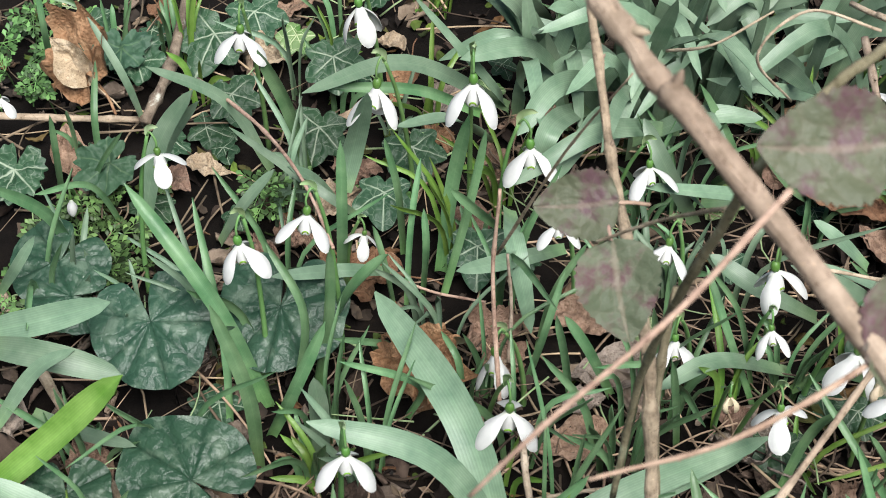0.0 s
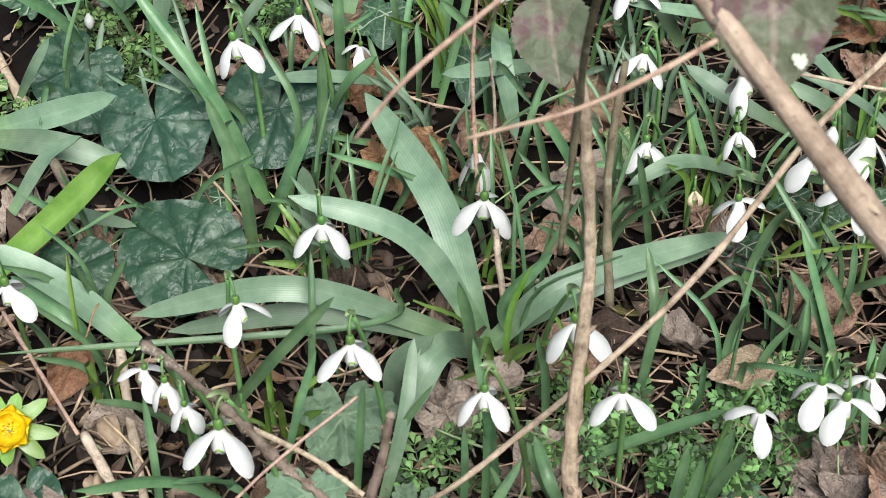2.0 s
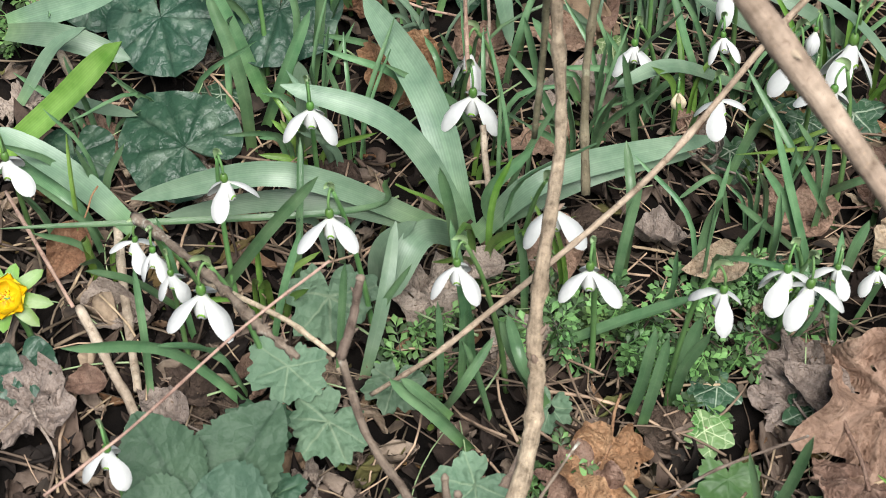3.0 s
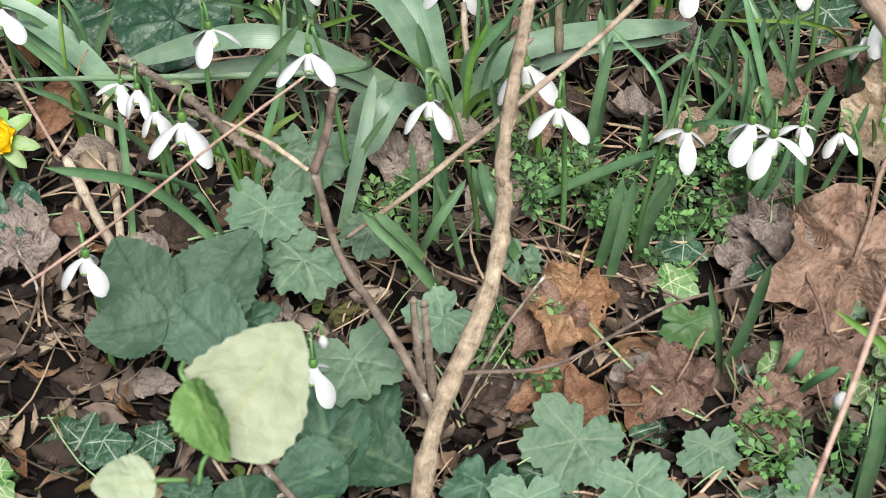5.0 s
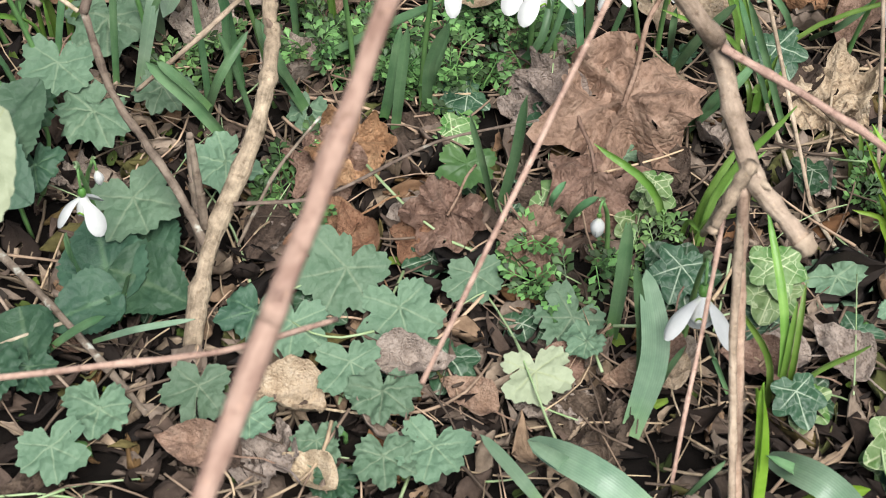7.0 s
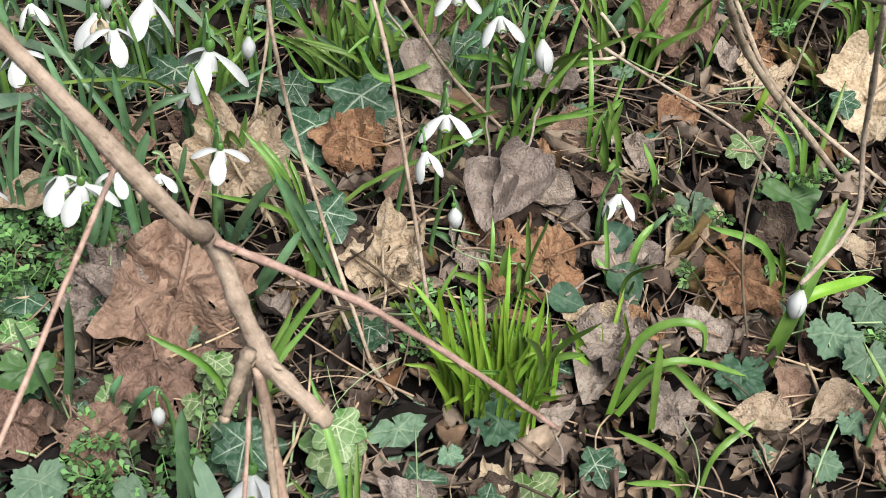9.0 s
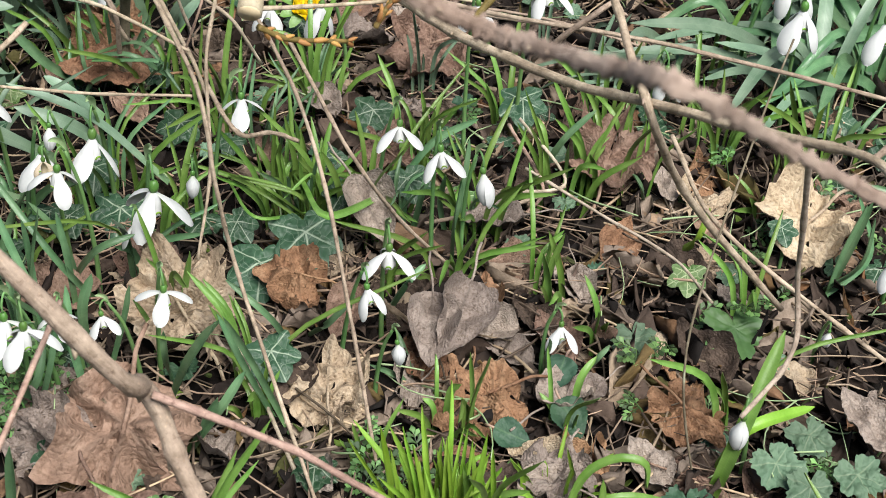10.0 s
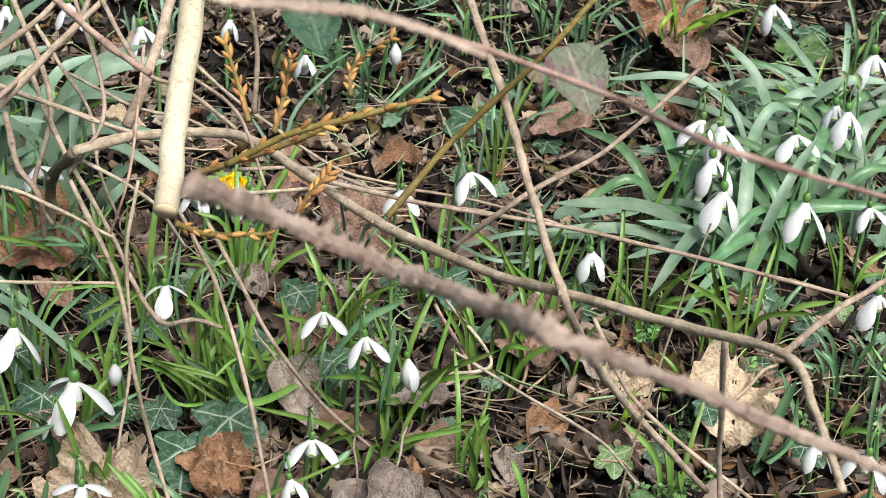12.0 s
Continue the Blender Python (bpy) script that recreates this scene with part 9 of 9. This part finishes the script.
def litter_leaves(count, seed, area, name, label, mat, lo, hi, rise):
    """Many small curled leaves: pointed ovals with a fold along the midrib."""
    r = random.Random(seed)
    vs, fs = [], []
    x0, x1, y0, y1 = area
    us, cs = (-1, -0.7, -0.3, 0.1, 0.5, 0.8, 1), (-1, -0.5, 0, 0.5, 1)
    for q in range(count):
        x, y, s = r.uniform(x0, x1) + r.gauss(0, 0.05), r.uniform(y0, y1) + r.gauss(0, 0.05), r.uniform(lo, hi)
        m = Matrix.Translation((x, y, ground_z(x, y) + r.uniform(0.001, rise))) @ Euler((r.gauss(0.1, 0.35), r.gauss(0, 0.35), r.uniform(0, 6.28))).to_matrix().to_4x4()
        k, curl, bend, wide = len(vs), r.uniform(-0.6, 2.0), r.uniform(-0.8, 1.0), r.uniform(0.15, 0.6)
        for dz in (0, -0.05):
            for u in us:
                w = wide * max(0.03, 1 - abs(u) ** 1.5) * (1 - 0.25 * u)
                for c in cs:
                    p = Vector((c * w * r.uniform(0.65, 1.2), u, curl * c * c * w + bend * u * u + 0.14 * r.uniform(-1, 1) + dz))
                    vs.append(m @ (p * s))
        n, h = len(cs), len(cs) * len(us)
        for j in range(len(us) - 1):
            for i in range(n - 1):
                f = (k + j * n + i, k + j * n + i + 1, k + (j + 1) * n + i + 1, k + (j + 1) * n + i)
                fs += [f, tuple(h + g for g in reversed(f))]
            for i, flip in ((0, 0), (n - 1, 1)):
                f = (k + j * n + i, k + (j + 1) * n + i, k + h + (j + 1) * n + i, k + h + j * n + i)
                fs.append(f[::-1] if flip else f)
    return tagged(new(name, mesh(name, vs, fs, mat)), label, "litter", "", "stuff")


NEAR = (-0.45, 0.95, -0.56, 0.85)
OPEN = (-0.05, 0.78, -0.52, 0.3)
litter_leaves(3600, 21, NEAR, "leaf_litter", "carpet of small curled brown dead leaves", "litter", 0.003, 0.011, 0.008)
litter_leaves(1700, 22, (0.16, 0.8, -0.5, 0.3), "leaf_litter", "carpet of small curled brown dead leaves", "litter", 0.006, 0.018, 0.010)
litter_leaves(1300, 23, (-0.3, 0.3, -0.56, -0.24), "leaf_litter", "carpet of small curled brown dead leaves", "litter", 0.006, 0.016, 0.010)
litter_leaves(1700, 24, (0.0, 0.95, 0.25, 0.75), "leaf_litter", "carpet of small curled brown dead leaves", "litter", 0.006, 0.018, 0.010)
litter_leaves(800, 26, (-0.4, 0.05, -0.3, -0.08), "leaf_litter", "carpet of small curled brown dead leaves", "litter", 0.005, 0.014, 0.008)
litter_straw(350, 27, (-0.4, 0.05, -0.3, -0.05), "dry_stems", "tangle of dry brown stems and straw on the soil", "straw", 0.02, 0.08, 0.0004, 0.001)
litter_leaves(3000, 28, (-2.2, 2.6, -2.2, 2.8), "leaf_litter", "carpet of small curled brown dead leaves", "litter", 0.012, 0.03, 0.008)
litter_straw(2500, 11, NEAR, "dry_stems", "tangle of dry brown stems and straw on the soil", "straw", 0.02, 0.09, 0.0003, 0.0010)
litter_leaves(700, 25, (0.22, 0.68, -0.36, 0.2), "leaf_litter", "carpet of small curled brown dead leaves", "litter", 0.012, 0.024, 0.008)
litter_straw(1900, 15, OPEN, "dry_stems", "tangle of dry brown stems and straw on the soil", "straw", 0.02, 0.08, 0.0003, 0.0009)
litter_flakes(3500, 12, NEAR, "leaf_crumbs", "broken dark brown leaf crumbs on the soil", "crumbs", 0.002, 0.008)
litter_flakes(1500, 13, NEAR, "moss_tufts", "small yellow-green moss bits on the soil", "moss", 0.002, 0.006, 0.008)
litter_straw(700, 16, NEAR, "green_stems", "thin green and yellowish stems among the litter", "spathe", 0.02, 0.08, 0.0003, 0.0008, 0.03)
# narrow leaves and low foliage that fill the gaps between the larger plants
fill = random.Random(31)
for x0, x1, y0, y1, count in ((-0.32, 0.16, -0.2, 0.34, 95), (-0.1, 0.85, 0.1, 0.6, 44), (0.08, 0.34, -0.2, 0.02, 7), (0.15, 0.7, -0.4, 0.1, 36)):
    for k in range(count):
        grass_clump(fill.uniform(x0, x1), fill.uniform(y0, y1), 0.008, fill.randrange(3, 7), fill.uniform(0.05, 0.125), "grass" if x0 > 0.1 else fill.choice(("green", "green", "strap", "grass")), 500 + k + int(1000 * x1))
for x0, x1, y0, y1, count in ((-0.36, 0.1, -0.05, 0.32, 26), (0.05, 0.7, -0.3, 0.3, 50), (-0.25, 0.35, -0.46, -0.28, 20), (0.1, 0.9, 0.2, 0.6, 20)):
    for k in range(count):
        x, y = fill.uniform(x0, x1), fill.uniform(y0, y1)
        live_leaf("ivy_leaf", "ivy", fill.choice(("ivy", "ivy", "ivy", "ivy_pale")), (x, y, ground_z(x, y) + fill.uniform(0.010, 0.02)), fill.uniform(0.011, 0.018), fill.uniform(100, 260), fill.uniform(0, 30), fill.uniform(-15, 15), k % 40, "dark green ivy leaf with pale veins in the litter", "ivy leaves")
for k in range(12):
    herb_patch(fill.uniform(0.25, 0.75), fill.uniform(-0.42, 0.1), fill.uniform(0.015, 0.03), fill.randrange(5, 11), 700 + k)
for k in range(40):
    x, y = fill.uniform(0.1, 0.75), fill.uniform(-0.4, 0.4)
    live_leaf("lobed_leaf", "round", fill.choice(("geranium", "geranium", "bramble")), (x, y, ground_z(x, y) + fill.uniform(0.012, 0.022)), fill.uniform(0.006, 0.012), fill.uniform(100, 260), fill.uniform(0, 30), fill.uniform(-15, 15), k, "small rounded green leaf near the ground", "small rounded leaves")
for x0, x1, y0, y1, count in ((0.1, 0.75, -0.46, 0.35, 140), (-0.35, 0.1, -0.48, 0.3, 70)):
    for k in range(count):
        x, y = fill.uniform(x0, x1), fill.uniform(y0, y1)
        dead_leaf(fill.choice(("oval", "oval", "maple")), fill.choice(("brown", "grey", "dark", "brown", "dark", "grey", "rust", "tan")), (x, y, ground_z(x, y) + fill.uniform(0.008, 0.016)), fill.uniform(0.012, 0.024), fill.uniform(0, 360), fill.uniform(-15, 25), fill.uniform(-20, 20), fill.choice((0.0, 0.4, 0.9)), seed=k % 9)
